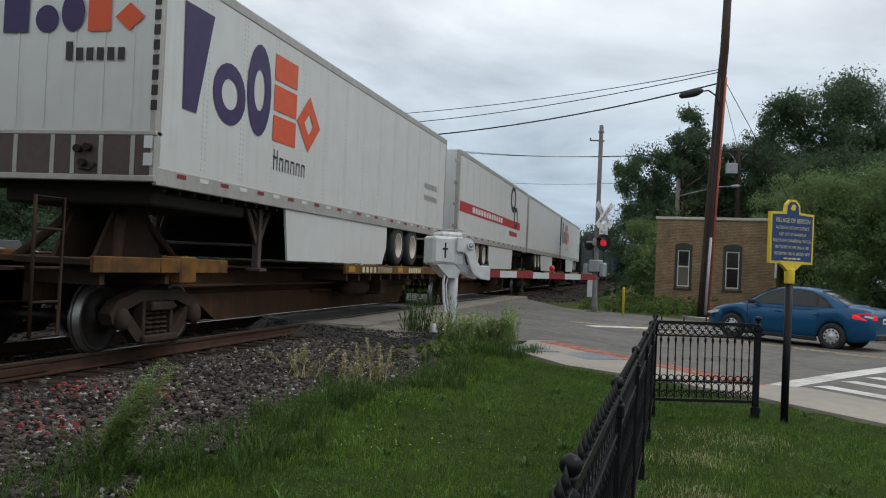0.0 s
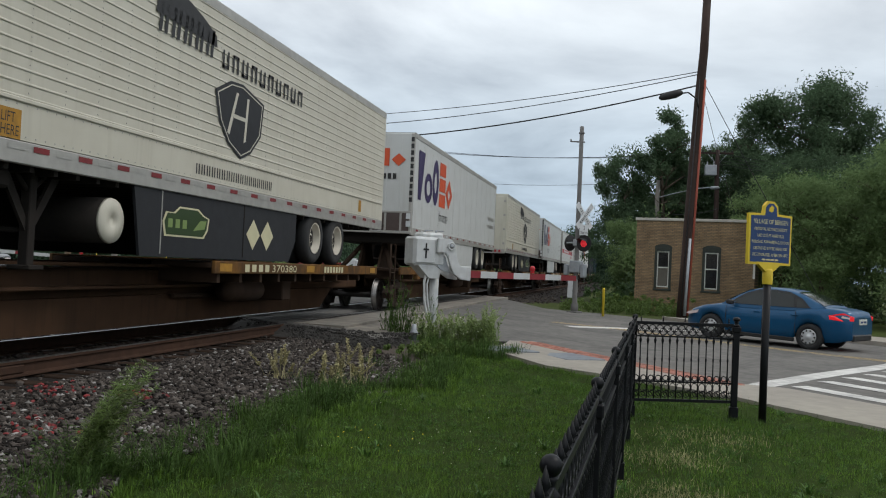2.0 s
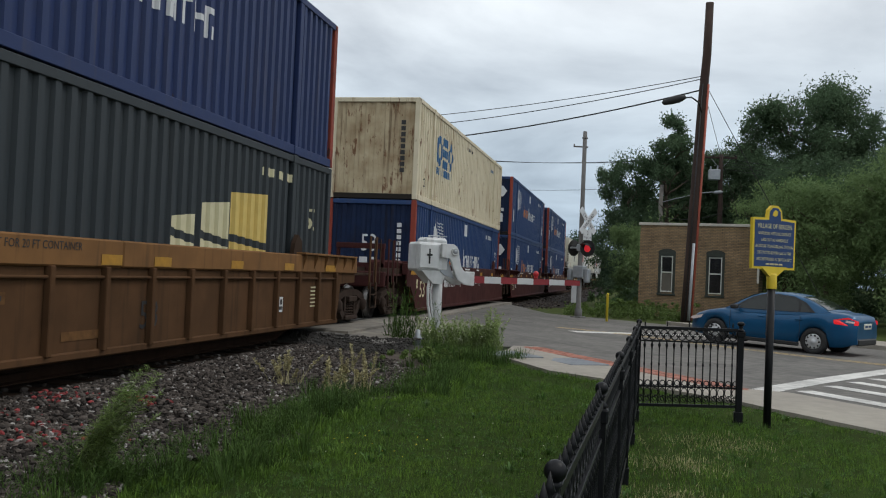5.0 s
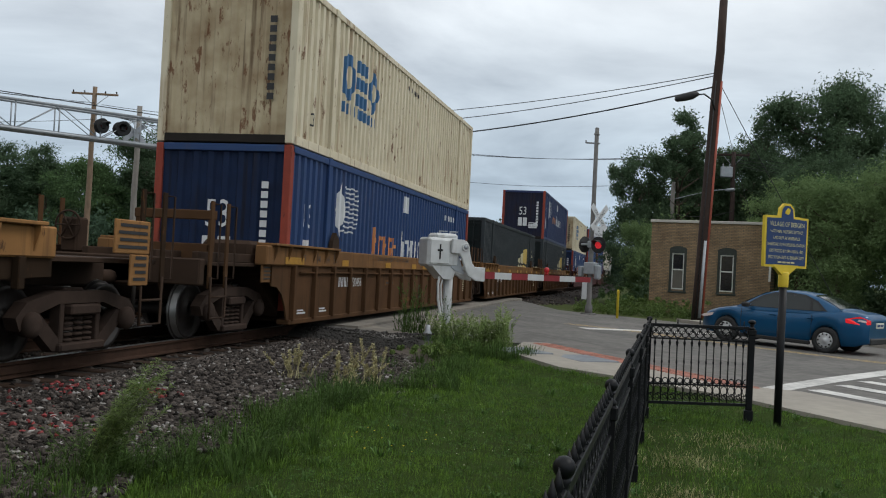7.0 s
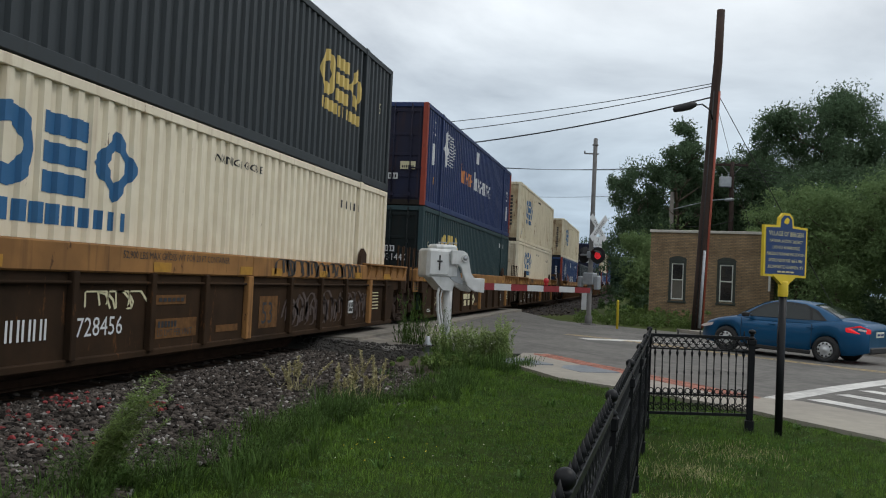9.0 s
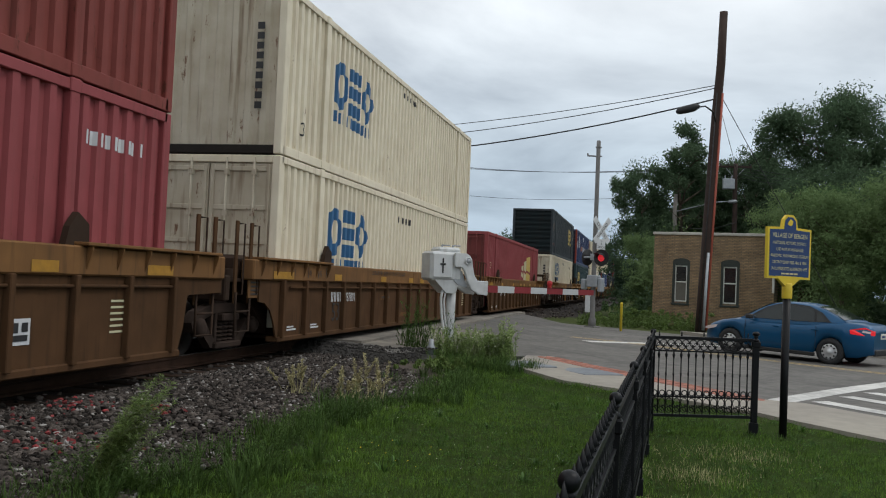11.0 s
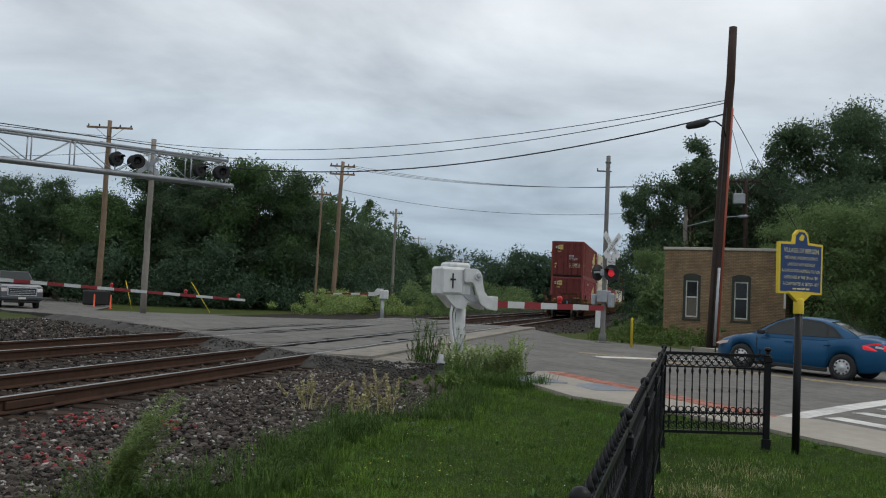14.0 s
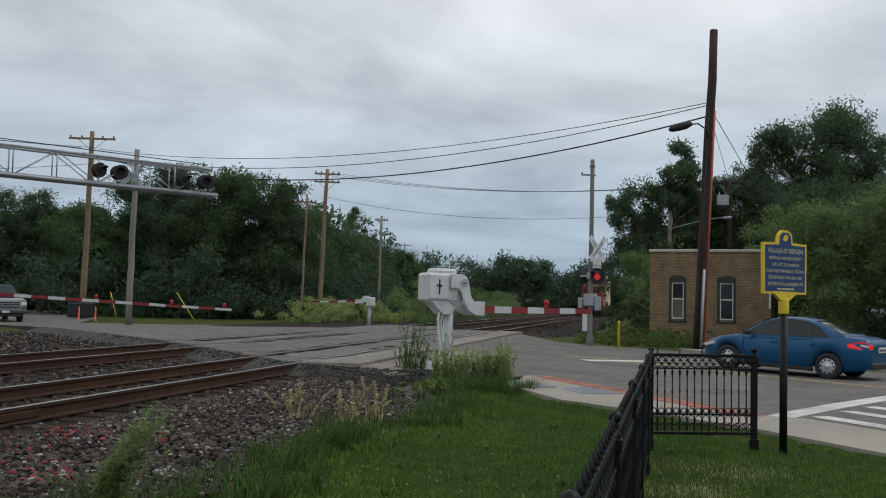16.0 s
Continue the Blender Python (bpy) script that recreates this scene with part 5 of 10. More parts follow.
container(21.0, TOP, M_CRUST, "dull rusty maroon container stacked at the tail of the train", near_end="doors", marks=(m_windows(10.1, 0.78, 1.75), m_patch(9.1, 0.78, 0.7, 0.16, M_MARKGOLD), m_size(1.2, 0.8, M_MARKPALE, 0.4, False), m_code(14.4, 2.25, M_MARKWHITE, 0.16, 18, 1.2), m_doors(True, "939307")))


# ---- running gear ----
def wheelset_mesh():
    bm = bmesh.new()
    turn = Matrix.Rotation(radians(90), 4, "Y")
    tube(bm, (-1.12, 0, 0), (1.12, 0, 0), 0.085, n=10)
    for s in (-1, 1):
        prof = [(0.09, -0.075), (0.13, -0.07), (0.15, -0.03), (0.34, -0.02), (0.36, -0.065), (0.457, -0.065), (0.455, -0.035), (0.42, -0.03), (0.415, 0.065), (0.36, 0.065), (0.34, 0.02), (0.15, 0.03), (0.13, 0.075), (0.09, 0.09)]
        m = Matrix.Translation((s * 0.75, 0, 0)) @ turn @ Matrix.Diagonal((1, 1, s, 1))
        lathe(bm, prof, 22, m)
    bmesh.ops.recalc_face_normals(bm, faces=bm.faces[:])
    for f in bm.faces:
        c = f.calc_center_median()
        r = math.hypot(c.y, c.z)
        f.material_index = 1 if 0.40 < r and abs(f.normal.x) < 0.6 else 0
    return mesh_of(bm, "wheelset")


WHEELSET = wheelset_mesh()
WHEELSET.materials.append(M_WHEEL)
WHEELSET.materials.append(M_TREAD)


def sideframe_mesh():
    """Cast side frame: arched top, slanting legs and a bottom pan round an open spring window."""
    bm = bmesh.new()
    prism(bm, [(-1.12, 0.50), (-0.95, 0.66), (-0.45, 0.77), (0.45, 0.77), (0.95, 0.66), (1.12, 0.50), (1.05, 0.36), (0.92, 0.44), (0.80, 0.52), (0.42, 0.63), (-0.42, 0.63), (-0.80, 0.52), (-0.92, 0.44), (-1.05, 0.36)], -0.08, 0.08, "x")
    for s in (-1, 1):
        prism(bm, [(s * 0.74, 0.55), (s * 0.90, 0.45), (s * 0.48, 0.11), (s * 0.33, 0.11), (s * 0.33, 0.20)], -0.065, 0.065, "x")
        box(bm, -0.07, 0.07, min(s * 0.30, s * 0.38), max(s * 0.30, s * 0.38), 0.18, 0.66, 0.01)
    box(bm, -0.13, 0.13, -0.42, 0.42, 0.09, 0.19, 0.02)
    return mesh_of(bm, "side_frame")


SIDEFRAME = sideframe_mesh()
SIDEFRAME.materials.append(M_BOGIE)


def springs_mesh():
    bm = bmesh.new()
    for y in (-0.18, 0.0, 0.18):
        for k in range(5):
            lathe(bm, [(0.05, 0.19 + k * 0.062), (0.085, 0.205 + k * 0.062), (0.085, 0.222 + k * 0.062), (0.05, 0.238 + k * 0.062)], 8, Matrix.Translation((0, y, 0)))
    box(bm, -0.15, 0.15, -0.28, 0.28, 0.50, 0.62, 0.02)
    return mesh_of(bm, "springs")


SPRINGS = springs_mesh()
SPRINGS.materials.append(M_BOGIE)
bm = bmesh.new()
lathe(bm, [(0.02, -0.1), (0.13, -0.1), (0.145, 0.02), (0.10, 0.06), (0.05, 0.07)], 12, Matrix.Rotation(radians(90), 4, "Y"))
BEARING = mesh_of(bm, "bearing_cap")
BEARING.materials.append(M_BOGIE)


def bogie(car, y):
    """Truck of two axles at y along the car (car heights count from the rail)."""
    bm = bmesh.new()
    box(bm, -1.0, 1.0, -0.2, 0.2, 0.5, 0.8, 0.03)
    lathe(bm, [(0.3, 0.78), (0.3, 0.9)], 14)
    b = part("bogie", bm, M_BOGIE, car, matrix=Matrix.Translation((0, y, 0)))
    for dy in (-0.89, 0.89):
        piece("wheelset", WHEELSET, b, Matrix.Translation((0, dy, 0.42)))
    for s in (-1, 1):
        piece("side_frame", SIDEFRAME, b, Matrix.Translation((s * 1.02, 0, 0)))
        tagged(piece("spring_nest", SPRINGS, b, Matrix.Translation((s * 1.02, 0, 0))), "nest of dark coil springs", kind="stuff")
        for dy in (-0.89, 0.89):
            piece("bearing_cap", BEARING, b, Matrix.Translation((s * 1.12, dy, 0.42)) @ Matrix.Diagonal((s, 1, 1, 1)))
    return b


def scrawl(rng, wide, high, count, fat=0.085):
    """Sprayed strokes: fat bent lines, as quads."""
    out = []
    for k in range(count):
        u, v, a = wide * (k + rng.random() * 0.6) / count, high * rng.random() * 0.3, rng.uniform(1.0, 2.0)
        for j in range(6):
            u2, v2 = u + 0.16 * math.cos(a), min(high, max(0.0, v + 0.2 * math.sin(a)))
            out.append([(u, v), (u + fat, v + 0.02), (u2 + fat, v2 + 0.02), (u2, v2)])
            u, v, a = u2, v2, a - rng.uniform(0.3, 1.1)
    return out


def well_car(s, style, unit="", number="", near_bogie=-1.25, far_bogie=18.2, near_end=-1.9, far_end=18.1, tail=False):
    """One unit of an articulated well car. Lengths count from the container's end that faces back."""
    red, ribbed = style == "red", style == "ribbed"
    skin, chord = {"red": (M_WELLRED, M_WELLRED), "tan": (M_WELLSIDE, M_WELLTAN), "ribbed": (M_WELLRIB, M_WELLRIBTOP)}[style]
    label = {"red": "red-brown well car with smooth painted sides and yellow reflectors", "tan": "grimy tan and brown well car with posts, stencils and graffiti",
             "ribbed": "olive-brown well car with closely ribbed sides"}[style]
    car = aboard(thing("well_car", pose(TRACKS[0], s, RAIL), label, "railway car", "well cars of the train"), s, RAIL)
    HALF = 1.47
    foot = {"red": [(-1.3, 1.16), (-1.3, 0.84), (-0.9, 0.82), (-0.55, 0.56)], "tan": [(-0.36, 1.16), (-0.34, 0.9), (-0.3, 0.5)],
            "ribbed": [(-0.95, 1.16), (-0.95, 0.80), (-0.72, 0.78), (-0.5, 0.66), (-0.34, 0.46)]}[style]
    arch = [(-0.22, 0.2), (16.3, 0.2), (16.42, 0.5), (16.5, 0.92), (17.45, 0.95), (17.45, 1.16)] + foot
    for sx in (-1, 1):
        x0, x1 = (HALF - 0.03, HALF) if sx > 0 else (-HALF, -HALF + 0.03)
        bm = bmesh.new()
        prism(bm, arch, x0, x1, "x")
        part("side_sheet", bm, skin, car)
        out = 0.004 if red else 0.05
        for ya, yb in ((-1.3, 8.3), (8.31, 17.45)):
            bm = bmesh.new()
            cx0, cx1 = (HALF - 0.16, HALF + out) if sx > 0 else (-HALF - out, -HALF + 0.16)
            box(bm, cx0, cx1, ya, yb, 1.14, 1.46, 0.02)
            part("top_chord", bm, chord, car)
        bm = bmesh.new()
        box(bm, (HALF - 0.2) if sx > 0 else -HALF - 0.04, (HALF + 0.04) if sx > 0 else -HALF + 0.2, -0.2, 16.3, 0.13, 0.22, 0.015)
        part("bottom_rail", bm, skin, car)
        # shelf with brackets over each end of the chord
        for ya, yb in ((-1.1, 2.05), (14.1, 17.2)):
            bm = bmesh.new()
            a, b2 = sorted((sx * (HALF - 0.22), sx * (HALF + 0.13)))
            box(bm, a, b2, ya, yb, 1.462, 1.502, 0.008)
            part("end_shelf", bm, chord, car)
            for k in range(6):
                y = ya + 0.1 + k * (yb - ya - 0.2) / 5
                bm = bmesh.new()
                prism(bm, [(sx * (HALF + out), 1.20), (sx * (HALF + out), 1.46), (sx * (HALF + 0.12), 1.46), (sx * (HALF + 0.12), 1.41)], y - 0.012, y + 0.012, "y")
                part("bracket", bm, chord, car)
        if not red:
            posts = [-0.75, 0.75, 2.05, 3.4, 4.85, 6.5, 8.2, 9.75, 11.3, 12.75, 14.4, 15.6, 16.9] if unit == "C" else [-0.75, 0.75, 2.3, 3.87, 5.43, 6.81, 8.2, 9.86, 11.34, 12.77, 14.4, 15.6, 16.9]
            posts = posts if not ribbed else [-0.1 + 1.01 * k for k in range(17)]
            for y in posts:
                bm = bmesh.new()
                low = 0.2 if -0.2 < y < 16.3 else 0.83
                w = 0.04 if ribbed else (0.085 if y in (2.05, 8.2, 14.4) else 0.05)
                a, b2 = (HALF - 0.005, HALF + 0.085) if sx > 0 else (-HALF - 0.085, -HALF + 0.005)
                box(bm, a, b2, y - w, y + w, low, 1.15, 0.01)
                part("side_post", bm, chord if y in (2.05, 8.2, 14.4) else skin, car)
            bm = bmesh.new()
            tube(bm, (sx * (HALF + 0.035), 0.2, 1.03), (sx * (HALF + 0.035), 16.1, 1.03), 0.022, n=6)
            part("air_pipe", bm, skin, car)
        for y in (2.0, 13.95):      # corner guides for the container
            bm = bmesh.new()
            prism(bm, [(y, 1.46), (y + 0.42, 1.46), (y + 0.40, 1.70), (y + 0.2, 1.82), (y + 0.06, 1.66)], sx * 1.34, sx * 1.42, "x")
            part("container_guide", bm, M_SPINE if not red else skin, car)
    bm = bmesh.new()
    box(bm, -1.3, 1.3, 0.2, 16.0, 0.16, 0.2)
    for y in (0.3, 2.0, 5.0, 8.0, 11.0, 14.0, 15.6):
        box(bm, -1.4, 1.4, y, y + 0.3, 0.14, 0.34, 0.02)
    part("well_floor", bm, M_SPINE, car)
    for y0, y1, e in ((-0.95, 0.0, near_end), (16.2, 17.1, far_end)):
        bm = bmesh.new()
        box(bm, -1.4, 1.4, y0, y1, 0.95, 1.16, 0.02)
        prism(bm, [(y0 if e < 0 else y1, 0.95), (0.0 if e < 0 else 16.2, 0.95), (0.0 if e < 0 else 16.2, 0.25)], -1.2, 1.2, "x")
        part("bulkhead", bm, M_SPINE, car)
        bm = bmesh.new()
        lo, hi = (e, y0) if e < 0 else (y1, e)
        box(bm, -0.42, 0.42, lo, hi, 0.78, 1.12, 0.03)
        box(bm, -1.3, 1.3, lo + 0.25 if e < 0 else lo, hi if e < 0 else hi - 0.25, 1.10, 1.16, 0.01)
        part("end_platform", bm, M_SPINE if not red else skin, car)
        # flat handrail posts with a grab iron, over a hanging step
        base = e + 0.25 if e < 0 else e - 0.75
        for sx in (-1, 1):
            for dy in (0.0, 0.5):
                bm = bmesh.new()
                a, b2 = sorted((sx * 1.37, sx * 1.40))
                box(bm, a, b2, base + dy - 0.045, base + dy + 0.045, 0.78, 2.02, 0.004)
                part("grab_post", bm, skin, car)
                bm = bmesh.new()
                path_tube(bm, [(sx * 1.40, base + dy + 0.05, 1.98), (sx * 1.45, base + dy + 0.13, 1.98), (sx * 1.45, base + dy + 0.13, 0.92), (sx * 1.40, base + dy + 0.05, 0.92)], 0.014, 5)
                part("grab_rail", bm, M_SPINE, car)
            bm = bmesh.new()
            path_tube(bm, [(sx * 1.42, base - 0.02, 0.95), (sx * 1.42, base - 0.02, 0.36), (sx * 1.42, base + 0.46, 0.36), (sx * 1.42, base + 0.46, 0.95)], 0.02, 6)
            tube(bm, (sx * 1.42, base - 0.02, 0.66), (sx * 1.42, base + 0.46, 0.66), 0.018, n=6)
            part("step", bm, M_SPINE, car)
        if e < 0:
            bm = bmesh.new()
            box(bm, -1.36, 1.36, e, e + 0.16, 0.82, 1.20, 0.02)
            part("end_sill", bm, M_SPINE if not red else skin, car)
            for x in (-1.2, -0.55, 0.55, 1.2):
                bm = bmesh.new()
                box(bm, x - 0.05, x + 0.05, e + 0.16, 0.0, 1.16, 1.30, 0.01)
                part("deck_stringer", bm, M_SPINE, car)
            bm = bmesh.new()
            box(bm, -1.25, 1.25, -0.55, -0.12, 1.16, 1.42, 0.02)
            part("bulkhead_cap", bm, chord, car)
            bm = bmesh.new()
            sweep(bm, [(-0.95 + 0.21 * math.cos(math.pi * i / 9), e + 0.3, 1.60 + 0.21 * math.sin(math.pi * i / 9)) for i in range(18)], 0.016, 5, True)
            for a in (0, 60, 120):
                c, d = 0.2 * math.cos(radians(a)), 0.2 * math.sin(radians(a))
                tube(bm, (-0.95 - c, e + 0.3, 1.60 - d), (-0.95 + c, e + 0.3, 1.60 + d), 0.012, n=5)
            part("brake_wheel", bm, M_SPINE, car)
            bm = bmesh.new()
            box(bm, -1.10, -0.82, e + 0.34, e + 0.62, 1.2, 1.72, 0.03)
            part("brake_housing", bm, M_SPINE, car)
            bm = bmesh.new()
            box(bm, 0.35, 1.2, -1.25, -0.75, 1.2, 1.52, 0.06)
            part("air_tank", bm, M_WELLRED if red else M_SPINE, car)
            bm = bmesh.new()
            box(bm, 1.41, 1.44, -1.28, -0.72, 0.86, 1.16, 0.008)
            sign = part("notice_board", bm, chord, car)
            flat("notice_strip", [rect(0.06, 0.5, 0.05 + k * 0.06, 0.075 + k * 0.06) for k in range(4)], M_MARKBLACK if not red else M_MARKWHITE, sign, Matrix.Translation((1.444, -1.28, 0.86)) @ SIDE)
    bogie(car, near_bogie)
    if far_bogie:
        bogie(car, far_bogie)
    # markings
    X = HALF + (0.006 if red else 0.054)

    def at(y, z):
        return Matrix.Translation((X, y, z)) @ SIDE

    def low(y, z):
        return Matrix.Translation((HALF + 0.004, y, z)) @ SIDE
    ink = M_MARKWHITE if red else M_MARKBLACK
    for text, y in (("53", 0.2), ("48", 0.95), ("45", 1.45), ("40", 1.85)):
        lettering("stencil", text, 0.16, ink, car, at(y + 0.06, 1.23), squeeze=0.8)
        flat("load_tick", [rect(0, 0.025, 0, 0.2)], ink, car, at(y, 1.2))
    if red:
        run = (10.25, 13.0) if unit == "B" else (10.93, 13.6)
        for y, w in ((0.03 if unit == "A" else -0.95, 0.92), (3.2, 0.48), (5.74, 0.48), (8.2, 0.48), (run[0], 0.48), (run[1], 0.48), (15.8, 0.88)):
            flat("reflector", [rect(0, w, 0, 0.13)], M_REFLECT, car, at(y, 1.17 if w < 0.6 else 1.15))
        lettering("size_number", "53", 0.66, M_MARKPALE, car, low(0.1, 0.52), squeeze=1.08)
        if unit != "B":
            lettering("stencil", "125T", 0.25, M_MARKWHITE, car, Matrix.Translation((X, -0.9, 1.2)) @ SIDE, squeeze=0.95)
        else:
            flat("load_ring", ring_quads(0, 0, 0.19, 0.18, 0.92, 20), M_MARKWHITE, car, low(10.09, 0.96))
            for text, size, dz in (("EXCEEDS", 0.075, 0.05), ("PLATE", 0.075, -0.02), ("H", 0.11, -0.12)):
                lettering("stencil", text, size, M_MARKWHITE, car, low(10.09, 0.96 + dz), "CENTER", squeeze=0.9)
        for text, y in (("40", 14.45), ("45", 15.15), ("48", 15.7), ("53", 16.45)):
            lettering("stencil", text, 0.15, M_MARKWHITE, car, at(y, 1.33), squeeze=0.8)
            flat("load_tick", [rect(0, 0.025, 0, 0.16)], M_MARKWHITE, car, at(y + 0.2, 1.31))
        flat("stencil_text", [rect(0, 0.8 - 0.1 * (i % 3), -i * 0.07, 0.03 - i * 0.07) for i in range(5)], M_MARKWHITE, car, low(15.8, 1.09))
        flat("load_ring", ring_quads(0, 0, 0.09, 0.08, 0.85, 14), M_MARKWHITE, car, low(14.5, 0.93))
        if unit != "C":
            y = {"A": 11.2, "B": 3.45}[unit]
            flat("number_text", [rect(i * 0.19, i * 0.19 + 0.12, 0, 0.22) for i in range(4)], M_MARKWHITE, car, low(y, 0.78))
            lettering("number", number, 0.31, M_MARKWHITE, car, low(y + 0.88, 0.78), squeeze=1.0)
        lettering("unit_letter", unit, 0.28, M_MARKWHITE, car, low({"A": 10.05, "B": 6.15, "C": 5.0}[unit], 0.78), squeeze=0.9)
        flat("stencil_text", [rect(0, 0.42, i * 0.06, i * 0.06 + 0.03) for i in range(5)], M_MARKWHITE, car, low(1.05, 0.62))
        flat("stencil_text", [rect(0, 0.4, i * 0.055, i * 0.055 + 0.028) for i in range(4)], M_MARKWHITE, car, at(2.3, 1.2))
        flat("stencil_text", [rect(0, 0.5, 0, 0.045), rect(0.6, 0.9, 0, 0.045), rect(1.0, 1.3, 0, 0.045)], M_MARKWHITE, car, at(3.0, 1.36))
        flat("stencil_text", [rect(0, 0.9, 0, 0.05), rect(2.4, 2.9, 0, 0.05)], M_MARKWHITE, car, at(7.0, 1.36))
        flat("stencil_text", [rect(0, 0.4, 0, 0.05), rect(0.5, 1.0, 0, 0.05)], M_MARKWHITE, car, low(7.6, 0.98))
        flat("load_ring", ring_quads(0.12, 0.12, 0.14, 0.14, 0.8, 14), M_MARKWHITE, car, low(9.2, 0.86))
        flat("stencil_text", [rect(0, 0.16, 0, 0.16)], M_MARKWHITE, car, low(1.75, 0.86))
        flat("yellow_plate", [rect(0, 0.16, 0, 0.24)], M_MARKPALE, car, low(-0.28, 0.78))
    else:
        for y, w in ((-0.55, 0.85), (2.35, 0.4), (5.42, 0.42), (7.85, 0.42), (9.0, 0.42), (11.2, 0.42), (13.3, 0.42), (15.4, 0.6)):
            flat("reflector", [rect(0, w, 0, 0.12)], M_REFLECT, car, at(y, 1.17))
        lettering("stencil", "52,900 LBS MAX GROSS WT FOR 20 FT CONTAINER", 0.125, M_MARKBLACK, car, at(4.75, 1.32), squeeze=0.95)
        y = 2.33 if ribbed else 2.9
        if not (unit == "C" and not ribbed):
            size = 0.26 if ribbed else 0.3
            flat("number_text", [rect(i * 0.17 + d, i * 0.17 + d + 0.035, 0, size * 0.72) for i in range(4) for d in (0, 0.07)], M_MARKWHITE, car, low(y, 0.76 if ribbed else 0.44))
            lettering("number", number, size, M_MARKWHITE, car, low(y + 0.80 if ribbed else 4.0, 0.76 if ribbed else 0.44), squeeze=0.86 if ribbed else 1.0)
        y = 8.78 if unit != "C" else 2.38
        if not ribbed:
            flat("number_plate_paint", [rect(-0.08, 0.64, -0.07, 0.44)], M_RUB, car, low(y, 0.4), "rubbed tan patch under the number")
        lettering("size_number", "53", 0.5, M_MARKBLACK, car, Matrix.Translation((HALF + 0.009, y, 0.4)) @ SIDE, squeeze=0.95)
        if not ribbed:
            lettering("stencil", "25-T", 0.34, M_MARKPALE, car, low(0.92, 0.46), squeeze=0.92)
        if unit == "C" and not ribbed:
            flat("carrier_mark", [rect(0, 0.6, 0.22, 0.40), rect(0.1, 0.5, 0, 0.18), rect(0.7, 1.3, 0.22, 0.40), rect(0.8, 1.2, 0, 0.18), *ring_quads(1.75, 0.2, 0.34, 0.2, 0.4, 4)], M_MARKPALE, car, low(5.33, 0.37), "pale plain shapes of a mark")
        flat("stencil_plate", [rect(0, 0.75, 0, 0.12)], M_RUB, car, low(5.6, 0.76), "tan stencil plate")
        flat("stencil_text", [rect(0.06 + i * 0.11, 0.14 + i * 0.11, 0.035, 0.085) for i in range(6)], M_MARKBLACK, car, Matrix.Translation((HALF + 0.01, 5.6, 0.76)) @ SIDE)
        flat("stencil_plate", [rect(0, 0.7, 0, 0.1)], M_RUB, car, low(7.25, 0.34), "tan stencil plate")
        if not ribbed and unit != "C":
            flat("stencil_plate", [rect(0, 1.05, 0, 0.25)], M_RUB, car, low(5.62, 0.33), "tan stencil plate")
            lettering("stencil", "LD LMT PER UNIT", 0.125, M_MARKBLACK, car, Matrix.Translation((HALF + 0.009, 5.66, 0.36)) @ SIDE, squeeze=0.9)
            flat("stencil_text", [rect(0.05 + i * 0.08, 0.105 + i * 0.08, 0.14, 0.22) for i in range(6)], M_MARKBLACK, car, Matrix.Translation((HALF + 0.009, 5.62, 0.33)) @ SIDE)
        flat("stencil_text", [rect(0, 0.45, i * 0.07, i * 0.07 + 0.025) for i in range(6)], M_MARKPALE, car, low(14.75, 0.5))
        flat("white_patch", [rect(0, 0.3, 0, 0.26)], M_MARKWHITE, car, low(13.1, 0.45))
        flat("code_square", [rect(0.04, 0.26, 0.04, 0.1), rect(0.04, 0.12, 0.12, 0.22), rect(0.17, 0.26, 0.13, 0.22)], M_MARKBLACK, car, Matrix.Translation((HALF + 0.01, 13.1, 0.45)) @ SIDE)
        flat("warning_strip", [rect(0, 0.4, 0, 0.03), rect(0, 0.3, 0.05, 0.075), rect(1.1, 1.5, 0, 0.03), rect(1.1, 1.4, 0.05, 0.075)], M_MARKWHITE, car, low(0.2, 0.3))
        rng = random.Random(int(s))
        if unit == "B" and not ribbed:
            flat("graffiti", scrawl(rng, 4.6, 0.6, 26), M_ROD, car, low(9.5, 0.3), "grey sprayed strokes")
            flat("graffiti", scrawl(rng, 1.0, 0.2, 5, 0.03), M_MARKPALE, car, low(4.1, 0.72), "thin pale sprayed strokes")
            flat("graffiti", scrawl(rng, 4.4, 0.26, 16), M_SIDEDARK, car, at(9.05, 1.17), "dark sprayed strokes")
        elif not ribbed:
            flat("graffiti", scrawl(rng, 0.8, 0.2, 4), M_SIDEDARK, car, at(3.5, 1.2), "dark sprayed strokes")
    if style == "tan" and far_end > 19:
        for ya, yb, z0, z1 in ((18.6, 19.35, 1.22, 1.62), (18.95, 19.35, 0.84, 1.215)):
            bm = bmesh.new()
            box(bm, 1.41, 1.44, ya, yb, z0, z1, 0.01)
            sign = part("notice_board", bm, M_WELLTAN, car, "tan notice board with dark stencils")
            flat("notice_strip", [rect(0.06 + 0.03 * (k % 2), yb - ya - 0.07, 0.06 + k * 0.085, 0.10 + k * 0.085) for k in range(4)], M_MARKBLACK, sign, Matrix.Translation((1.443, ya, z0)) @ SIDE)
    if near_end < -3:
        bm = bmesh.new()
        for x in (-0.15, 1.05):
            box(bm, x - 0.04, x + 0.04, -2.35, -2.25, 1.16, 1.9, 0.01)
        box(bm, -0.2, 1.1, -2.37, -2.23, 1.78, 1.92, 0.01)
        box(bm, -0.2, 1.1, -2.35, -2.27, 1.16, 1.42, 0.01)
        part("brake_frame", bm, skin, car)
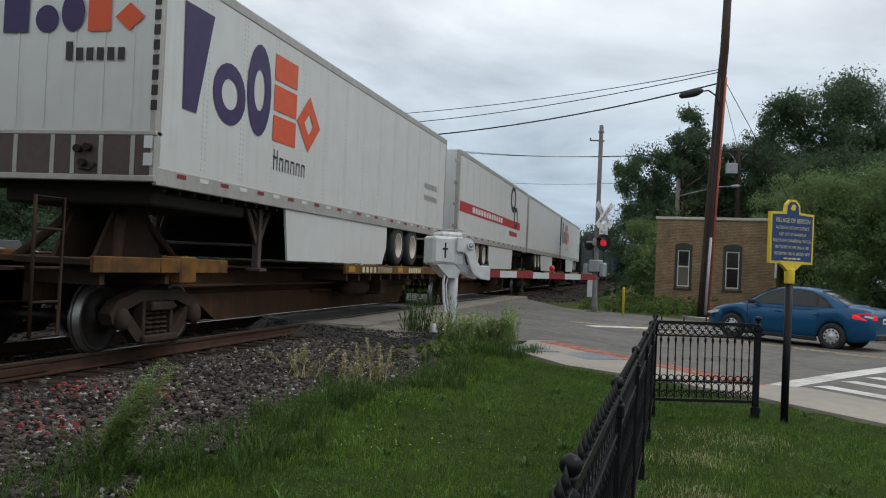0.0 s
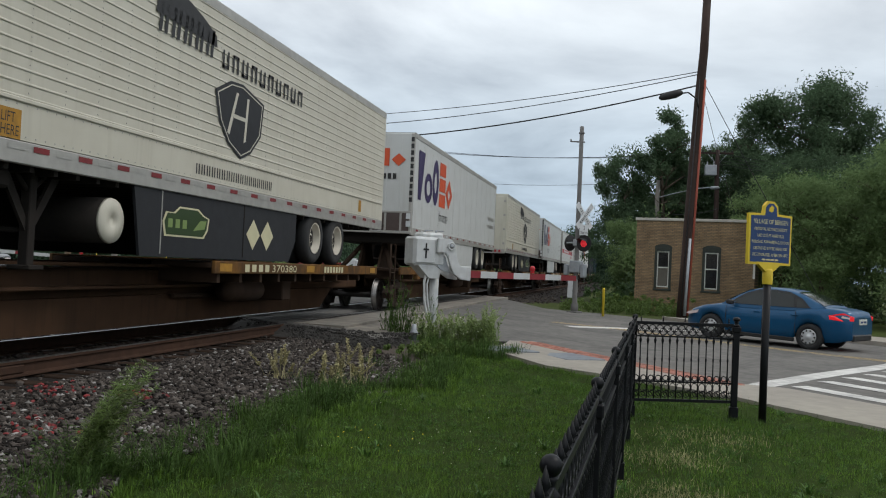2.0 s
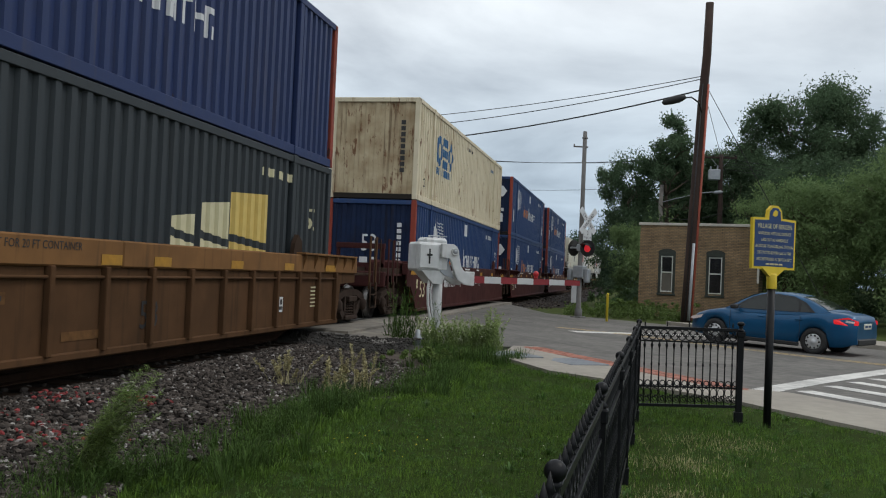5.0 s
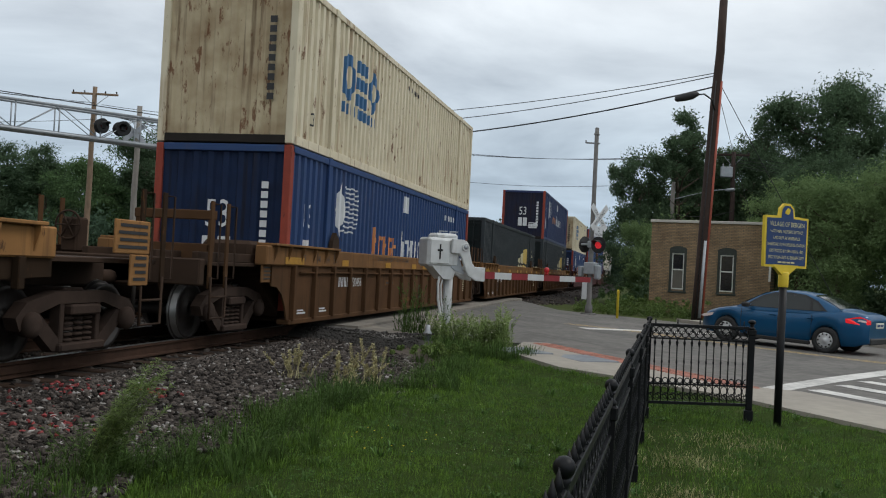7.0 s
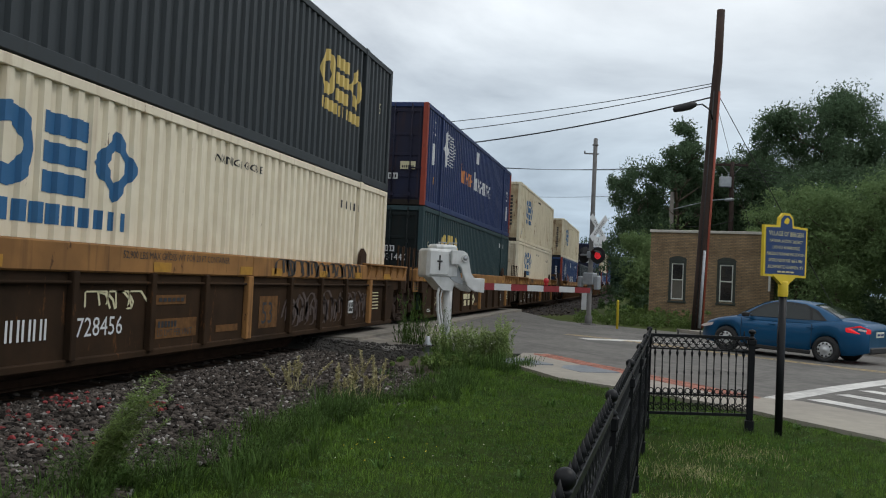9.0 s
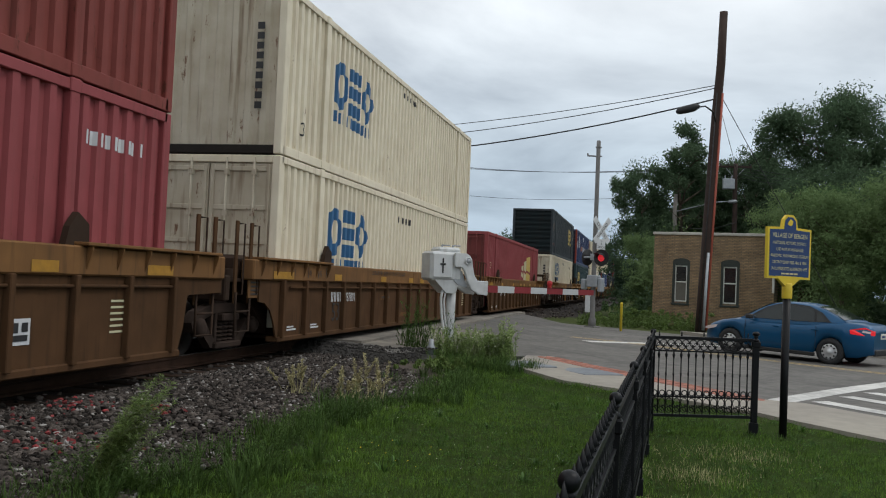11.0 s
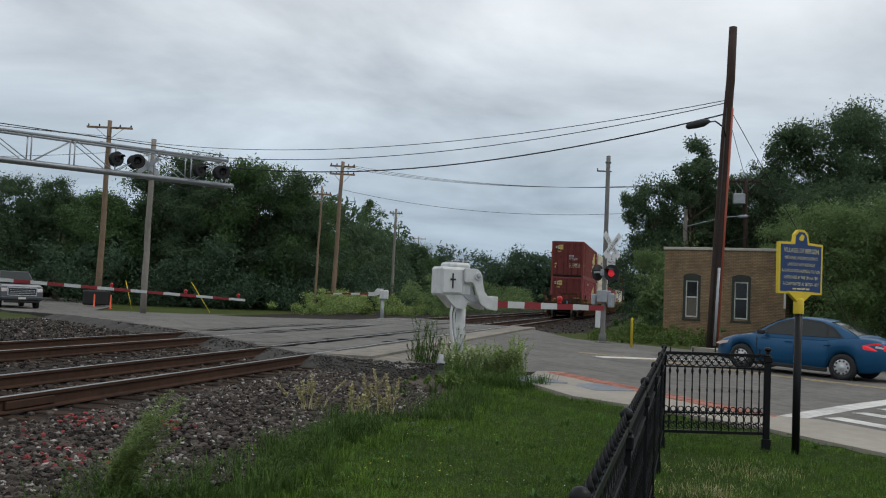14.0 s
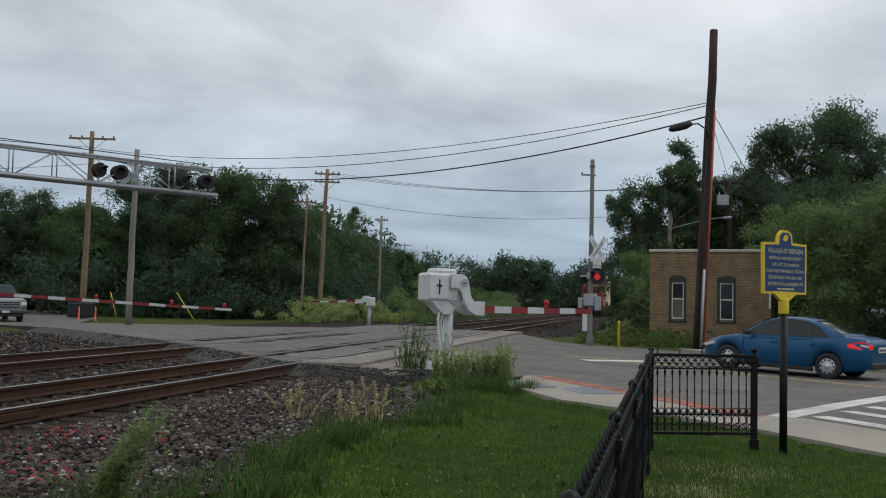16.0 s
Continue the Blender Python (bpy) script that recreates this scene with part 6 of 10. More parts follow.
    if tail or near_end < -3:
        bm = bmesh.new()
        tube(bm, (0, near_end, 0.88), (0, near_end - 0.5, 0.88), 0.1, n=8)
        box(bm, -0.16, 0.16, near_end - 0.75, near_end - 0.45, 0.72, 1.02, 0.04)
        part("coupler", bm, M_SPINE, car)
        bm = bmesh.new()
        tube(bm, (0.45, near_end - 0.1, 1.3 if tail else 0.95), (0.45, near_end - 0.15, 0.62 if tail else 0.45), 0.05 if tail else 0.03, n=6)
        part("brake_hose", bm, M_MARKBLUE if tail else M_DARKGAP, car)
    return car


well_car(250.4, "red", "A", "890361", far_bogie=18.6, far_end=20.0)
well_car(230.8, "red", "C", "890361", far_bogie=None, far_end=17.7)
well_car(210.9, "red", "B", "890361", far_bogie=None, far_end=17.8, near_bogie=-1.5, near_end=-3.2)
well_car(187.5, "ribbed", "B", "730456", far_bogie=18.4, far_end=19.6)
well_car(167.2, "ribbed", "C", "730456", far_bogie=None, far_end=18.2)
well_car(147.7, "ribbed", "A", "730456", far_bogie=None, far_end=17.4, near_bogie=-1.5, near_end=-3.2)
well_car(123.7, "tan", "A", "728456", far_bogie=18.55, far_end=20.0)
well_car(104.2, "tan", "C", "728456", far_bogie=None, far_end=17.6)
well_car(84.4, "tan", "B", "728456", far_bogie=None, far_end=17.8, near_bogie=-1.6, near_end=-3.4)
well_car(60.9, "ribbed", "B", "787801", far_bogie=18.4, far_end=19.7)
well_car(40.7, "ribbed", "C", "787801", far_bogie=None, far_end=18.2)
well_car(21.0, "ribbed", "A", "787801", far_bogie=None, far_end=17.6, near_bogie=-1.8, near_end=-3.6, tail=True)


# ---- trailers on spine cars ----
def tyre_mesh():
    bm = bmesh.new()
    lathe(bm, [(0.30, -0.13), (0.46, -0.13), (0.51, -0.08), (0.51, 0.08), (0.46, 0.13), (0.30, 0.13), (0.29, 0.0)], 24, Matrix.Rotation(radians(90), 4, "Y"))
    return mesh_of(bm, "tyre")


TYRE = tyre_mesh()
TYRE.materials.append(M_TYRE)
bm = bmesh.new()
lathe(bm, [(0.05, 0.02), (0.10, 0.02), (0.12, -0.06), (0.24, -0.06), (0.28, 0.10), (0.305, 0.12), (0.305, -0.1)], 20, Matrix.Rotation(radians(90), 4, "Y"))
RIM = mesh_of(bm, "rim")
RIM.materials.append(M_WHITERIM)


bm = bmesh.new()
box(bm, -WIDE + 0.06, WIDE - 0.06, 0, 0.07, 0, 0.098)
CROSS = mesh_of(bm, "cross_member")
CROSS.materials.append(M_DARKGAP)


def trailer(s, style, nose_near, label, length=16.1):
    """Road trailer 4.1 m high standing on a spine car; y counts from the end that faces back, z from the rail."""
    ob = aboard(thing("semi_trailer", pose(TRACKS[0], s, RAIL), label, "semi trailer", "trailers on the train"), s, RAIL)
    L, Z0, Z1 = length, 2.16, 5.0
    cream = style == "cream"
    skin = M_TCREAM if cream else M_TWHITE

    def along(y):
        return y if nose_near else L - y
    for sx in (-1, 1):
        x = sx * WIDE
        if cream:       # lying ribs
            n = 15
            v, f = [], []
            for i in range(n + 1):
                z = Z0 + 0.62 + (Z1 - Z0 - 0.76) * i / n
                for d, dz in ((0.0, -0.016), (0.010, -0.006), (0.010, 0.006), (0.0, 0.016)):
                    v += [(x + sx * d, 0.1, z + dz), (x + sx * d, L - 0.1, z + dz)]
            for i in range(len(v) // 2 - 1):
                q = (2 * i, 2 * i + 1, 2 * i + 3, 2 * i + 2)
                f.append(q if sx > 0 else q[::-1])
            piece("side_wall", quick("side_wall", v, f), ob, None, skin)
            bm = bmesh.new()
            box(bm, min(x, x - sx * 0.03), max(x, x - sx * 0.03), 0.1, L - 0.1, Z0 + 0.18, Z0 + 0.56)
            part("lower_panel", bm, skin, ob)
            bm = bmesh.new()
            box(bm, min(x - sx * 0.03, x + sx * 0.022), max(x - sx * 0.03, x + sx * 0.022), 0.1, L - 0.1, Z0 + 0.56, Z0 + 0.61, 0.01)
            part("side_moulding", bm, skin, ob)
            if sx > 0:
                bm = bmesh.new()
                for k in range(int((L - 0.6) / 0.61)):
                    for j in range(30):
                        y, z = 0.5 + k * 0.61, Z0 + 0.66 + j * 0.073
                        box(bm, x, x + 0.004, y - 0.006, y + 0.006, z, z + 0.012)
                for k in range(int((L - 0.4) / 0.16)):
                    for z in (Z0 + 0.21, Z0 + 0.53):
                        box(bm, x, x + 0.004, 0.2 + k * 0.16, 0.215 + k * 0.16, z, z + 0.015)
                tagged(part("riveting", bm, M_TRIM, ob), "upright rows of small rivets", kind="stuff")
        else:
            bm = bmesh.new()
            box(bm, min(x, x - sx * 0.03), max(x, x - sx * 0.03), 0.08, L - 0.08, Z0 + 0.15, Z1 - 0.1)
            part("side_wall", bm, skin, ob)
            if sx > 0:
                for k in range(13):
                    y = 1.2 + k * 1.17
                    bm = bmesh.new()
                    for yy in (y - 0.05, y + 0.05):
                        for j in range(34):
                            z = Z0 + 0.25 + j * 0.075
                            box(bm, x, x + 0.004, yy - 0.008, yy + 0.008, z, z + 0.016)
                    tagged(part("rivet_row", bm, M_TRIM, ob), "double row of small rivets", kind="stuff")
        for z0, z1, m in ((Z0 - 0.06, Z0 + 0.17, M_TRIM), (Z1 - 0.14, Z1, M_TRIM)):
            bm = bmesh.new()
            box(bm, min(x + sx * 0.012, x - sx * 0.06), max(x + sx * 0.012, x - sx * 0.06), 0.02, L - 0.02, z0, z1, 0.01)
            part("side_rail", bm, m, ob)
        if sx > 0:
            dash = [rect(0.5 + k * 0.62, 0.5 + k * 0.62 + 0.24, 0, 0.055) for k in range(25)]
            if cream:
                dash = [rect(0.7 + k * 0.39, 0.96 + k * 0.39, 0, 0.06) for k in range(40)]
            flat("reflective_tape", dash[::2], M_TAPERED, ob, Matrix.Translation((x + 0.014, 0, Z0 + 0.08)) @ SIDE, "red reflective dashes")
            flat("reflective_tape", dash[1::2], M_TRIM if cream else M_MARKWHITE, ob, Matrix.Translation((x + 0.014, 0, Z0 + 0.08)) @ SIDE, "white reflective dashes")
    bm = bmesh.new()
    box(bm, -WIDE, WIDE, 0.02, L - 0.02, Z1 - 0.03, Z1 + 0.01)
    part("roof", bm, M_TRIM, ob)
    bm = bmesh.new()
    box(bm, -WIDE + 0.05, WIDE - 0.05, 0.1, L - 0.1, Z0 - 0.02, Z0 + 0.08)
    part("floor", bm, M_DARKGAP, ob)
    for k in range(39):
        piece("cross_member", CROSS, ob, Matrix.Translation((0, 0.3 + k * 0.4, Z0 - 0.12)))
    for y in (0.0, L - 0.1):
        is_nose = (y == 0.0) == nose_near
        bm = bmesh.new()
        box(bm, -WIDE + 0.02, WIDE - 0.02, y, y + 0.08, Z0 + 0.1, Z1, 0.03 if is_nose else 0.01)
        part("nose_panel" if is_nose else "rear_frame", bm, skin, ob)
        for sx in (-1, 1):
            bm = bmesh.new()
            box(bm, min(sx * WIDE, sx * (WIDE - 0.12)), max(sx * WIDE, sx * (WIDE - 0.12)), y - 0.015, y + 0.115, Z0, Z1, 0.03 if is_nose else 0.01)
            part("corner_post", bm, M_TRIM if not cream else skin, ob)
    # the end that faces back
    if nose_near:
        bm = bmesh.new()
        box(bm, -WIDE, WIDE, -0.03, 0.12, Z0 - 0.02, Z0 + 0.06, 0.01)
        box(bm, -WIDE, WIDE, -0.03, 0.12, Z0 + 0.56, Z0 + 0.62, 0.01)
        part("coupler_apron", bm, M_TRIM, ob)
        for x in (-1.2, -0.75, -0.2, 0.1, 0.5, 0.95):
            bm = bmesh.new()
            box(bm, x, x + 0.06, -0.03, 0.1, Z0 + 0.062, Z0 + 0.558)
            part("apron_post", bm, M_TRIM, ob)
        bm = bmesh.new()
        for x, z in ((0.22, 0.38), (0.36, 0.40), (0.30, 0.2)):      # hose couplings
            tube(bm, (x, -0.1, Z0 + z), (x, -0.02, Z0 + z), 0.05, n=10)
        path_tube(bm, [(0.3, -0.08, Z0 + 0.2), (0.32, -0.14, Z0 + 0.12), (0.42, -0.1, Z0 + 0.1), (0.46, -0.03, Z0 + 0.2)], 0.02, 6)
        part("hose_coupling", bm, M_DARKGAP, ob)
        flat("white_label", [rect(0, 0.12, 0, 0.16), rect(0, 0.13, -0.22, -0.06)], M_MARKWHITE, ob, Matrix.Translation((WIDE - 0.16, -0.034, Z0 + 0.4)) @ END)
        bm = bmesh.new()
        box(bm, -WIDE + 0.08, WIDE - 0.08, -0.022, 0.01, Z0 + 0.05, Z0 + 0.57)
        part("connector_panel", bm, M_ROD, ob, "dark grimy connector panel")
        for k in range(6):
            bm = bmesh.new()
            box(bm, -WIDE + 0.1 + k * 0.42, -WIDE + 0.13 + k * 0.42, -0.012, 0.02, Z0 + 0.65, Z1 - 0.05)
            part("nose_rib", bm, skin, ob)
    else:
        for x0, x1 in ((-WIDE + 0.12, -0.01), (0.01, WIDE - 0.12)):
            bm = bmesh.new()
            box(bm, x0, x1, -0.03, 0.02, Z0 + 0.12, Z1 - 0.12, 0.01)
            door = part("door", bm, skin, ob)
            xr = x0 + 0.22 if x0 > 0 else x1 - 0.22
            bm = bmesh.new()
            tube(bm, (xr, -0.06, Z0 + 0.1), (xr, -0.06, Z1 - 0.1), 0.02, n=6)
            part("lock_rod", bm, M_ROD, door)
            bm = bmesh.new()
            for k in range(4):
                xx = x1 - 0.05 if x0 > 0 else x0
                box(bm, xx, xx + 0.1, -0.06, 0.0, Z0 + 0.35 + k * 0.7, Z0 + 0.45 + k * 0.7, 0.01)
            part("hinge_set", bm, M_TRIM, door)
        bm = bmesh.new()
        box(bm, -WIDE + 0.05, WIDE - 0.05, -0.05, 0.05, Z0 - 0.1, Z0 + 0.12, 0.01)
        part("rear_sill", bm, M_TRIM, ob)
        for x in (-1.1, -0.9, 0.8, 1.0):
            bm = bmesh.new()
            lathe(bm, [(0.06, -0.06), (0.06, -0.02)], 10, Matrix.Translation((x, 0, Z0 + 0.02)) @ Matrix.Rotation(radians(90), 4, "X") @ Matrix.Translation((0, 0, 0.1)))
            part("tail_lamp", bm, M_REDLAMP, ob)
        bm = bmesh.new()
        box(bm, -1.1, 1.1, -0.05, 0.05, 1.45, 1.55, 0.01)
        for x in (-0.7, 0.7):
            box(bm, x - 0.05, x + 0.05, -0.02, 0.05, 1.5, Z0)
        part("underride_guard", bm, M_DARKGAP, ob)
    # tandem
    for dy in (0, 1.35):
        y = along((11.7 if cream else 11.35) + dy)
        bm = bmesh.new()
        tube(bm, (-1.2, y, 1.70), (1.2, y, 1.70), 0.07, n=8)
        ax = part("axle", bm, M_DARKGAP, ob)
        for x in (-1.15, -0.85, 0.85, 1.15):
            piece("tyre", TYRE, ax, Matrix.Translation((x, y, 1.70)))
        for x, sgn in ((1.17, 1), (-1.17, -1)):
            piece("rim", RIM, ax, Matrix.Translation((x, y, 1.70)) @ Matrix.Diagonal((sgn, 1, 1, 1)))
    bm = bmesh.new()
    y0, y1 = sorted((along(10.6), along(13.6)))
    for x in (-0.5, 0.5):
        box(bm, x - 0.06, x + 0.06, y0, y1, 1.85, Z0 - 0.1)
    box(bm, -1.15, 1.15, y0 + 0.1, y0 + 0.16, 1.3, 2.0)
    part("slider_frame", bm, M_DARKGAP, ob)
    # landing gear
    bm = bmesh.new()
    y = along(3.5 if cream else 3.85)
    for x in (-0.95, 0.95):
        box(bm, x - 0.06, x + 0.06, y - 0.06, y + 0.06, 1.05, Z0 - 0.05, 0.01)
        box(bm, x - 0.14, x + 0.14, y - 0.13, y + 0.13, 1.02, 1.07, 0.01)
        for dy in (-0.42, 0.42):
            prism(bm, [(y - 0.05, 1.42), (y + 0.05, 1.42), (y + dy + 0.07, Z0 - 0.12), (y + dy - 0.07, Z0 - 0.12)], x - 0.02, x + 0.02, "x")
            tube(bm, (x, y, 1.85), (x, y + dy * 0.6, Z0 - 0.1), 0.03, n=6)
    tube(bm, (-0.95, y, 1.45), (0.95, y, 1.45), 0.03, n=6)
    part("landing_gear", bm, M_ROD if not cream else M_DARKGAP, ob)
    bm = bmesh.new()
    a0, a1 = sorted((along(0.3), along(3.0)))
    box(bm, -1.1, 1.1, a0, a1, Z0 - 0.3, Z0 - 0.1, 0.03)
    part("kingpin_plate", bm, M_DARKGAP, ob)
    # fairing between landing gear and wheels
    y0, y1 = sorted((along(5.05 if cream else 4.2), along(10.65 if cream else 10.3)))
    bm = bmesh.new()
    prism(bm, [(y0 + 0.2, 1.22), (y1 - 0.3, 1.22), (y1, 1.6), (y1, Z0 - 0.03), (y0, Z0 - 0.03)] if nose_near else [(y0 + 0.3, 1.22), (y1 - 0.2, 1.22), (y1, Z0 - 0.03), (y0, Z0 - 0.03), (y0, 1.6)], WIDE - 0.06, WIDE - 0.02, "x")
    skirt = part("side_skirt", bm, M_TWHITE if not cream else M_SKIRT, ob)
    bm = bmesh.new()
    box(bm, -WIDE + 0.02, -WIDE + 0.06, y0, y1, 1.22, Z0 - 0.03, 0.01)
    part("side_skirt", bm, M_SKIRT, ob)
    if cream:
        u = along(9.0) - 0.55
        for du in (0.0, 0.58):
            flat("lozenge", [[(0.27, 0), (0.54, 0.25), (0.27, 0.5), (0, 0.25)]], M_MARKPALE, skirt, Matrix.Translation((WIDE - 0.016, u + du, 1.39)) @ SIDE, "pale painted lozenge")
        badge = [(0.06, 0.0), (1.2, 0.0), (1.32, 0.12), (1.36, 0.3), (1.2, 0.33), (1.0, 0.42), (0.45, 0.42), (0.3, 0.33), (0.08, 0.33), (0.0, 0.2)]
        u = along(6.45) - 0.68
        flat("pale_badge", [badge], M_MARKPALE, skirt, Matrix.Translation((WIDE - 0.016, u, 1.5)) @ SIDE, "pale outline of a plain badge")
        flat("green_badge", [[(0.05 + 0.925 * p[0], 0.025 + 0.88 * p[1]) for p in badge]], M_BADGE, skirt, Matrix.Translation((WIDE - 0.012, u, 1.5)) @ SIDE, "dark green plain badge")
        flat("pale_sweep", [[(0.85, 0.1), (1.2, 0.14), (1.25, 0.26), (1.05, 0.25)], rect(0.14, 0.26, 0.12, 0.24), rect(0.34, 0.46, 0.12, 0.24), rect(0.54, 0.66, 0.12, 0.24)], M_BADGEPALE, skirt, Matrix.Translation((WIDE - 0.008, u, 1.5)) @ SIDE, "light green plain shapes on the badge")
        for dy in (5.75, 8.35):
            bm = bmesh.new()
            yy = along(dy)
            box(bm, WIDE - 0.02, WIDE - 0.014, yy - 0.012, yy + 0.012, 1.26, Z0 - 0.06)
            part("skirt_joint", bm, M_TRIM if dy < 6 else M_DARKGAP, skirt)
        bm = bmesh.new()
        yy = along(4.7)
        tube(bm, (0.2, yy, 1.63), (1.18, yy, 1.63), 0.28, n=24)
        tank = part("fuel_tank", bm, M_DARKGAP, ob)
        bm = bmesh.new()
        lathe(bm, [(0.28, 0.0), (0.27, 0.03), (0.08, 0.05), (0.06, 0.02), (0.0, 0.02)], 24, Matrix.Translation((1.182, yy, 1.63)) @ Matrix.Rotation(radians(90), 4, "Y"))
        part("tank_end", bm, M_TCREAM, tank, "pale dished tank end")
    X = WIDE + (0.006 if not cream else 0.008)

    def at(y, z):
        return Matrix.Translation((X, y, z)) @ SIDE
    if style == "parcel":
        def disc(cu, cv, ru, rv):
            return [(cu + ru * math.cos(2 * math.pi * i / 24), cv + rv * math.sin(2 * math.pi * i / 24)) for i in range(24)]
        q = [[(0.05, 0), (0.42, 0), (0.82, 1.42), (0, 1.42)], *ring_quads(1.38, 0.44, 0.52, 0.45, 0.5), *ring_quads(2.38, 0.70, 0.44, 0.72, 0.45)]
        flat("carrier_mark", q, M_PURPLE, ob, at(0.52, 3.17), "deep purple plain shapes of a carrier's mark")
        q = [rect(2.95, 3.90, 0, 0.42), rect(2.95, 3.90, 0.50, 0.92), rect(2.95, 3.90, 1.0, 1.42), *ring_quads(4.5, 0.5, 0.56, 0.5, 0.38, 4)]
        flat("carrier_mark", q, M_ORANGE, ob, at(0.52, 3.17), "bright orange plain shapes of a carrier's mark")
        flat("small_text", [rect(i * 0.24 + d, i * 0.24 + d + 0.03, 0, 0.22 if i else 0.34) for i in range(6) for d in (0, 0.13)] + [rect(i * 0.24, i * 0.24 + 0.13, 0.19, 0.225) for i in range(6)], M_MARKBLACK, ob, at(3.55, 2.70), "thin dark painted bars")
        flat("small_text", [rect(i * 0.17, i * 0.17 + 0.1, 0, 0.15) for i in range(9)] + [rect(i * 0.17, i * 0.17 + 0.1, -0.32, -0.18) for i in range(9)], M_TRIM, ob, at(13.6, 3.35))
        if nose_near:
            E2 = Matrix.Translation((0, -0.018, 0)) @ END
            flat("carrier_mark", [rect(-1.0, -0.62, 4.05, 4.55), disc(-0.35, 4.22, 0.17, 0.18), disc(0.03, 4.3, 0.17, 0.25)], M_PURPLE, ob, E2, "purple plain shapes")
            flat("carrier_mark", [rect(0.25, 0.58, 4.05, 4.55), [(0.64, 4.23), (0.85, 4.05), (1.06, 4.23), (0.85, 4.41)]], M_ORANGE, ob, E2, "orange plain shapes")
            flat("small_text", [rect(-0.05 + i * 0.15, 0.05 + i * 0.15, 3.68, 3.84 if i else 3.92) for i in range(6)], M_MARKBLACK, ob, E2)
            flat("code_text", [rect(WIDE - 0.1, WIDE - 0.01, 4.75 - k * 0.19, 4.88 - k * 0.19) for k in range(10)], M_MARKBLACK, ob, Matrix.Translation((0, -0.02, 0)) @ END, "upright row of black bars")
    elif cream:
        y0 = 5.3
        X = WIDE + 0.012
        band = [[(0.0, 0.05), (1.75, 0.0), (1.72, 0.16), (1.35, 0.30), (0.9, 0.42), (0.3, 0.48), (0.05, 0.34)]]
        flat("carrier_name", band, M_MARKBLACK, ob, at(y0, 4.32), "dark painted banner")
        flat("carrier_name", [[(p[0] + 0.12 * p[1], p[1]) for p in rect(0.08 + i * 0.33 + d, 0.08 + i * 0.33 + d + 0.08, 0, 0.40)] for i in range(5) for d in (0, 0.14)], M_MARKBLACK, ob, at(y0, 4.14), "slanted dark painted bars")
        flat("carrier_name", [rect(1.95 + i * 0.345 + d, 1.95 + i * 0.345 + d + 0.06, 0, 0.27) for i in range(10) for d in (0, 0.16)] + [rect(1.95 + i * 0.345, 2.17 + i * 0.345, 0.22 if i % 2 else 0.0, 0.27 if i % 2 else 0.05) for i in range(10)], M_MARKBLACK, ob, at(y0, 4.08), "thin dark painted bars")
        flat("shield", [[(0, 0.92), (0.5, 1.14), (0.95, 1.17), (1.8, 1.0), (1.72, 0.45), (1.35, 0.13), (0.98, 0.0), (0.5, 0.18), (0.16, 0.5)]], M_SKIRT, ob, at(7.05, 2.8), "dark painted shield")
        flat("shield_mark", [[(0.45, 0.35), (0.53, 0.32), (0.80, 1.0), (0.72, 1.0)], [(1.05, 0.26), (1.13, 0.3), (1.2, 0.98), (1.12, 0.98)], rect(0.66, 1.1, 0.6, 0.66)], M_TCREAM, ob, Matrix.Translation((X + 0.004, 7.05, 2.8)) @ SIDE)
        rim = [(0, 0.92), (0.5, 1.14), (0.95, 1.17), (1.8, 1.0), (1.72, 0.45), (1.35, 0.13), (0.98, 0.0), (0.5, 0.18), (0.16, 0.5)]
        inner = [[(0.95 + (p[0] - 0.95) * k, 0.6 + (p[1] - 0.6) * k) for p in rim] for k in (0.92, 0.89)]
        flat("shield_rim", [[inner[0][i], inner[0][(i + 1) % 9], inner[1][(i + 1) % 9], inner[1][i]] for i in range(9)], M_TCREAM, ob, Matrix.Translation((X + 0.004, 7.05, 2.8)) @ SIDE, "pale line round the shield")
        flat("small_text", [rect(i * 0.165 + d, i * 0.165 + d + 0.035, 0, 0.15) for i in range(17) for d in (0, 0.075)], M_MARKBLACK, ob, Matrix.Translation((WIDE + 0.001, 6.6, 2.42)) @ SIDE)
        flat("lift_sticker", [rect(0, 0.34, 0, 0.3)], M_REFLECT, ob, Matrix.Translation((WIDE + 0.001, 2.5, 2.34)) @ SIDE, "yellow lifting sticker")
        for text, z in (("LIFT", 2.5), ("HERE", 2.37)):
            lettering("sticker_text", text, 0.15, M_MARKBLACK, ob, Matrix.Translation((WIDE + 0.007, 2.53, z)) @ SIDE, squeeze=0.8)
        flat("yellow_sticker", [rect(0, 0.2, 0, 0.26)], M_REFLECT, ob, Matrix.Translation((WIDE + 0.001, 14.4, 2.42)) @ SIDE)
    elif style == "stripe":
        flat("red_stripe", [rect(0.1, 13.8, 0, 0.34)], M_MARKRED, ob, at(0.1, 3.05), "long red painted stripe")
        flat("stripe_text", [rect(2.2 + i * 0.55, 2.6 + i * 0.55, 0.07, 0.27) for i in range(12)], M_MARKWHITE, ob, Matrix.Translation((X + 0.004, 0.1, 3.05)) @ SIDE)
        flat("carrier_mark", ring_quads(1.0, 0.6, 0.75, 0.6, 0.6) + ring_quads(1.9, -0.2, 0.6, 0.5, 0.6), M_MARKBLACK, ob, at(10.6, 3.75), "black plain rings")
        flat("small_text", [rect(i * 0.25, i * 0.25 + 0.17, 0, 0.2) for i in range(9)], M_MARKRED, ob, at(10.8, 2.7))
    return ob


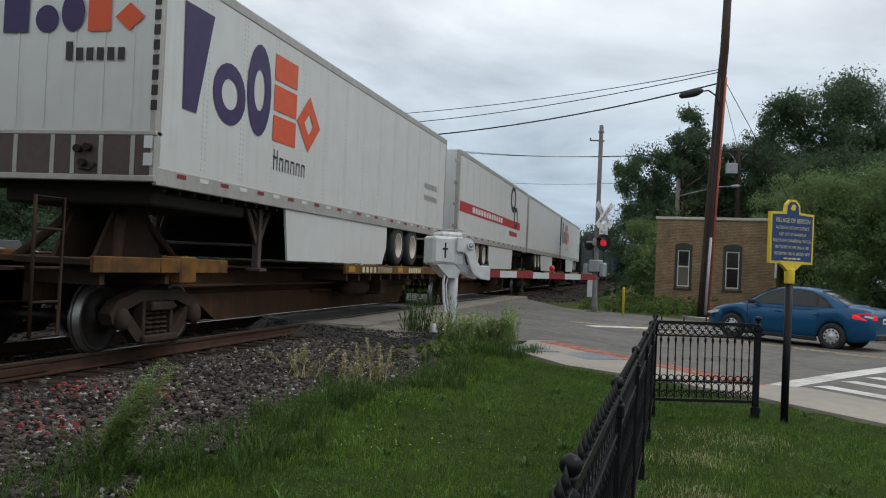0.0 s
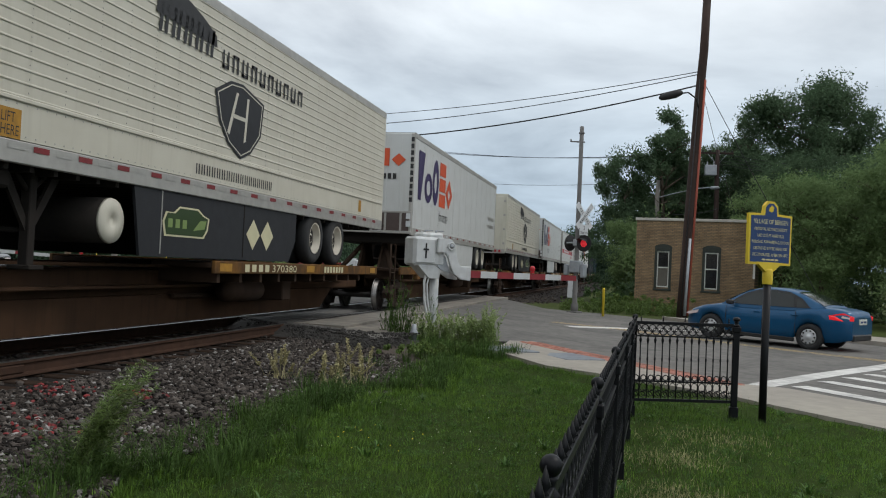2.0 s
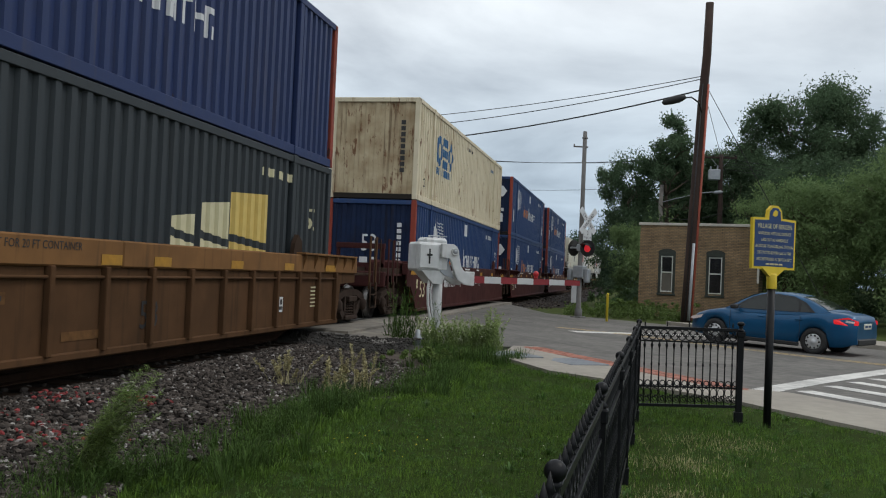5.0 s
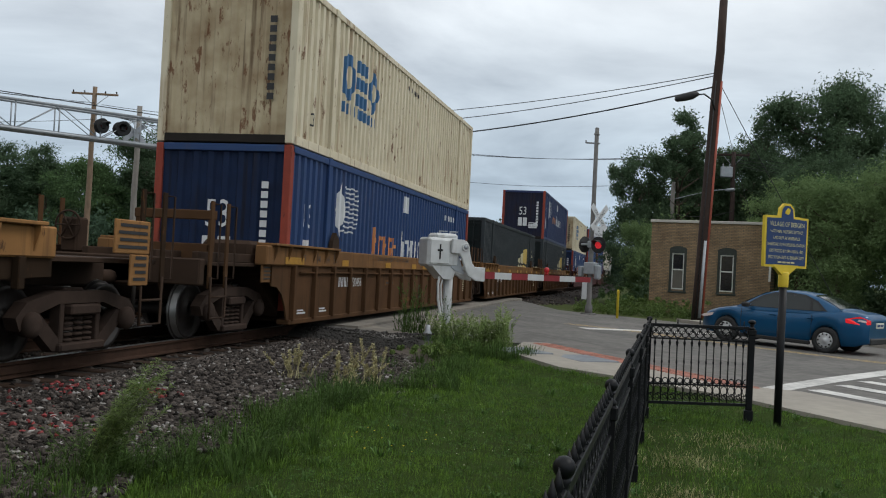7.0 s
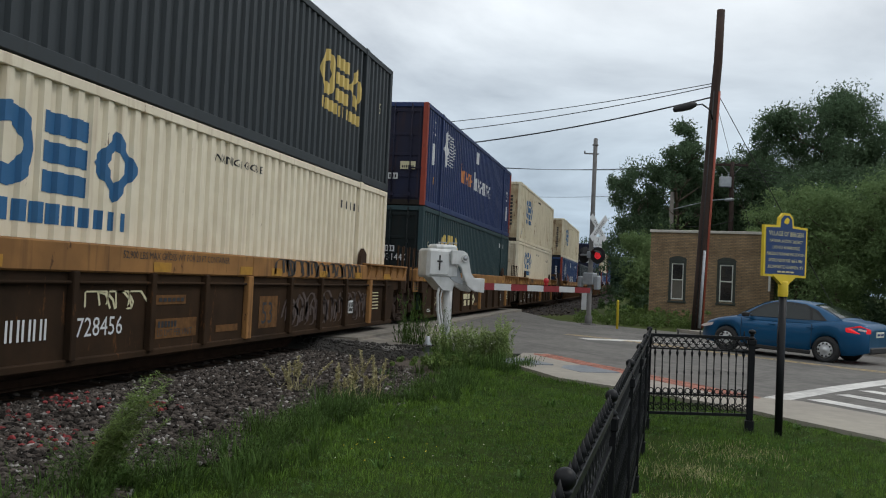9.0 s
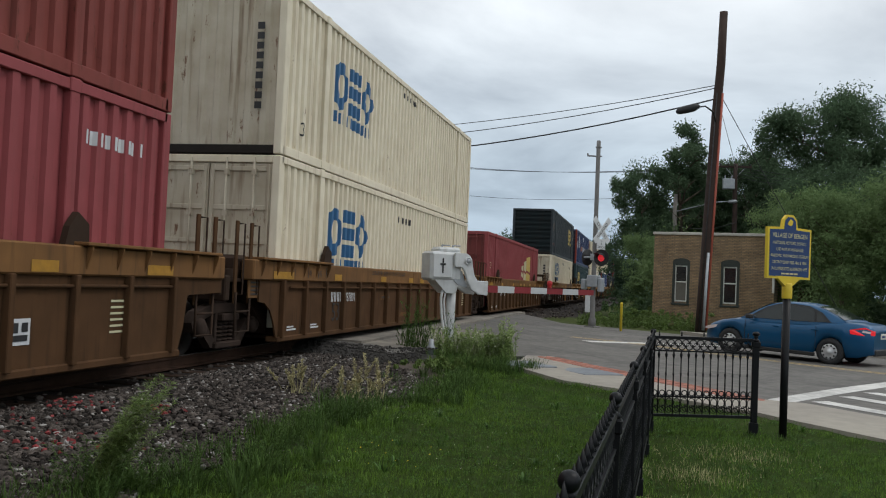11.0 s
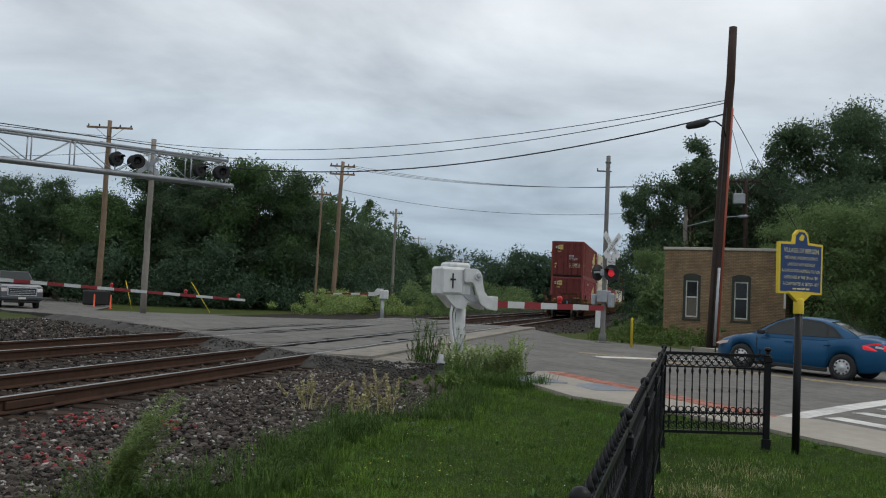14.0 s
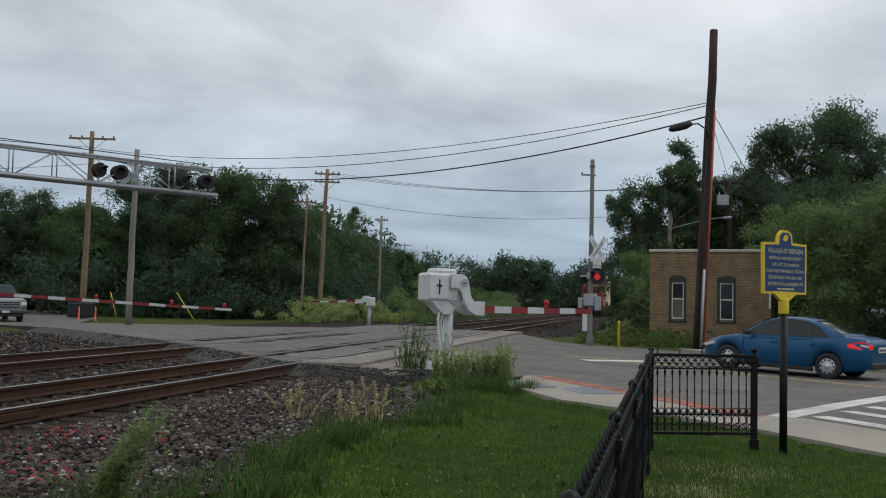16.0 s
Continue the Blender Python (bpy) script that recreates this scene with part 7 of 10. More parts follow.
def reefer(ob):
    """Refrigeration unit on the nose that faces back."""
    bm = bmesh.new()
    prism(bm, [(-1.0, 2.75), (1.0, 2.75), (1.05, 3.7), (0.85, 4.75), (-0.85, 4.75), (-1.05, 3.7)], -0.42, 0.0, "y")
    unit = part("refrigeration_unit", bm, M_TCREAM, ob, "cream refrigeration unit with a black grille")
    bm = bmesh.new()
    prism(bm, [(-1.03, 3.75), (1.03, 3.75), (0.86, 4.72), (-0.86, 4.72)], -0.47, -0.40, "y")
    for k in range(9):
        box(bm, -0.8, 0.8, -0.49, -0.46, 3.85 + k * 0.09, 3.88 + k * 0.09)
    part("grille", bm, M_HOOD, unit)
    for x0, x1 in ((-0.95, -0.02), (0.02, 0.95)):
        bm = bmesh.new()
        box(bm, x0, x1, -0.45, -0.41, 2.8, 3.68, 0.02)
        part("access_door", bm, M_TCREAM, unit)
    for x, z in ((0.1, 3.0), (0.72, 2.9), (0.72, 3.15)):
        bm = bmesh.new()
        box(bm, x, x + 0.16, -0.47, -0.44, z, z + 0.14, 0.01)
        part("panel_vent", bm, M_HOOD, unit)
    bm = bmesh.new()
    tube(bm, (-0.95, -0.2, 2.3), (0.95, -0.2, 2.3), 0.3, n=14)
    part("fuel_tank", bm, M_DARKGAP, unit)
    flat("code_text", [rect(WIDE - 0.11, WIDE - 0.01, 3.85 - k * 0.17, 3.97 - k * 0.17) for k in range(9)], M_MARKBLACK, ob, Matrix.Translation((0, -0.02, 0)) @ END)


trailer(329.4, "parcel", True, "white riveted parcel trailer with purple and orange marks, nose facing back")
trailer(347.5, "stripe", False, "white trailer with a long red stripe, on a spine car", 16.3)
trailer(364.4, "plain", False, "plain grey-white trailer on a spine car", 16.3)
trailer(381.6, "parcel", True, "white parcel trailer far along the train")
trailer(310.3, "cream", False, "cream ribbed trailer with a dark shield mark, doors facing back", 16.2)
trailer(290.7, "parcel", True, "white riveted parcel trailer with a white side skirt", 15.7)
cold = trailer(271.2, "cream", True, "cream ribbed refrigerated trailer with a black grille on its nose", 16.4)
reefer(cold)
for k, (c, lab) in enumerate(((M_CGREY, "dark grey"), (M_CGREEN, "dark green"), (M_CGREEN, "dark green"), (M_CGREY, "dark grey"), (M_CNAVY, "navy blue"))):
    container(401.5 + k * 19.7, RAIL + 0.95, c, lab + " container far ahead on the train", near_end="doors")


def spine_car(s, near_y, far_y, truck=0.0):
    """Slim spine with a yellow-edged deck for the wheels and a hitch for the nose."""
    car = aboard(thing("spine_car", pose(TRACKS[0], s, RAIL), "grimy black spine car with yellow deck edges under a trailer", "railway car", "spine cars of the train"), s, RAIL)
    bm = bmesh.new()
    box(bm, -0.36, 0.36, near_y, far_y, 0.62, 1.02, 0.03)
    prism(bm, [(2.6, 0.64), (15.4, 0.64), (14.6, 0.2), (3.5, 0.2)], -0.42, 0.42, "x")
    part("centre_sill", bm, M_SILL, car, "rusty brown deep box sill")
    bm = bmesh.new()
    for sx in (-1, 1):
        a, b = sorted((sx * 0.42, sx * 0.62))
        box(bm, a, b, 1.7, 15.5, 0.76, 0.80, 0.006)
        box(bm, a, b, 1.7, 7.4, 1.06, 1.10, 0.006)
    part("sill_flange", bm, M_SILL, car)
    for y0, y1 in ((-1.3, 0.1), (0.12, 1.95), (7.2, 15.9)):
        bm = bmesh.new()
        for x0, x1 in ((-1.32, -0.34), (0.34, 1.32)):
            box(bm, x0, x1, y0, y1, 1.08, 1.16, 0.01)
            for k in range(int((y1 - y0) / 0.8)):
                box(bm, x0, x1, y0 + 0.2 + k * 0.8, y0 + 0.3 + k * 0.8, 0.86, 1.08)
        deck = part("wheel_deck", bm, M_SPINE, car)
        for sx in (-1, 1):
            bm = bmesh.new()
            a, b = sorted((sx * 1.32, sx * 1.38))
            box(bm, a, b, y0, y1, 1.0, 1.19, 0.01)
            edge = part("deck_edge", bm, M_DECKYEL, deck, "grimy yellow deck edge beam")
            if sx > 0 and y0 > 0:
                if y0 > 5:
                    flat("number_text", [rect(1.05 + i * 0.27, 1.22 + i * 0.27, 0, 0.12) for i in range(4)], M_MARKPALE, edge, Matrix.Translation((1.384, y0, 1.03)) @ SIDE)
                    lettering("number", "370380", 0.18, M_MARKPALE, edge, Matrix.Translation((1.384, y0 + 2.15, 1.03)) @ SIDE, squeeze=2.2)
                    flat("number_text", [rect(4.85 + i * 0.18, 4.97 + i * 0.18, 0, 0.12) for i in range(7)], M_MARKPALE, edge, Matrix.Translation((1.384, y0, 1.03)) @ SIDE)
                    for y in (y0 + 0.15, y0 + 3.85, y1 - 0.6):
                        flat("reflector", [rect(0, 0.42, 0, 0.12)], M_REFLECT, edge, Matrix.Translation((1.384, y, 1.035)) @ SIDE)
    bm = bmesh.new()
    for sx in (-1, 1):
        tube(bm, (sx * 0.75, 0.1, 1.1), (sx * 0.22, 1.0, 2.02), 0.07, n=8)
        tube(bm, (sx * 0.45, 2.2, 1.1), (sx * 0.22, 1.1, 2.02), 0.06, n=8)
    box(bm, -0.5, 0.5, 0.75, 1.35, 1.98, 2.08, 0.02)
    for sx in (-0.3, 0.3):
        prism(bm, [(0.2, 1.05), (2.0, 1.05), (1.3, 2.0), (0.8, 2.0)], sx - 0.03, sx + 0.03, "x")
    part("hitch", bm, M_SPINE, car)
    for sx in (-1, 1):
        bm = bmesh.new()
        path_tube(bm, [(sx * 1.36, -2.3, 0.35), (sx * 1.36, -2.3, 1.78), (sx * 1.36, -1.85, 1.78), (sx * 1.36, -1.85, 0.35), (sx * 1.36, -2.3, 0.35)], 0.022, 6)
        for zz in (0.7, 1.05, 1.45):
            tube(bm, (sx * 1.36, -2.3, zz), (sx * 1.36, -1.85, zz), 0.018, n=6)
        part("ladder", bm, M_SPINE, car)
        bm = bmesh.new()
        box(bm, min(sx * 1.1, sx * 1.4), max(sx * 1.1, sx * 1.4), 0.58, 1.0, 0.86, 1.22, 0.02)
        part("jacking_pad", bm, M_DECKYEL, car)
    for k in range(3):      # pipes and air reservoir slung beside the spine under the deck
        bm = bmesh.new()
        tube(bm, (0.5 + 0.1 * (k % 2), 7.6 + k * 1.2, 0.62 - 0.06 * k), (0.5, 9.4 + k * 1.2, 0.60 - 0.05 * k), 0.04, n=8)
        part("brake_pipe", bm, M_SPINE, car)
    bm = bmesh.new()
    lathe(bm, [(0.0, 0.0), (0.14, 0.03), (0.19, 0.1), (0.19, 1.3), (0.14, 1.37), (0.0, 1.4)], 14, Matrix.Translation((0.85, 8.6, 0.70)) @ Matrix.Rotation(radians(-90), 4, "X"))
    part("air_reservoir", bm, M_SPINE, car)
    bm = bmesh.new()
    box(bm, 0.5, 1.1, 10.6, 11.0, 0.5, 0.9, 0.02)
    part("valve_box", bm, M_SPINE, car)
    bogie(car, truck)
    return car


for s, far, truck in ((271.2, 18.3, 0.1), (290.7, 18.4, -0.3), (310.3, 18.0, 0.0), (329.4, 17.0, 0.6), (347.5, 15.8, 0.2), (364.4, 16.1, 0.0), (381.6, 18.0, 0.0)):
    spine_car(s, -2.0, far, truck)
for k in range(5):
    spine_car(401.5 + k * 19.7, -2.0, 30 if k == 0 else 18)

# ---- iron fence ----
def ring_mesh(r, w=0.008, n=14):
    bm = bmesh.new()
    sweep(bm, [(r * math.cos(2 * math.pi * i / n), 0, r * math.sin(2 * math.pi * i / n)) for i in range(n)], w, 4, True)
    return mesh_of(bm, "ring")


def shared(material, *builders):
    out = []
    for m in builders:
        m.materials.append(material)
        out.append(m)
    return out


bm = bmesh.new()
lathe(bm, [(0.007, 0.20), (0.007, 0.42), (0.016, 0.435), (0.020, 0.455), (0.012, 0.475), (0.009, 0.50), (0.0075, 0.66), (0.012, 0.675), (0.012, 0.69), (0.0075, 0.705), (0.007, 0.86), (0.013, 0.885), (0.018, 0.905), (0.009, 0.93), (0.007, 0.96)], 6)
PICKET = mesh_of(bm, "picket")
bm = bmesh.new()
lathe(bm, [(0.008, 1.12), (0.013, 1.128), (0.007, 1.135), (0.016, 1.148), (0.010, 1.165), (0.001, 1.195)], 6)
SPEAR = mesh_of(bm, "spear_point")
bm = bmesh.new()
lathe(bm, [(0.006, 1.125), (0.012, 1.135), (0.006, 1.145), (0.010, 1.16), (0.001, 1.185)], 6)
BUD = mesh_of(bm, "bud_finial")
bm = bmesh.new()
box(bm, -0.034, 0.034, -0.034, 0.034, -0.1, 0.14, 0.006)
box(bm, -0.025, 0.025, -0.025, 0.025, 0.14, 0.95, 0.005)
box(bm, -0.034, 0.034, -0.034, 0.034, 1.02, 1.085, 0.008)
box(bm, -0.025, 0.025, -0.025, 0.025, 0.94, 1.03)
lathe(bm, [(0.024, 1.085), (0.028, 1.10), (0.016, 1.112), (0.013, 1.128), (0.020, 1.138), (0.010, 1.150)], 12)
POST = mesh_of(bm, "post")
bm = bmesh.new()
bmesh.ops.create_uvsphere(bm, u_segments=18, v_segments=12, radius=0.029, matrix=Matrix.Translation((0, 0, 1.172)))
for f in bm.faces:
    f.smooth = True
BALL = mesh_of(bm, "ball_finial")
RING_S, RING_L, RING_M = ring_mesh(0.040, 0.0065), ring_mesh(0.070, 0.008), ring_mesh(0.030, 0.006)
bm = bmesh.new()
sweep(bm, [(0.012 + 0.038 * math.cos(a), 0, 0.038 * math.sin(a) * (1 - 0.04 * i)) for i, a in enumerate([0.5 + 0.55 * k for k in range(11)])], [0.0075 - 0.0003 * k for k in range(11)], 5)
SCROLL = mesh_of(bm, "scroll")
shared(M_BLACK, PICKET, SPEAR, POST, BALL, RING_S, RING_L, RING_M, SCROLL, BUD)


def fence(name, posts, gap, label, buds=False):
    ob = tagged(new(name), label, "fence")
    for i, (x, y, z) in enumerate(posts):
        wide = 1.5 if buds and i else 1.0
        p = piece("post", POST, ob, Matrix.Translation((x, y, z)) @ Matrix.Diagonal((wide, wide, 1, 1)))
        piece("ball_finial", BALL, p)
    for (x0, y0, z0), (x1, y1, z1) in zip(posts, posts[1:]):
        a, b = Vector((x0, y0, z0)), Vector((x1, y1, z1))
        l = (b - a).length
        slope = (z1 - z0) / l
        m = Matrix.Translation(a) @ Matrix.Rotation(math.atan2(y1 - y0, x1 - x0), 4, "Z") @ Matrix(((1, 0, 0, 0), (0, 1, 0, 0), (slope, 0, 1, 0), (0, 0, 0, 1)))
        for zz, h in ((1.09, 0.035), (0.945, 0.018), (0.415, 0.020), (0.19, 0.034)):
            bm = bmesh.new()
            box(bm, 0.03, l - 0.03, -0.013, 0.013, zz, zz + h, 0.003)
            part("rail", bm, M_BLACK, ob, matrix=m)
        n = round(l / gap)
        for k in range(1, n):
            at = m @ Matrix.Translation((l * k / n, 0, 0))
            piece("picket", PICKET, ob, at)
            if not buds:
                piece("spear_point", SPEAR, ob, at)
            elif k % 3 == 1:
                piece("bud_finial", BUD, ob, at)
        for k in range(n):
            d = l * (k + 0.5) / n
            piece("ring", RING_S, ob, m @ Matrix.Translation((d, 0, 1.045)))
            if k:
                piece("ring", RING_S, ob, m @ Matrix.Translation((l * k / n, 0.006, 1.005)))
            piece("ring", RING_L, ob, m @ Matrix.Translation((d, 0, 0.355)) @ Matrix.Diagonal((gap * 0.42 / 0.07, 1, 0.75, 1)))
            piece("scroll", SCROLL, ob, m @ Matrix.Translation((d - gap * 0.22, 0, 0.275)) @ Matrix.Rotation(radians(40), 4, "Y"))
            piece("scroll", SCROLL, ob, m @ Matrix.Translation((d + gap * 0.22, 0, 0.275)) @ Matrix.Rotation(radians(40), 4, "Y") @ Matrix.Diagonal((-1, 1, 1, 1)))
            piece("ring", RING_M, ob, m @ Matrix.Translation((d, 0, 0.465)))
    return ob


FENCE_Y = (0.52, 2.27, 4.03, 5.80, 7.50, 9.20, 10.85)
fence("iron_fence", [(-0.241 + 0.0293 * y, y, land(-0.1, y)) for y in FENCE_Y], 0.115, "black cast-iron picket fence with ball finials on the lawn")
fence("iron_fence", [(0.067, 10.85, land(0.07, 10.85)), (1.25, 11.2, land(1.25, 11.2) + 0.02)], 0.088, "short black cast-iron fence panel with scrollwork", True)

# ---- historic marker ----
marker = thing("historic_marker", pose(1.57, 11.16, land(1.57, 11.16) - 0.02, 0, 0, 41), "blue and yellow cast historic marker on a black post", "sign")
bm = bmesh.new()
tube(bm, (0, 0, -0.2), (0, 0, 1.72), 0.044, n=14)
part("post", bm, M_BLACK, marker)
bm = bmesh.new()
lathe(bm, [(0.056, 1.64), (0.058, 1.65), (0.058, 1.80), (0.05, 1.82)], 16)
prism(bm, [(-0.05, 1.78), (0.05, 1.78), (0.22, 1.90), (-0.22, 1.90)], -0.025, 0.025, "y")
part("socket", bm, M_SIGNYEL, marker, "yellow cast socket")
OUT = [(-0.355, 1.87), (0.355, 1.87), (0.36, 2.46), (0.125, 2.47), (0.11, 2.56), (0.05, 2.615), (-0.05, 2.615), (-0.11, 2.56), (-0.125, 2.47), (-0.36, 2.46)]
IN = [(-0.327, 1.897), (0.327, 1.897), (0.332, 2.434), (0.10, 2.443), (0.087, 2.545), (0.04, 2.588), (-0.04, 2.588), (-0.087, 2.545), (-0.10, 2.443), (-0.332, 2.434)]
bm = bmesh.new()
prism(bm, OUT, -0.02, 0.02, "y")
plaque = part("plaque", bm, M_SIGNYEL, marker, "yellow-edged cast plaque")
bm = bmesh.new()
prism(bm, IN, -0.024, 0.024, "y")
part("field", bm, M_SIGNBLUE, plaque, "dark blue field")
bm = bmesh.new()
prism(bm, [(-0.05, 2.50), (0.0, 2.485), (0.03, 2.50), (0.04, 2.545), (0.0, 2.565), (-0.03, 2.54)], -0.028, -0.02, "y")
part("emblem", bm, M_SIGNYEL, plaque, "small yellow map emblem")
for body, z, size in (("VILLAGE OF BERGEN", 2.345, 0.078), ("NATIONAL HISTORIC DISTRICT", 2.268, 0.052), ("LAID OUT AS WARDVILLE", 2.193, 0.052),
                      ("RAILROAD FORWARDING STATION", 2.118, 0.052), ("DESTROYED BY FIRE 1866 & 1880", 2.043, 0.052), ("INCORPORATED AS BERGEN 1877", 1.968, 0.052)):
    t = lettering("line_of_text", body, size, M_SIGNTEXT, plaque, Matrix.Translation((0, -0.026, z)) @ END, "CENTER", 0.80 if size > 0.06 else 0.74)
flat("small_text", [rect(-0.14 + i * 0.072, -0.14 + i * 0.072 + 0.06, 0, 0.018) for i in range(4)], M_SIGNTEXT, plaque, Matrix.Translation((0, -0.026, 1.92)) @ END)


# ---- crossing gate beside the lawn ----
def band_arm(parent, x0, x1, z0, z1, h0, h1, pitch=0.406, first_red=True):
    """A tapering arm in red and white bands along local x."""
    n = max(1, round((x1 - x0) / pitch))
    for i in range(n):
        a, b = i / n, (i + 1) / n
        bm = bmesh.new()
        xa, xb = x0 + (x1 - x0) * a, x0 + (x1 - x0) * b
        za, zb, ha, hb = z0 + (z1 - z0) * a, z0 + (z1 - z0) * b, h0 + (h1 - h0) * a, h0 + (h1 - h0) * b
        prism(bm, [(xa, za - ha / 2), (xb, zb - hb / 2), (xb, zb + hb / 2), (xa, za + ha / 2)], -0.03, 0.03, "y")
        red = (i % 2 == 0) == first_red
        part("band", bm, M_ARMRED if red else M_ARMWHITE, parent, "dark red reflective band" if red else "")


def arm_lamp(parent, x, z):
    bm = bmesh.new()
    lathe(bm, [(0.045, 0), (0.05, 0.02), (0.03, 0.04), (0.06, 0.06), (0.062, 0.12), (0.04, 0.16), (0.01, 0.17)], 10, Matrix.Translation((x, 0, z)))
    return part("arm_lamp", bm, M_REDLAMP, parent, "red lamp on the arm")


GATE_Z = 0.16
gate = thing("crossing_gate", pose(-4.23, 19.03, GATE_Z, 0, 0, 36.9), "grey-white crossing gate mechanism with a lowered red and white arm", "crossing gate")
bm = bmesh.new()
tube(bm, (0.1, 0, -0.2), (0.1, 0, 1.35), 0.105, n=18)
box(bm, -0.12, 0.32, -0.22, 0.22, -0.1, 0.05, 0.02)
part("post", bm, M_GATEWHITE, gate)
bm = bmesh.new()
box(bm, -0.52, 0.22, -0.27, 0.27, 1.50, 2.12, 0.05)
prism(bm, [(-0.40, 1.52), (0.18, 1.52), (0.1, 1.24), (-0.12, 1.24)], -0.24, 0.24, "y")
box(bm, -0.34, 0.20, -0.22, 0.22, 2.08, 2.22, 0.05)
housing = part("housing", bm, M_GATEWHITE, gate, "weathered grey-white cast housing")
bm = bmesh.new()
box(bm, -0.48, -0.02, -0.30, -0.265, 1.56, 2.08, 0.02)
part("cover_plate", bm, M_GATEWHITE, housing)
bm = bmesh.new()
box(bm, -0.265, -0.235, -0.315, -0.295, 1.66, 1.98, 0.004)
box(bm, -0.31, -0.19, -0.32, -0.298, 1.83, 1.87, 0.004)
part("latch", bm, M_HOOD, housing, "black cover latch")
bm = bmesh.new()
for x in (-0.2, 0.05):
    tube(bm, (x, -0.1, 2.2), (x, -0.1, 2.27), 0.02, n=6)
    tube(bm, (x, -0.1, 2.26), (x + 0.18, -0.1, 2.26), 0.015, n=6)
part("lifting_eye", bm, M_GALV, housing)
BRACKET = [(0.0, 2.10), (0.27, 2.10), (0.36, 2.05), (0.41, 1.94), (0.43, 1.80), (0.48, 1.62), (0.57, 1.51), (0.80, 1.47), (0.80, 1.22), (0.58, 1.24), (0.40, 1.34), (0.31, 1.52), (0.24, 1.72), (0.17, 1.80), (0.0, 1.80)]
for y0, y1 in ((-0.37, -0.28), (0.28, 0.37)):
    bm = bmesh.new()
    prism(bm, BRACKET, y0, y1, "y")
    bmesh.ops.bevel(bm, geom=bm.edges[:], offset=0.012, segments=2, affect="EDGES")
    part("arm_bracket", bm, M_GATEWHITE, gate, "curved cast arm bracket")
bm = bmesh.new()
lathe(bm, [(0.085, 0), (0.085, 0.035), (0.062, 0.04), (0.058, 0.012), (0.004, 0.012)], 18, Matrix.Translation((0.30, -0.372, 1.94)) @ Matrix.Rotation(radians(90), 4, "X"))
part("pivot_cap", bm, M_GATEWHITE, gate)
bm = bmesh.new()
lathe(bm, [(0.05, 0), (0.05, 0.02), (0.004, 0.024)], 12, Matrix.Translation((0.30, -0.39, 1.94)) @ Matrix.Rotation(radians(90), 4, "X"))
part("pivot_bolt", bm, M_GALV, gate)
bm = bmesh.new()
prism(bm, [(0.02, 1.78), (0.22, 1.72), (0.30, 1.5), (0.36, 1.36), (0.16, 1.42), (0.04, 1.5)], -0.262, -0.24, "y")
part("quadrant_plate", bm, M_GALV, gate, "grey curved plate behind the bracket")
bm = bmesh.new()
box(bm, 0.55, 0.84, -0.3, 0.3, 1.44, 1.53, 0.015)
part("arm_clamp", bm, M_GATEWHITE, gate)
arm = new("arm")
arm.parent = gate
band_arm(arm, 0.80, 3.72, 1.36, 1.37, 0.155, 0.12, 0.42)
arm_lamp(gate, 2.55, 1.44)
bm = bmesh.new()
path_tube(bm, [(-0.18, -0.18, 1.3), (-0.22, -0.2, 1.15), (-0.2, -0.2, 0.8), (-0.13, -0.2, 0.45), (-0.02, -0.2, 0.2), (0.0, -0.2, -0.1)], 0.03)
path_tube(bm, [(-0.1, -0.18, 1.3), (-0.15, -0.2, 1.1), (-0.13, -0.2, 0.8), (-0.06, -0.2, 0.45), (0.04, -0.2, 0.1)], 0.02)
part("cable_hose", bm, M_GATEWHITE, gate, "pale flexible cable hose")


bm = bmesh.new()
lathe(bm, [(0.075, -0.15), (0.075, 0.30), (0.105, 0.32), (0.105, 0.36), (0.06, 0.44), (0.055, 0.56), (0.02, 0.58)], 14)
box(bm, -0.11, 0.11, -0.11, 0.11, -0.1, 0.06, 0.015)
tagged(part("cable_pedestal", bm, M_GALV, None, matrix=pose(-3.95, 16.6, 0.14) @ Matrix.Diagonal((0.8, 0.8, 0.72, 1))), "small weathered white cable pedestal among the weeds", "pedestal")


# ---- signal mast with crossbuck on the far kerb ----
def flasher(parent, m, lens, label):
    bm = bmesh.new()
    lathe(bm, [(0.31, 0.0), (0.31, 0.02), (0.12, 0.03), (0.10, 0.18)], 24, m @ Matrix.Rotation(radians(90), 4, "X") @ Matrix.Diagonal((1, 1, -1, 1)))
    ob = part("signal_head", bm, M_HOOD, parent, label)
    bm = bmesh.new()
    lathe(bm, [(0.0005, 0.03), (0.10, 0.025), (0.14, 0.0)], 18, m @ Matrix.Rotation(radians(90), 4, "X"))
    part("lens", bm, lens, ob)
    bm = bmesh.new()
    n = 14
    for i in range(n):
        a, b = math.pi * (i / n) , math.pi * ((i + 1) / n)
        q = [bm.verts.new(m @ Vector((r * math.cos(t), y, r * math.sin(t)))) for t, y, r in ((a, 0, 0.18), (b, 0, 0.18), (b, -0.34 if 0.15 < b / math.pi < 0.85 else -0.12, 0.17), (a, -0.34 if 0.15 < a / math.pi < 0.85 else -0.12, 0.17))]
        bm.faces.new(q)
    part("visor", bm, M_HOOD, ob)
    return ob


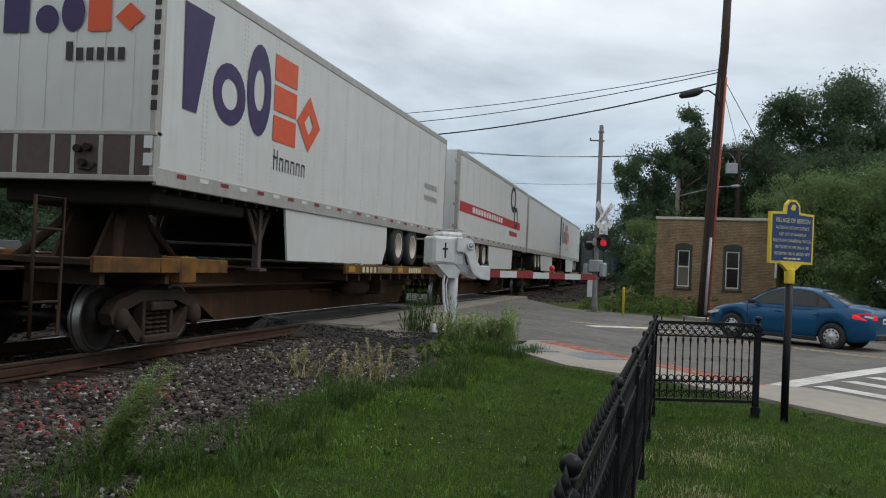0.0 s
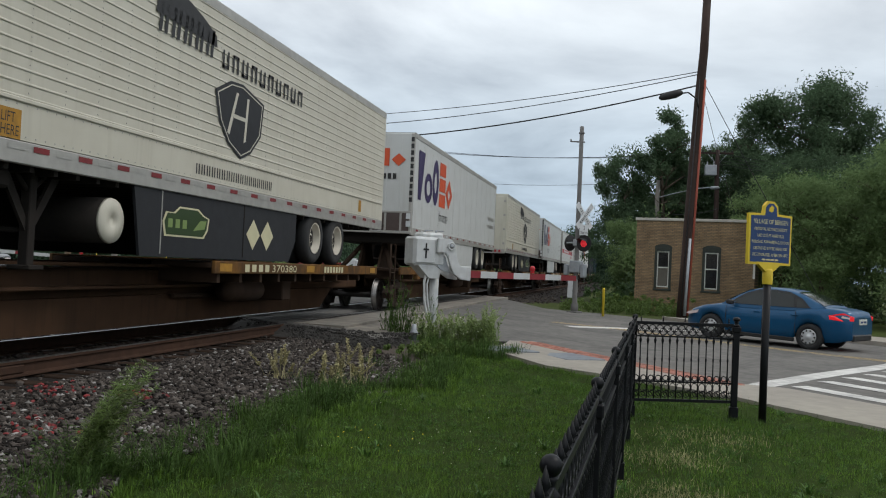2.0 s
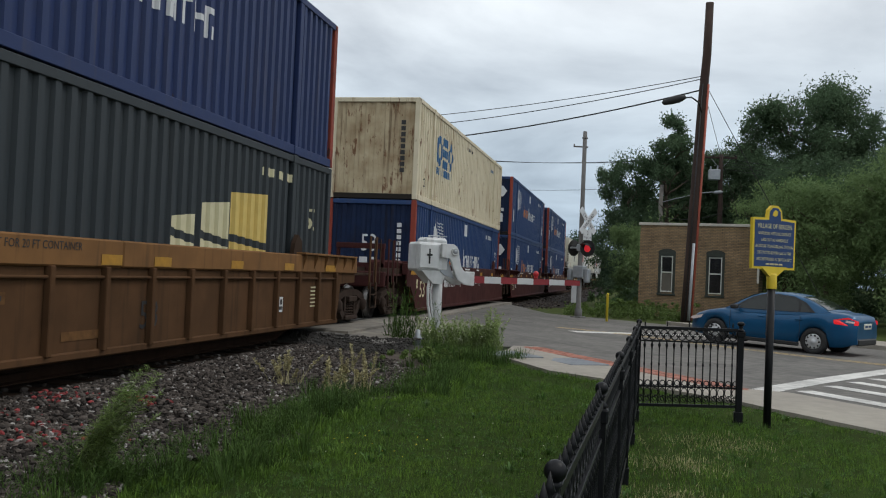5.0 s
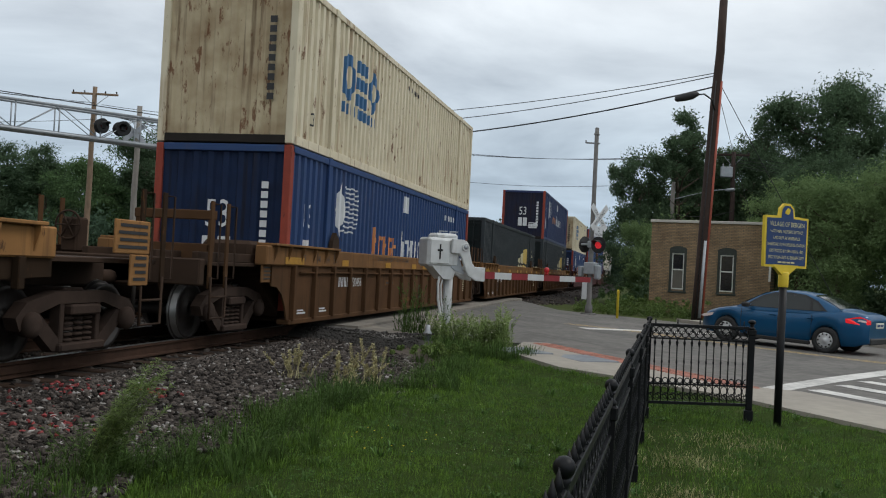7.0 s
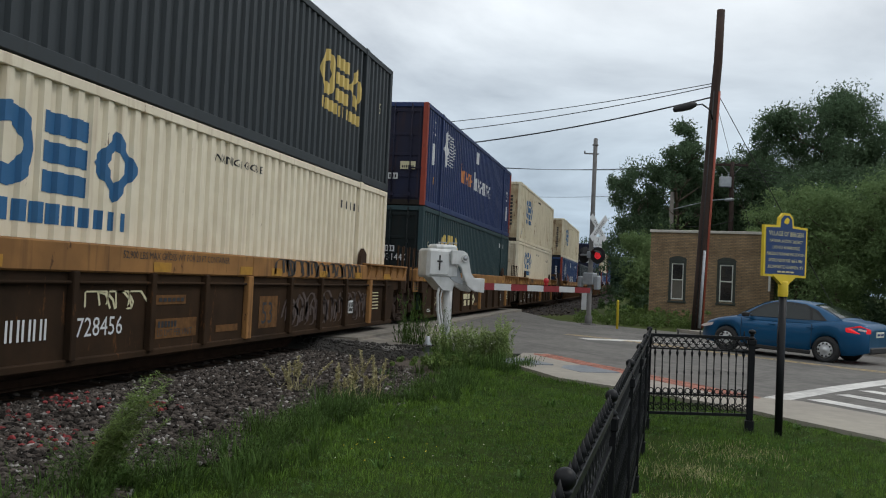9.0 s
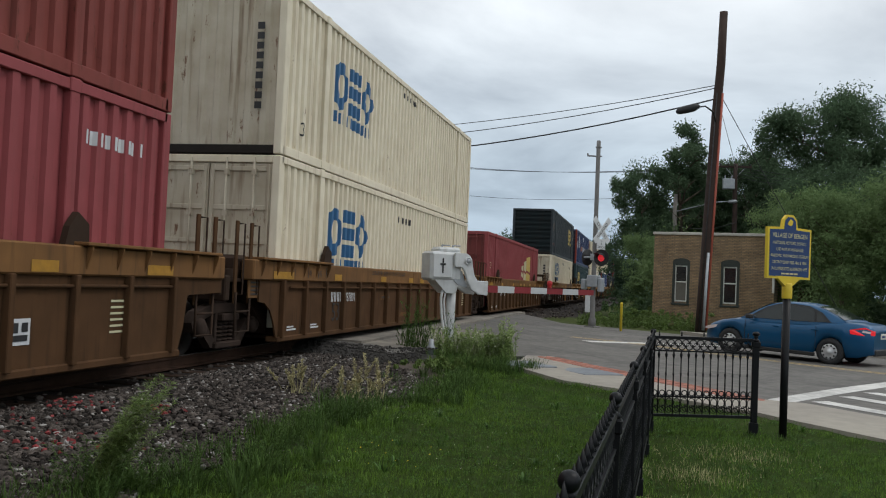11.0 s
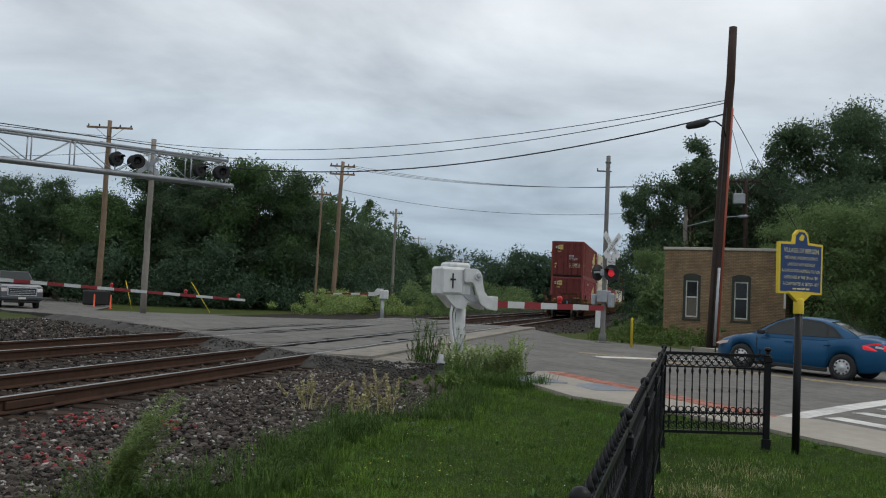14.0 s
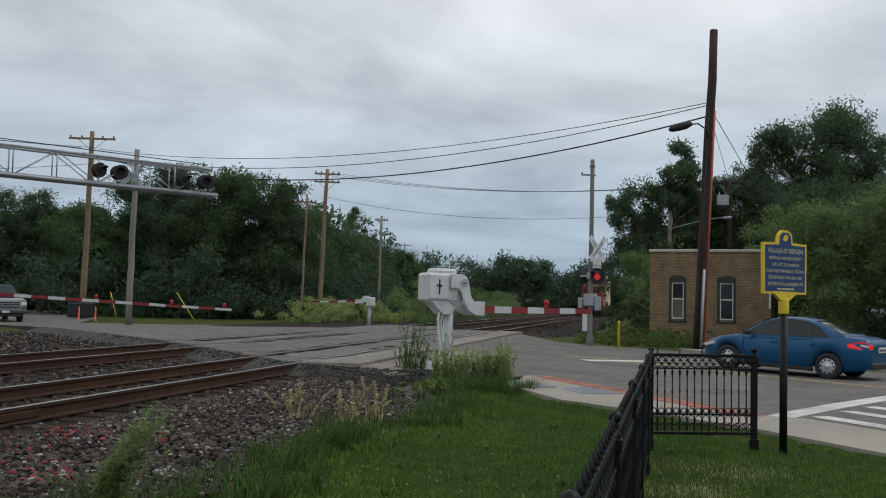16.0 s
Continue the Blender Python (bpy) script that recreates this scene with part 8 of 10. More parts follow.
MX, MY = -2.02, 34.35
mast = thing("crossing_signal", pose(MX, MY, road_z(MX, MY), 0, 0, -28), "grey signal mast with crossbuck and red flashing lamps", "crossing signal")
bm = bmesh.new()
lathe(bm, [(0.14, -0.1), (0.14, 0.30), (0.09, 0.38), (0.088, 4.2), (0.08, 4.25), (0.078, 7.0), (0.05, 7.03)], 12)
box(bm, -0.22, 0.22, -0.22, 0.22, -0.05, 0.05, 0.02)
part("pole", bm, M_MAST, mast)
bm = bmesh.new()
tube(bm, (-0.46, 0, 6.48), (0.14, 0, 6.42), 0.03, n=6)
tube(bm, (-0.46, 0, 6.46), (-0.46, 0, 6.58), 0.03, n=6)
box(bm, -0.085, 0.085, -0.085, 0.085, 6.74, 6.80, 0.01)
part("top_bracket", bm, M_MAST, mast)
buck = []
for a in (45, -45):
    bm = bmesh.new()
    box(bm, -0.61, 0.61, -0.012, 0.012, -0.115, 0.115, 0.004)
    blade = part("crossbuck_blade", bm, M_MARKWHITE, mast, "white crossbuck blade with black letters", matrix=Matrix.Translation((0.36, -0.16, 3.62)) @ Matrix.Rotation(radians(82), 4, "Z") @ Matrix.Translation((0, -0.028 if a > 0 else 0, 0)) @ Matrix.Rotation(radians(-a), 4, "Y"))
    lettering("letters", "RAILROAD" if a > 0 else "CROSSING", 0.17, M_MARKBLACK, blade, Matrix.Translation((0, -0.016, -0.06)) @ END, "CENTER", 0.95)
bm = bmesh.new()
box(bm, -0.24, 0.24, -0.012, 0.012, -0.2, 0.2, 0.006)
plate = part("track_count_plate", bm, M_MARKWHITE, mast, "white plate with a track count", matrix=Matrix.Translation((0.36, -0.16, 3.10)) @ Matrix.Rotation(radians(82), 4, "Z"))
lettering("letters", "2", 0.2, M_MARKBLACK, plate, Matrix.Translation((0, -0.016, 0.0)) @ END, "CENTER")
lettering("letters", "TRACKS", 0.12, M_MARKBLACK, plate, Matrix.Translation((0, -0.016, -0.15)) @ END, "CENTER")
bm = bmesh.new()
tube(bm, (-0.45, 0, 2.62), (0.55, 0, 2.62), 0.035, n=8)
box(bm, -0.12, 0.12, -0.12, 0.12, 2.5, 2.75, 0.02)
part("signal_arm", bm, M_GALV, mast)
flasher(mast, Matrix.Translation((0.42, -0.22, 2.60)), M_LENS_ON, "black round signal head with a lit red lamp")
flasher(mast, Matrix.Translation((-0.42, 0.20, 2.62)) @ Matrix.Rotation(radians(165), 4, "Z"), M_LENS_OFF, "round signal head facing away")
bm = bmesh.new()
box(bm, -0.22, 0.22, -0.16, 0.16, 1.5, 1.95, 0.03)
box(bm, 0.22, 0.42, -0.12, 0.12, 1.32, 1.85, 0.04)
box(bm, -0.5, -0.32, -0.1, 0.1, 1.4, 1.8, 0.03)
part("mechanism_box", bm, M_GALV, mast, "grey mechanism boxes on the mast")
bm = bmesh.new()
box(bm, -0.28, -0.06, -0.1, -0.08, 0.55, 1.3, 0.01)
part("notice_plate", bm, M_MARKWHITE, mast, "narrow white notice plate")
bm = bmesh.new()
lathe(bm, [(0.045, -0.1), (0.045, 0.95), (0.05, 0.96), (0.03, 1.02)], 10)
tagged(part("marker_post", bm, M_SIGNYEL, None, matrix=pose(-0.92, 33.0, road_z(-0.92, 33.0) + 0.0)), "thin faded yellow marker post by the kerb", "post")


# ---- utility poles and wires ----
def utility_pole(name, base, top, r0, r1, material, label, crossarm=None, arm_turn=0.0):
    ob = thing(name, Matrix.Translation(base), label, "utility pole", "utility poles")
    d = Vector(top) - Vector(base)
    bm = bmesh.new()
    n = 6
    wob = random.Random(int(base[0] * 10))
    pts = [d * (i / n) + Vector((wob.uniform(-0.03, 0.03), 0, -0.3 if i == 0 else 0)) for i in range(n + 1)]
    sweep(bm, pts, [r0 + (r1 - r0) * i / n for i in range(n + 1)], 12)
    part("shaft", bm, material, ob)
    if crossarm:
        for dz, half in crossarm:
            bm = bmesh.new()
            box(bm, -half, half, -0.06, 0.06, -0.06, 0.06, 0.01)
            am = part("crossarm", bm, M_POLE_BROWN if material is not M_POLE else material, ob, matrix=Matrix.Translation(d - Vector((0, 0, dz))) @ pose(0, 0, 0, 0, 0, arm_turn))
            for x in (-half + 0.1, -half * 0.45, half * 0.45, half - 0.1):
                bm = bmesh.new()
                lathe(bm, [(0.02, 0.05), (0.05, 0.1), (0.05, 0.14), (0.03, 0.2)], 8, Matrix.Translation((x, 0, 0)))
                part("insulator", bm, M_HOOD, am)
            for sx in (-1, 1):
                bm = bmesh.new()
                tube(bm, (sx * half * 0.6, 0, -0.05), (0, 0, -0.75), 0.02, n=5)
                part("brace", bm, M_GALV, am)
    return ob


PBASE, PTOP = Vector((1.91, 35.0, 0.25)), Vector((2.42, 35.2, 12.25))
street_pole = utility_pole("utility_pole", PBASE, PTOP, 0.21, 0.15, M_POLE, "tall dark leaning timber utility pole with conduits")
for r, off, top, m, lab in ((0.05, (0.20, -0.10), 0.74, M_CONDUIT, "orange conduit up the pole"), (0.055, (0.10, -0.22), 0.24, M_GALV, "grey cable guard at the pole's foot"), (0.022, (-0.05, -0.2), 0.74, M_WIRE, "black cable up the pole")):
    bm = bmesh.new()
    d = PTOP - PBASE
    tube(bm, Vector((off[0], off[1], 0)), Vector((off[0] * 0.8, off[1] * 0.8, 0)) + d * top, r, n=8)
    part("conduit", bm, m, street_pole, lab)
street_lamp = thing("street_lamp", Matrix.Translation(PBASE + (PTOP - PBASE) * 0.675), "black cobra-head street lamp on a curved bracket", "street lamp")
bm = bmesh.new()
path_tube(bm, [(0.0, -0.1, -0.35), (-0.15, -0.5, 0.0), (-0.45, -0.8, 0.15), (-0.75, -1.1, 0.05)], 0.03)
part("bracket", bm, M_HOOD, street_lamp)
bm = bmesh.new()
lathe(bm, [(0.03, -0.42), (0.10, -0.36), (0.14, -0.1), (0.15, 0.2), (0.08, 0.42), (0.02, 0.46)], 12, Matrix.Translation((-1.1, -1.3, -0.06)) @ Matrix.Rotation(radians(75), 4, "Y") @ Matrix.Rotation(radians(0), 4, "X"))
part("lamp_head", bm, M_HOOD, street_lamp)

utility_pole("utility_pole", (-34.0, 49.9, 0.3), (-33.3, 49.0, 11.6), 0.2, 0.13, M_POLE_BROWN, "brown timber pole with a crossarm beyond the tracks", ((0.45, 1.4),), 15)
utility_pole("utility_pole", (-24.6, 39.8, 0.3), (-24.4, 39.6, 8.75), 0.16, 0.12, M_POLE_GREY, "plain grey timber pole beyond the tracks")
utility_pole("utility_pole", (-23.72, 63.8, 0.3), (-23.4, 63.8, 11.4), 0.19, 0.13, M_POLE_BROWN, "brown timber pole with two crossarms", ((0.35, 0.95), (0.95, 0.95)), 20)
utility_pole("utility_pole", (-23.65, 60.1, 0.3), (-23.5, 60.1, 9.0), 0.09, 0.065, M_POLE_BROWN, "thin brown pole among the weeds", ((0.5, 0.7),), 30)
utility_pole("utility_pole", (-24.0, 80.0, 0.3), (-23.9, 80.0, 9.5), 0.15, 0.11, M_POLE_GREY, "grey pole far along the line", ((0.4, 0.6),), 20)
utility_pole("utility_pole", (-44.3, 164, 0.3), (-44.3, 164, 12.6), 0.18, 0.13, M_POLE_GREY, "far grey pole with a crossarm", ((0.4, 1.3),), 20)
utility_pole("utility_pole", (-52, 224, 0.3), (-52, 224, 13.8), 0.18, 0.13, M_POLE_GREY, "very far grey pole with a crossarm", ((0.4, 1.5),), 20)
stub = utility_pole("utility_pole", (1.5, 60, 0.3), (1.5, 60, 7.9), 0.17, 0.13, M_POLE_GREY, "grey pole stub with a lamp arm behind the building")
bm = bmesh.new()
path_tube(bm, [(0.1, -0.1, 6.5), (0.9, -0.2, 6.72), (2.4, -0.3, 7.1), (3.3, -0.3, 7.2)], 0.035)
lathe(bm, [(0.04, -0.3), (0.11, -0.2), (0.12, 0.15), (0.03, 0.3)], 10, Matrix.Translation((3.5, -0.3, 7.18)) @ Matrix.Rotation(radians(85), 4, "Y"))
part("lamp_arm", bm, M_GALV, stub, "pale street lamp arm")
back_pole = utility_pole("utility_pole", (5.2, 59.8, 0.3), (5.1, 59.8, 9.9), 0.19, 0.13, M_POLE, "dark pole with a transformer behind the building", ((0.2, 1.0),), 5)
bm = bmesh.new()
box(bm, -0.85, -0.12, -0.32, 0.18, 7.95, 8.62, 0.04)
for dx in (-0.7, -0.3):
    lathe(bm, [(0.03, 8.6), (0.06, 8.66), (0.03, 8.72), (0.05, 8.78), (0.02, 8.84)], 8, Matrix.Translation((dx, -0.05, 0)))
part("transformer", bm, M_GALV, back_pole, "pale grey transformer box")


def wire(name, a, b, sag, r=0.02, label="black overhead cable between the poles", n=26):
    a, b = Vector(a), Vector(b)
    pts = []
    for i in range(n + 1):
        t = i / n
        pts.append(a.lerp(b, t) - Vector((0, 0, sag * 4 * t * (1 - t))))
    bm = bmesh.new()
    path_tube(bm, pts, r, 5)
    return tagged(part(name, bm, M_WIRE), label, "cable", "overhead cables")


ATT = PBASE + (PTOP - PBASE) * 0.76
LOW_ATT = PBASE + (PTOP - PBASE) * 0.725
wire("overhead_cable", LOW_ATT, (-33.2, 49.0, 10.1), 1.95, 0.03)
wire("overhead_cable", ATT + Vector((0, 0, 0.0)), (-33.9, 49.0, 10.3), 1.62, 0.018)
wire("overhead_cable", ATT + Vector((0, 0, 0.1)), (-32.8, 49.0, 10.5), 1.25, 0.016)
wire("overhead_cable", (-33.2, 49.0, 10.6), (-60, 34, 13), 0.6, 0.014)
wire("overhead_cable", (-34.0, 49.0, 10.6), (-60, 35, 13.4), 0.6, 0.014)
wire("overhead_cable", (-33.3, 49.0, 9.6), (-60, 30, 9.0), 1.2, 0.014)
wire("overhead_cable", (-33.2, 49.0, 9.4), (-23.6, 63.8, 8.2), 1.4, 0.016)
for dx in (-0.8, 0.0, 0.8):
    wire("overhead_cable", (5.1 + dx, 59.8, 9.85), (-23.4 + dx, 63.8, 11.1), 1.0, 0.013)
wire("overhead_cable", (5.1, 59.8, 8.4), (-23.4, 63.8, 9.3), 1.3, 0.013)
for k in range(4):
    wire("overhead_cable", (5.1, 59.8, 9.7 - k * 0.22), (40, 52, 9.2 - k * 0.25), 1.6, 0.014)
wire("guy_wire", PBASE + (PTOP - PBASE) * 0.75, (7.25, 35.0, 0.2), 0.0, 0.014, "thin steel guy wire from the pole to the ground")
wire("guy_wire", PBASE + (PTOP - PBASE) * 0.73, (4.2, 40.0, 4.5), 0.1, 0.010, "thin service wire from the pole to the building")
wire("overhead_cable", (1.5, 60, 5.9), (4.6, 52, 5.6), 0.3, 0.02, "service wire to the brick building")


# ---- cantilever signal bridge beyond the tracks ----
A, B = Vector((-31.0, 22.9, 0)), Vector((-19.36, 37.98, 0))
ux = (B - A).normalized()
canti = thing("cantilever_signal", Matrix(((ux.x, -ux.y, 0, A.x), (ux.y, ux.x, 0, A.y), (0, 0, 1, 0.2), (0, 0, 0, 1))), "grey steel cantilever truss carrying red crossing signals", "crossing signal")
LEN = (B - A).length
bm = bmesh.new()
lathe(bm, [(0.22, -0.1), (0.22, 7.4)], 14)
part("mast", bm, M_GALV, canti)
Z_LO, Z_HI = 6.05, 7.20
for y in (-0.32, 0.32):
    for z, r in ((Z_LO, 0.075), (Z_HI, 0.06)):
        bm = bmesh.new()
        tube(bm, (0, y, z), (LEN - (0 if z == Z_LO else 0.3), y, z), r, n=8)
        part("chord", bm, M_GALV, canti)
    n = 11
    for i in range(n + 1):
        x = 0.3 + (LEN - 0.7) * i / n
        bm = bmesh.new()
        tube(bm, (x, y, Z_LO), (x, y, Z_HI), 0.03, n=6)
        part("upright", bm, M_GALV, canti)
        if i < n:
            x2 = 0.3 + (LEN - 0.7) * (i + 1) / n
            bm = bmesh.new()
            tube(bm, (x, y, Z_HI if i % 2 else Z_LO), (x2, y, Z_LO if i % 2 else Z_HI), 0.022, n=6)
            part("diagonal", bm, M_GALV, canti)
bm = bmesh.new()
box(bm, 0.2, LEN, -0.34, 0.34, Z_LO + 0.06, Z_LO + 0.10)
part("walkway", bm, M_GALV, canti)
bm = bmesh.new()
tube(bm, (2, -0.45, Z_HI + 0.25), (LEN - 0.6, -0.45, Z_HI + 0.18), 0.02, n=5)
part("top_wire", bm, M_WIRE, canti)


for k, d in enumerate((LEN - 5.35, LEN - 4.5, LEN - 1.65, LEN - 0.6)):
    m = Matrix.Translation((d, -0.45, 6.62)) @ Matrix.Rotation(radians(-20 if k % 2 else 20), 4, "Z")
    flasher(canti, m, M_LENS_OFF, "black signal head on the truss")
    flasher(canti, Matrix.Translation((d, -0.05, 6.62)) @ Matrix.Rotation(radians(160 if k % 2 else 200), 4, "Z"), M_LENS_OFF, "black signal head facing the far lane")
    bm = bmesh.new()
    box(bm, d - 0.12, d + 0.12, -0.5, 0.0, 6.5, 6.74, 0.03)
    part("signal_mount", bm, M_HOOD, canti)
bm = bmesh.new()
for a in (40, -40):
    vs = box(bm, -0.6, 0.6, -0.015, 0.015, -0.1, 0.1)
    bmesh.ops.transform(bm, matrix=Matrix.Translation((LEN - 3.7, 0.42, 6.62)) @ Matrix.Rotation(radians(a), 4, "Y"), verts=vs)
part("crossbuck_back", bm, M_GALV, canti, "grey back of a crossbuck")


# ---- gates beyond the tracks ----
def far_gate(base, tip, z_base, z_tip, turn_label, pitch=0.55, thick=(0.17, 0.11), lamps=(), small=1.0):
    b, t = Vector(base), Vector(tip)
    d = (t - b).normalized()
    g = thing("crossing_gate", Matrix(((d.x, -d.y, 0, b.x), (d.y, d.x, 0, b.y), (0, 0, 1, 0.3), (0, 0, 0, 1))), turn_label, "crossing gate")
    bm = bmesh.new()
    tube(bm, (0, 0, -0.2), (0, 0, 1.1), 0.09, n=12)
    box(bm, -0.2, 0.2, -0.2, 0.2, -0.1, 0.06, 0.02)
    part("post", bm, M_GALV, g)
    bm = bmesh.new()
    box(bm, -0.36 * small, 0.2 * small, -0.24 * small, 0.24 * small, 1.05, 1.05 + 0.62 * small, 0.05)
    prism(bm, [(0.0, 1.6), (0.35, 1.6), (0.5, 1.4), (0.8, z_base + 0.1), (0.8, z_base - 0.12), (0.45, z_base - 0.1), (0.2, 1.3)], -0.34, -0.26, "y")
    part("housing", bm, M_GATEWHITE, g, "grey-white gate housing")
    band_arm(g, 0.75, (t - b).length, z_base, z_tip, thick[0], thick[1], pitch)
    for x, z in lamps:
        arm_lamp(g, x, z)
    return g


far_gate((-31.6, 27.0, 0), (-15.63, 32.43, 0), 1.55, 0.86, "long lowered red and white gate arm beyond the tracks", 0.62, (0.17, 0.09), ((7.0, 1.36), (11.8, 1.15), (14.6, 1.02), (16.6, 0.94)))
far_gate((-13.92, 44.89, 0), (-16.9, 44.3, 0), 1.30, 1.22, "far white gate mechanism with a short lowered arm", 0.45, (0.10, 0.07), small=0.78)

# ---- small brick building across the street ----
bld = thing("brick_building", pose(0.2, 44.5, 0.15, 0, 0, -10), "small tan brick building with arched windows and a pale coping", "building")
BW, BD, BH, TH = 5.45, 7.0, 4.18, 0.3
WINS = ((0.92, 1.68), (3.12, 3.92))
WZ0, WZ1 = 1.0, 2.92
xs, zs = [0, WINS[0][0], WINS[0][1], WINS[1][0], WINS[1][1], BW], [-0.4, WZ0, WZ1, BH]
bm = bmesh.new()
for i in range(5):
    for j in range(3):
        if not (i % 2 and j == 1):
            bm.faces.new([bm.verts.new((x, 0, z)) for x, z in ((xs[i], zs[j]), (xs[i + 1], zs[j]), (xs[i + 1], zs[j + 1]), (xs[i], zs[j + 1]))])
bmesh.ops.remove_doubles(bm, verts=bm.verts[:], dist=0.001)
deep = bmesh.ops.extrude_face_region(bm, geom=bm.faces[:])["geom"]
bmesh.ops.translate(bm, vec=(0, TH, 0), verts=[v for v in deep if isinstance(v, bmesh.types.BMVert)])
bmesh.ops.recalc_face_normals(bm, faces=bm.faces[:])
part("wall", bm, M_BRICKWALL, bld)
for x0, x1, y0, y1 in ((0, TH, TH, BD), (BW - TH, BW, TH, BD), (TH, BW - TH, BD - TH, BD)):
    bm = bmesh.new()
    box(bm, x0, x1, y0, y1, -0.4, BH)
    part("wall", bm, M_BRICKWALL, bld)
bm = bmesh.new()
box(bm, TH, BW - TH, TH, BD - TH, 3.7, 3.85)
part("roof", bm, M_ASPHALT, bld)
for x0, x1, y0, y1 in ((-0.06, BW + 0.06, -0.07, TH + 0.05), (-0.06, TH + 0.04, TH + 0.05, BD), (BW - TH - 0.04, BW + 0.06, TH + 0.05, BD)):
    bm = bmesh.new()
    box(bm, x0, x1, y0, y1, BH, BH + 0.13, 0.015)
    part("coping", bm, M_COPING, bld, "pale stone coping")
for x0, x1 in WINS:
    bm = bmesh.new()
    c, r = (x0 + x1) / 2, (x1 - x0) / 2
    arch = [(c + (r + 0.04) * math.cos(math.pi * i / 12), WZ1 - 0.02 + 0.17 * math.sin(math.pi * i / 12)) for i in range(13)]
    prism(bm, arch, -0.02, 0.0, "y")
    win = part("window", bm, M_DKFRAME, bld, "tall sash window with a dark arched head")
    for a, b, z0, z1 in ((x0 - 0.02, x0 + 0.10, WZ0 - 0.05, WZ1 - 0.02), (x1 - 0.10, x1 + 0.02, WZ0 - 0.05, WZ1 - 0.02), (x0 + 0.10, x1 - 0.10, WZ1 - 0.18, WZ1 - 0.02)):
        bm = bmesh.new()
        box(bm, a, b, -0.025, 0.12, z0, z1, 0.008)
        part("casing", bm, M_DKFRAME, win)
    mid = (WZ0 + WZ1) / 2
    for a, b, z0, z1 in ((x0 + 0.10, x0 + 0.15, WZ0 + 0.02, WZ1 - 0.18), (x1 - 0.15, x1 - 0.10, WZ0 + 0.02, WZ1 - 0.18), (x0 + 0.15, x1 - 0.15, mid - 0.03, mid + 0.03), (x0 + 0.15, x1 - 0.15, WZ0 + 0.02, WZ0 + 0.08), (x0 + 0.15, x1 - 0.15, WZ1 - 0.24, WZ1 - 0.18)):
        bm = bmesh.new()
        box(bm, a, b, 0.02, 0.07, z0, z1, 0.006)
        part("sash", bm, M_FRAME, win, "white sash bar")
    for z0, z1, m in ((WZ0 + 0.08, mid - 0.03, M_PANE_DULL if x0 < 2 else M_PANE), (mid + 0.03, WZ1 - 0.24, M_PANE)):
        bm = bmesh.new()
        box(bm, x0 + 0.15, x1 - 0.15, 0.05, 0.06, z0, z1)
        part("pane", bm, m, win)
    bm = bmesh.new()
    box(bm, x0 - 0.05, x1 + 0.05, -0.05, 0.1, WZ0 - 0.14, WZ0 - 0.05, 0.01)
    part("sill", bm, M_DKFRAME, win)
bm = bmesh.new()
box(bm, BW - 0.08, BW + 0.02, -0.1, -0.005, 1.6, 3.4, 0.01)
part("downpipe", bm, M_FRAME, bld, "white downpipe at the corner")


# ---- vehicles ----
def loft(bm, stations, close=True):
    rows = [[bm.verts.new(p) for p in st] for st in stations]
    for a, b in zip(rows, rows[1:]):
        for i in range(len(a) - 1):
            f = bm.faces.new((a[i], b[i], b[i + 1], a[i + 1]))
            f.smooth = True
    if close:
        bm.faces.new(rows[0])
        bm.faces.new(rows[-1][::-1])
    bmesh.ops.recalc_face_normals(bm, faces=bm.faces[:])


def lin(keys, x):
    return float(np.interp(x, [k[0] for k in keys], [k[1] for k in keys]))


def road_wheel(parent, x, y, r, out, cover):
    bm = bmesh.new()
    turn = Matrix.Translation((x, y, r)) @ Matrix.Rotation(radians(90), 4, "X") @ Matrix.Diagonal((1, 1, -out, 1))
    lathe(bm, [(r * 0.60, -0.10), (r * 0.92, -0.10), (r, -0.06), (r, 0.07), (r * 0.93, 0.10), (r * 0.66, 0.10), (r * 0.62, 0.06)], 28, turn)
    bmesh.ops.recalc_face_normals(bm, faces=bm.faces[:])
    wh = part("wheel", bm, M_TYRE, parent, "black tyre")
    bm = bmesh.new()
    lathe(bm, [(0.004, 0.115), (r * 0.16, 0.11), (r * 0.2, 0.09), (r * 0.5, 0.10), (r * 0.60, 0.095), (r * 0.65, 0.06)], 28, turn)
    bmesh.ops.recalc_face_normals(bm, faces=bm.faces[:])
    rim = part("wheel_cover", bm, cover, wh, "silver wheel cover")
    for k in range(10):
        a = 2 * math.pi * k / 10
        bm = bmesh.new()
        lathe(bm, [(0.025, 0.100), (0.025, 0.107)], 8, turn @ Matrix.Translation((r * 0.5 * math.cos(a), r * 0.5 * math.sin(a), 0)))
        part("vent_hole", bm, M_PLASTIC, rim)
    return wh


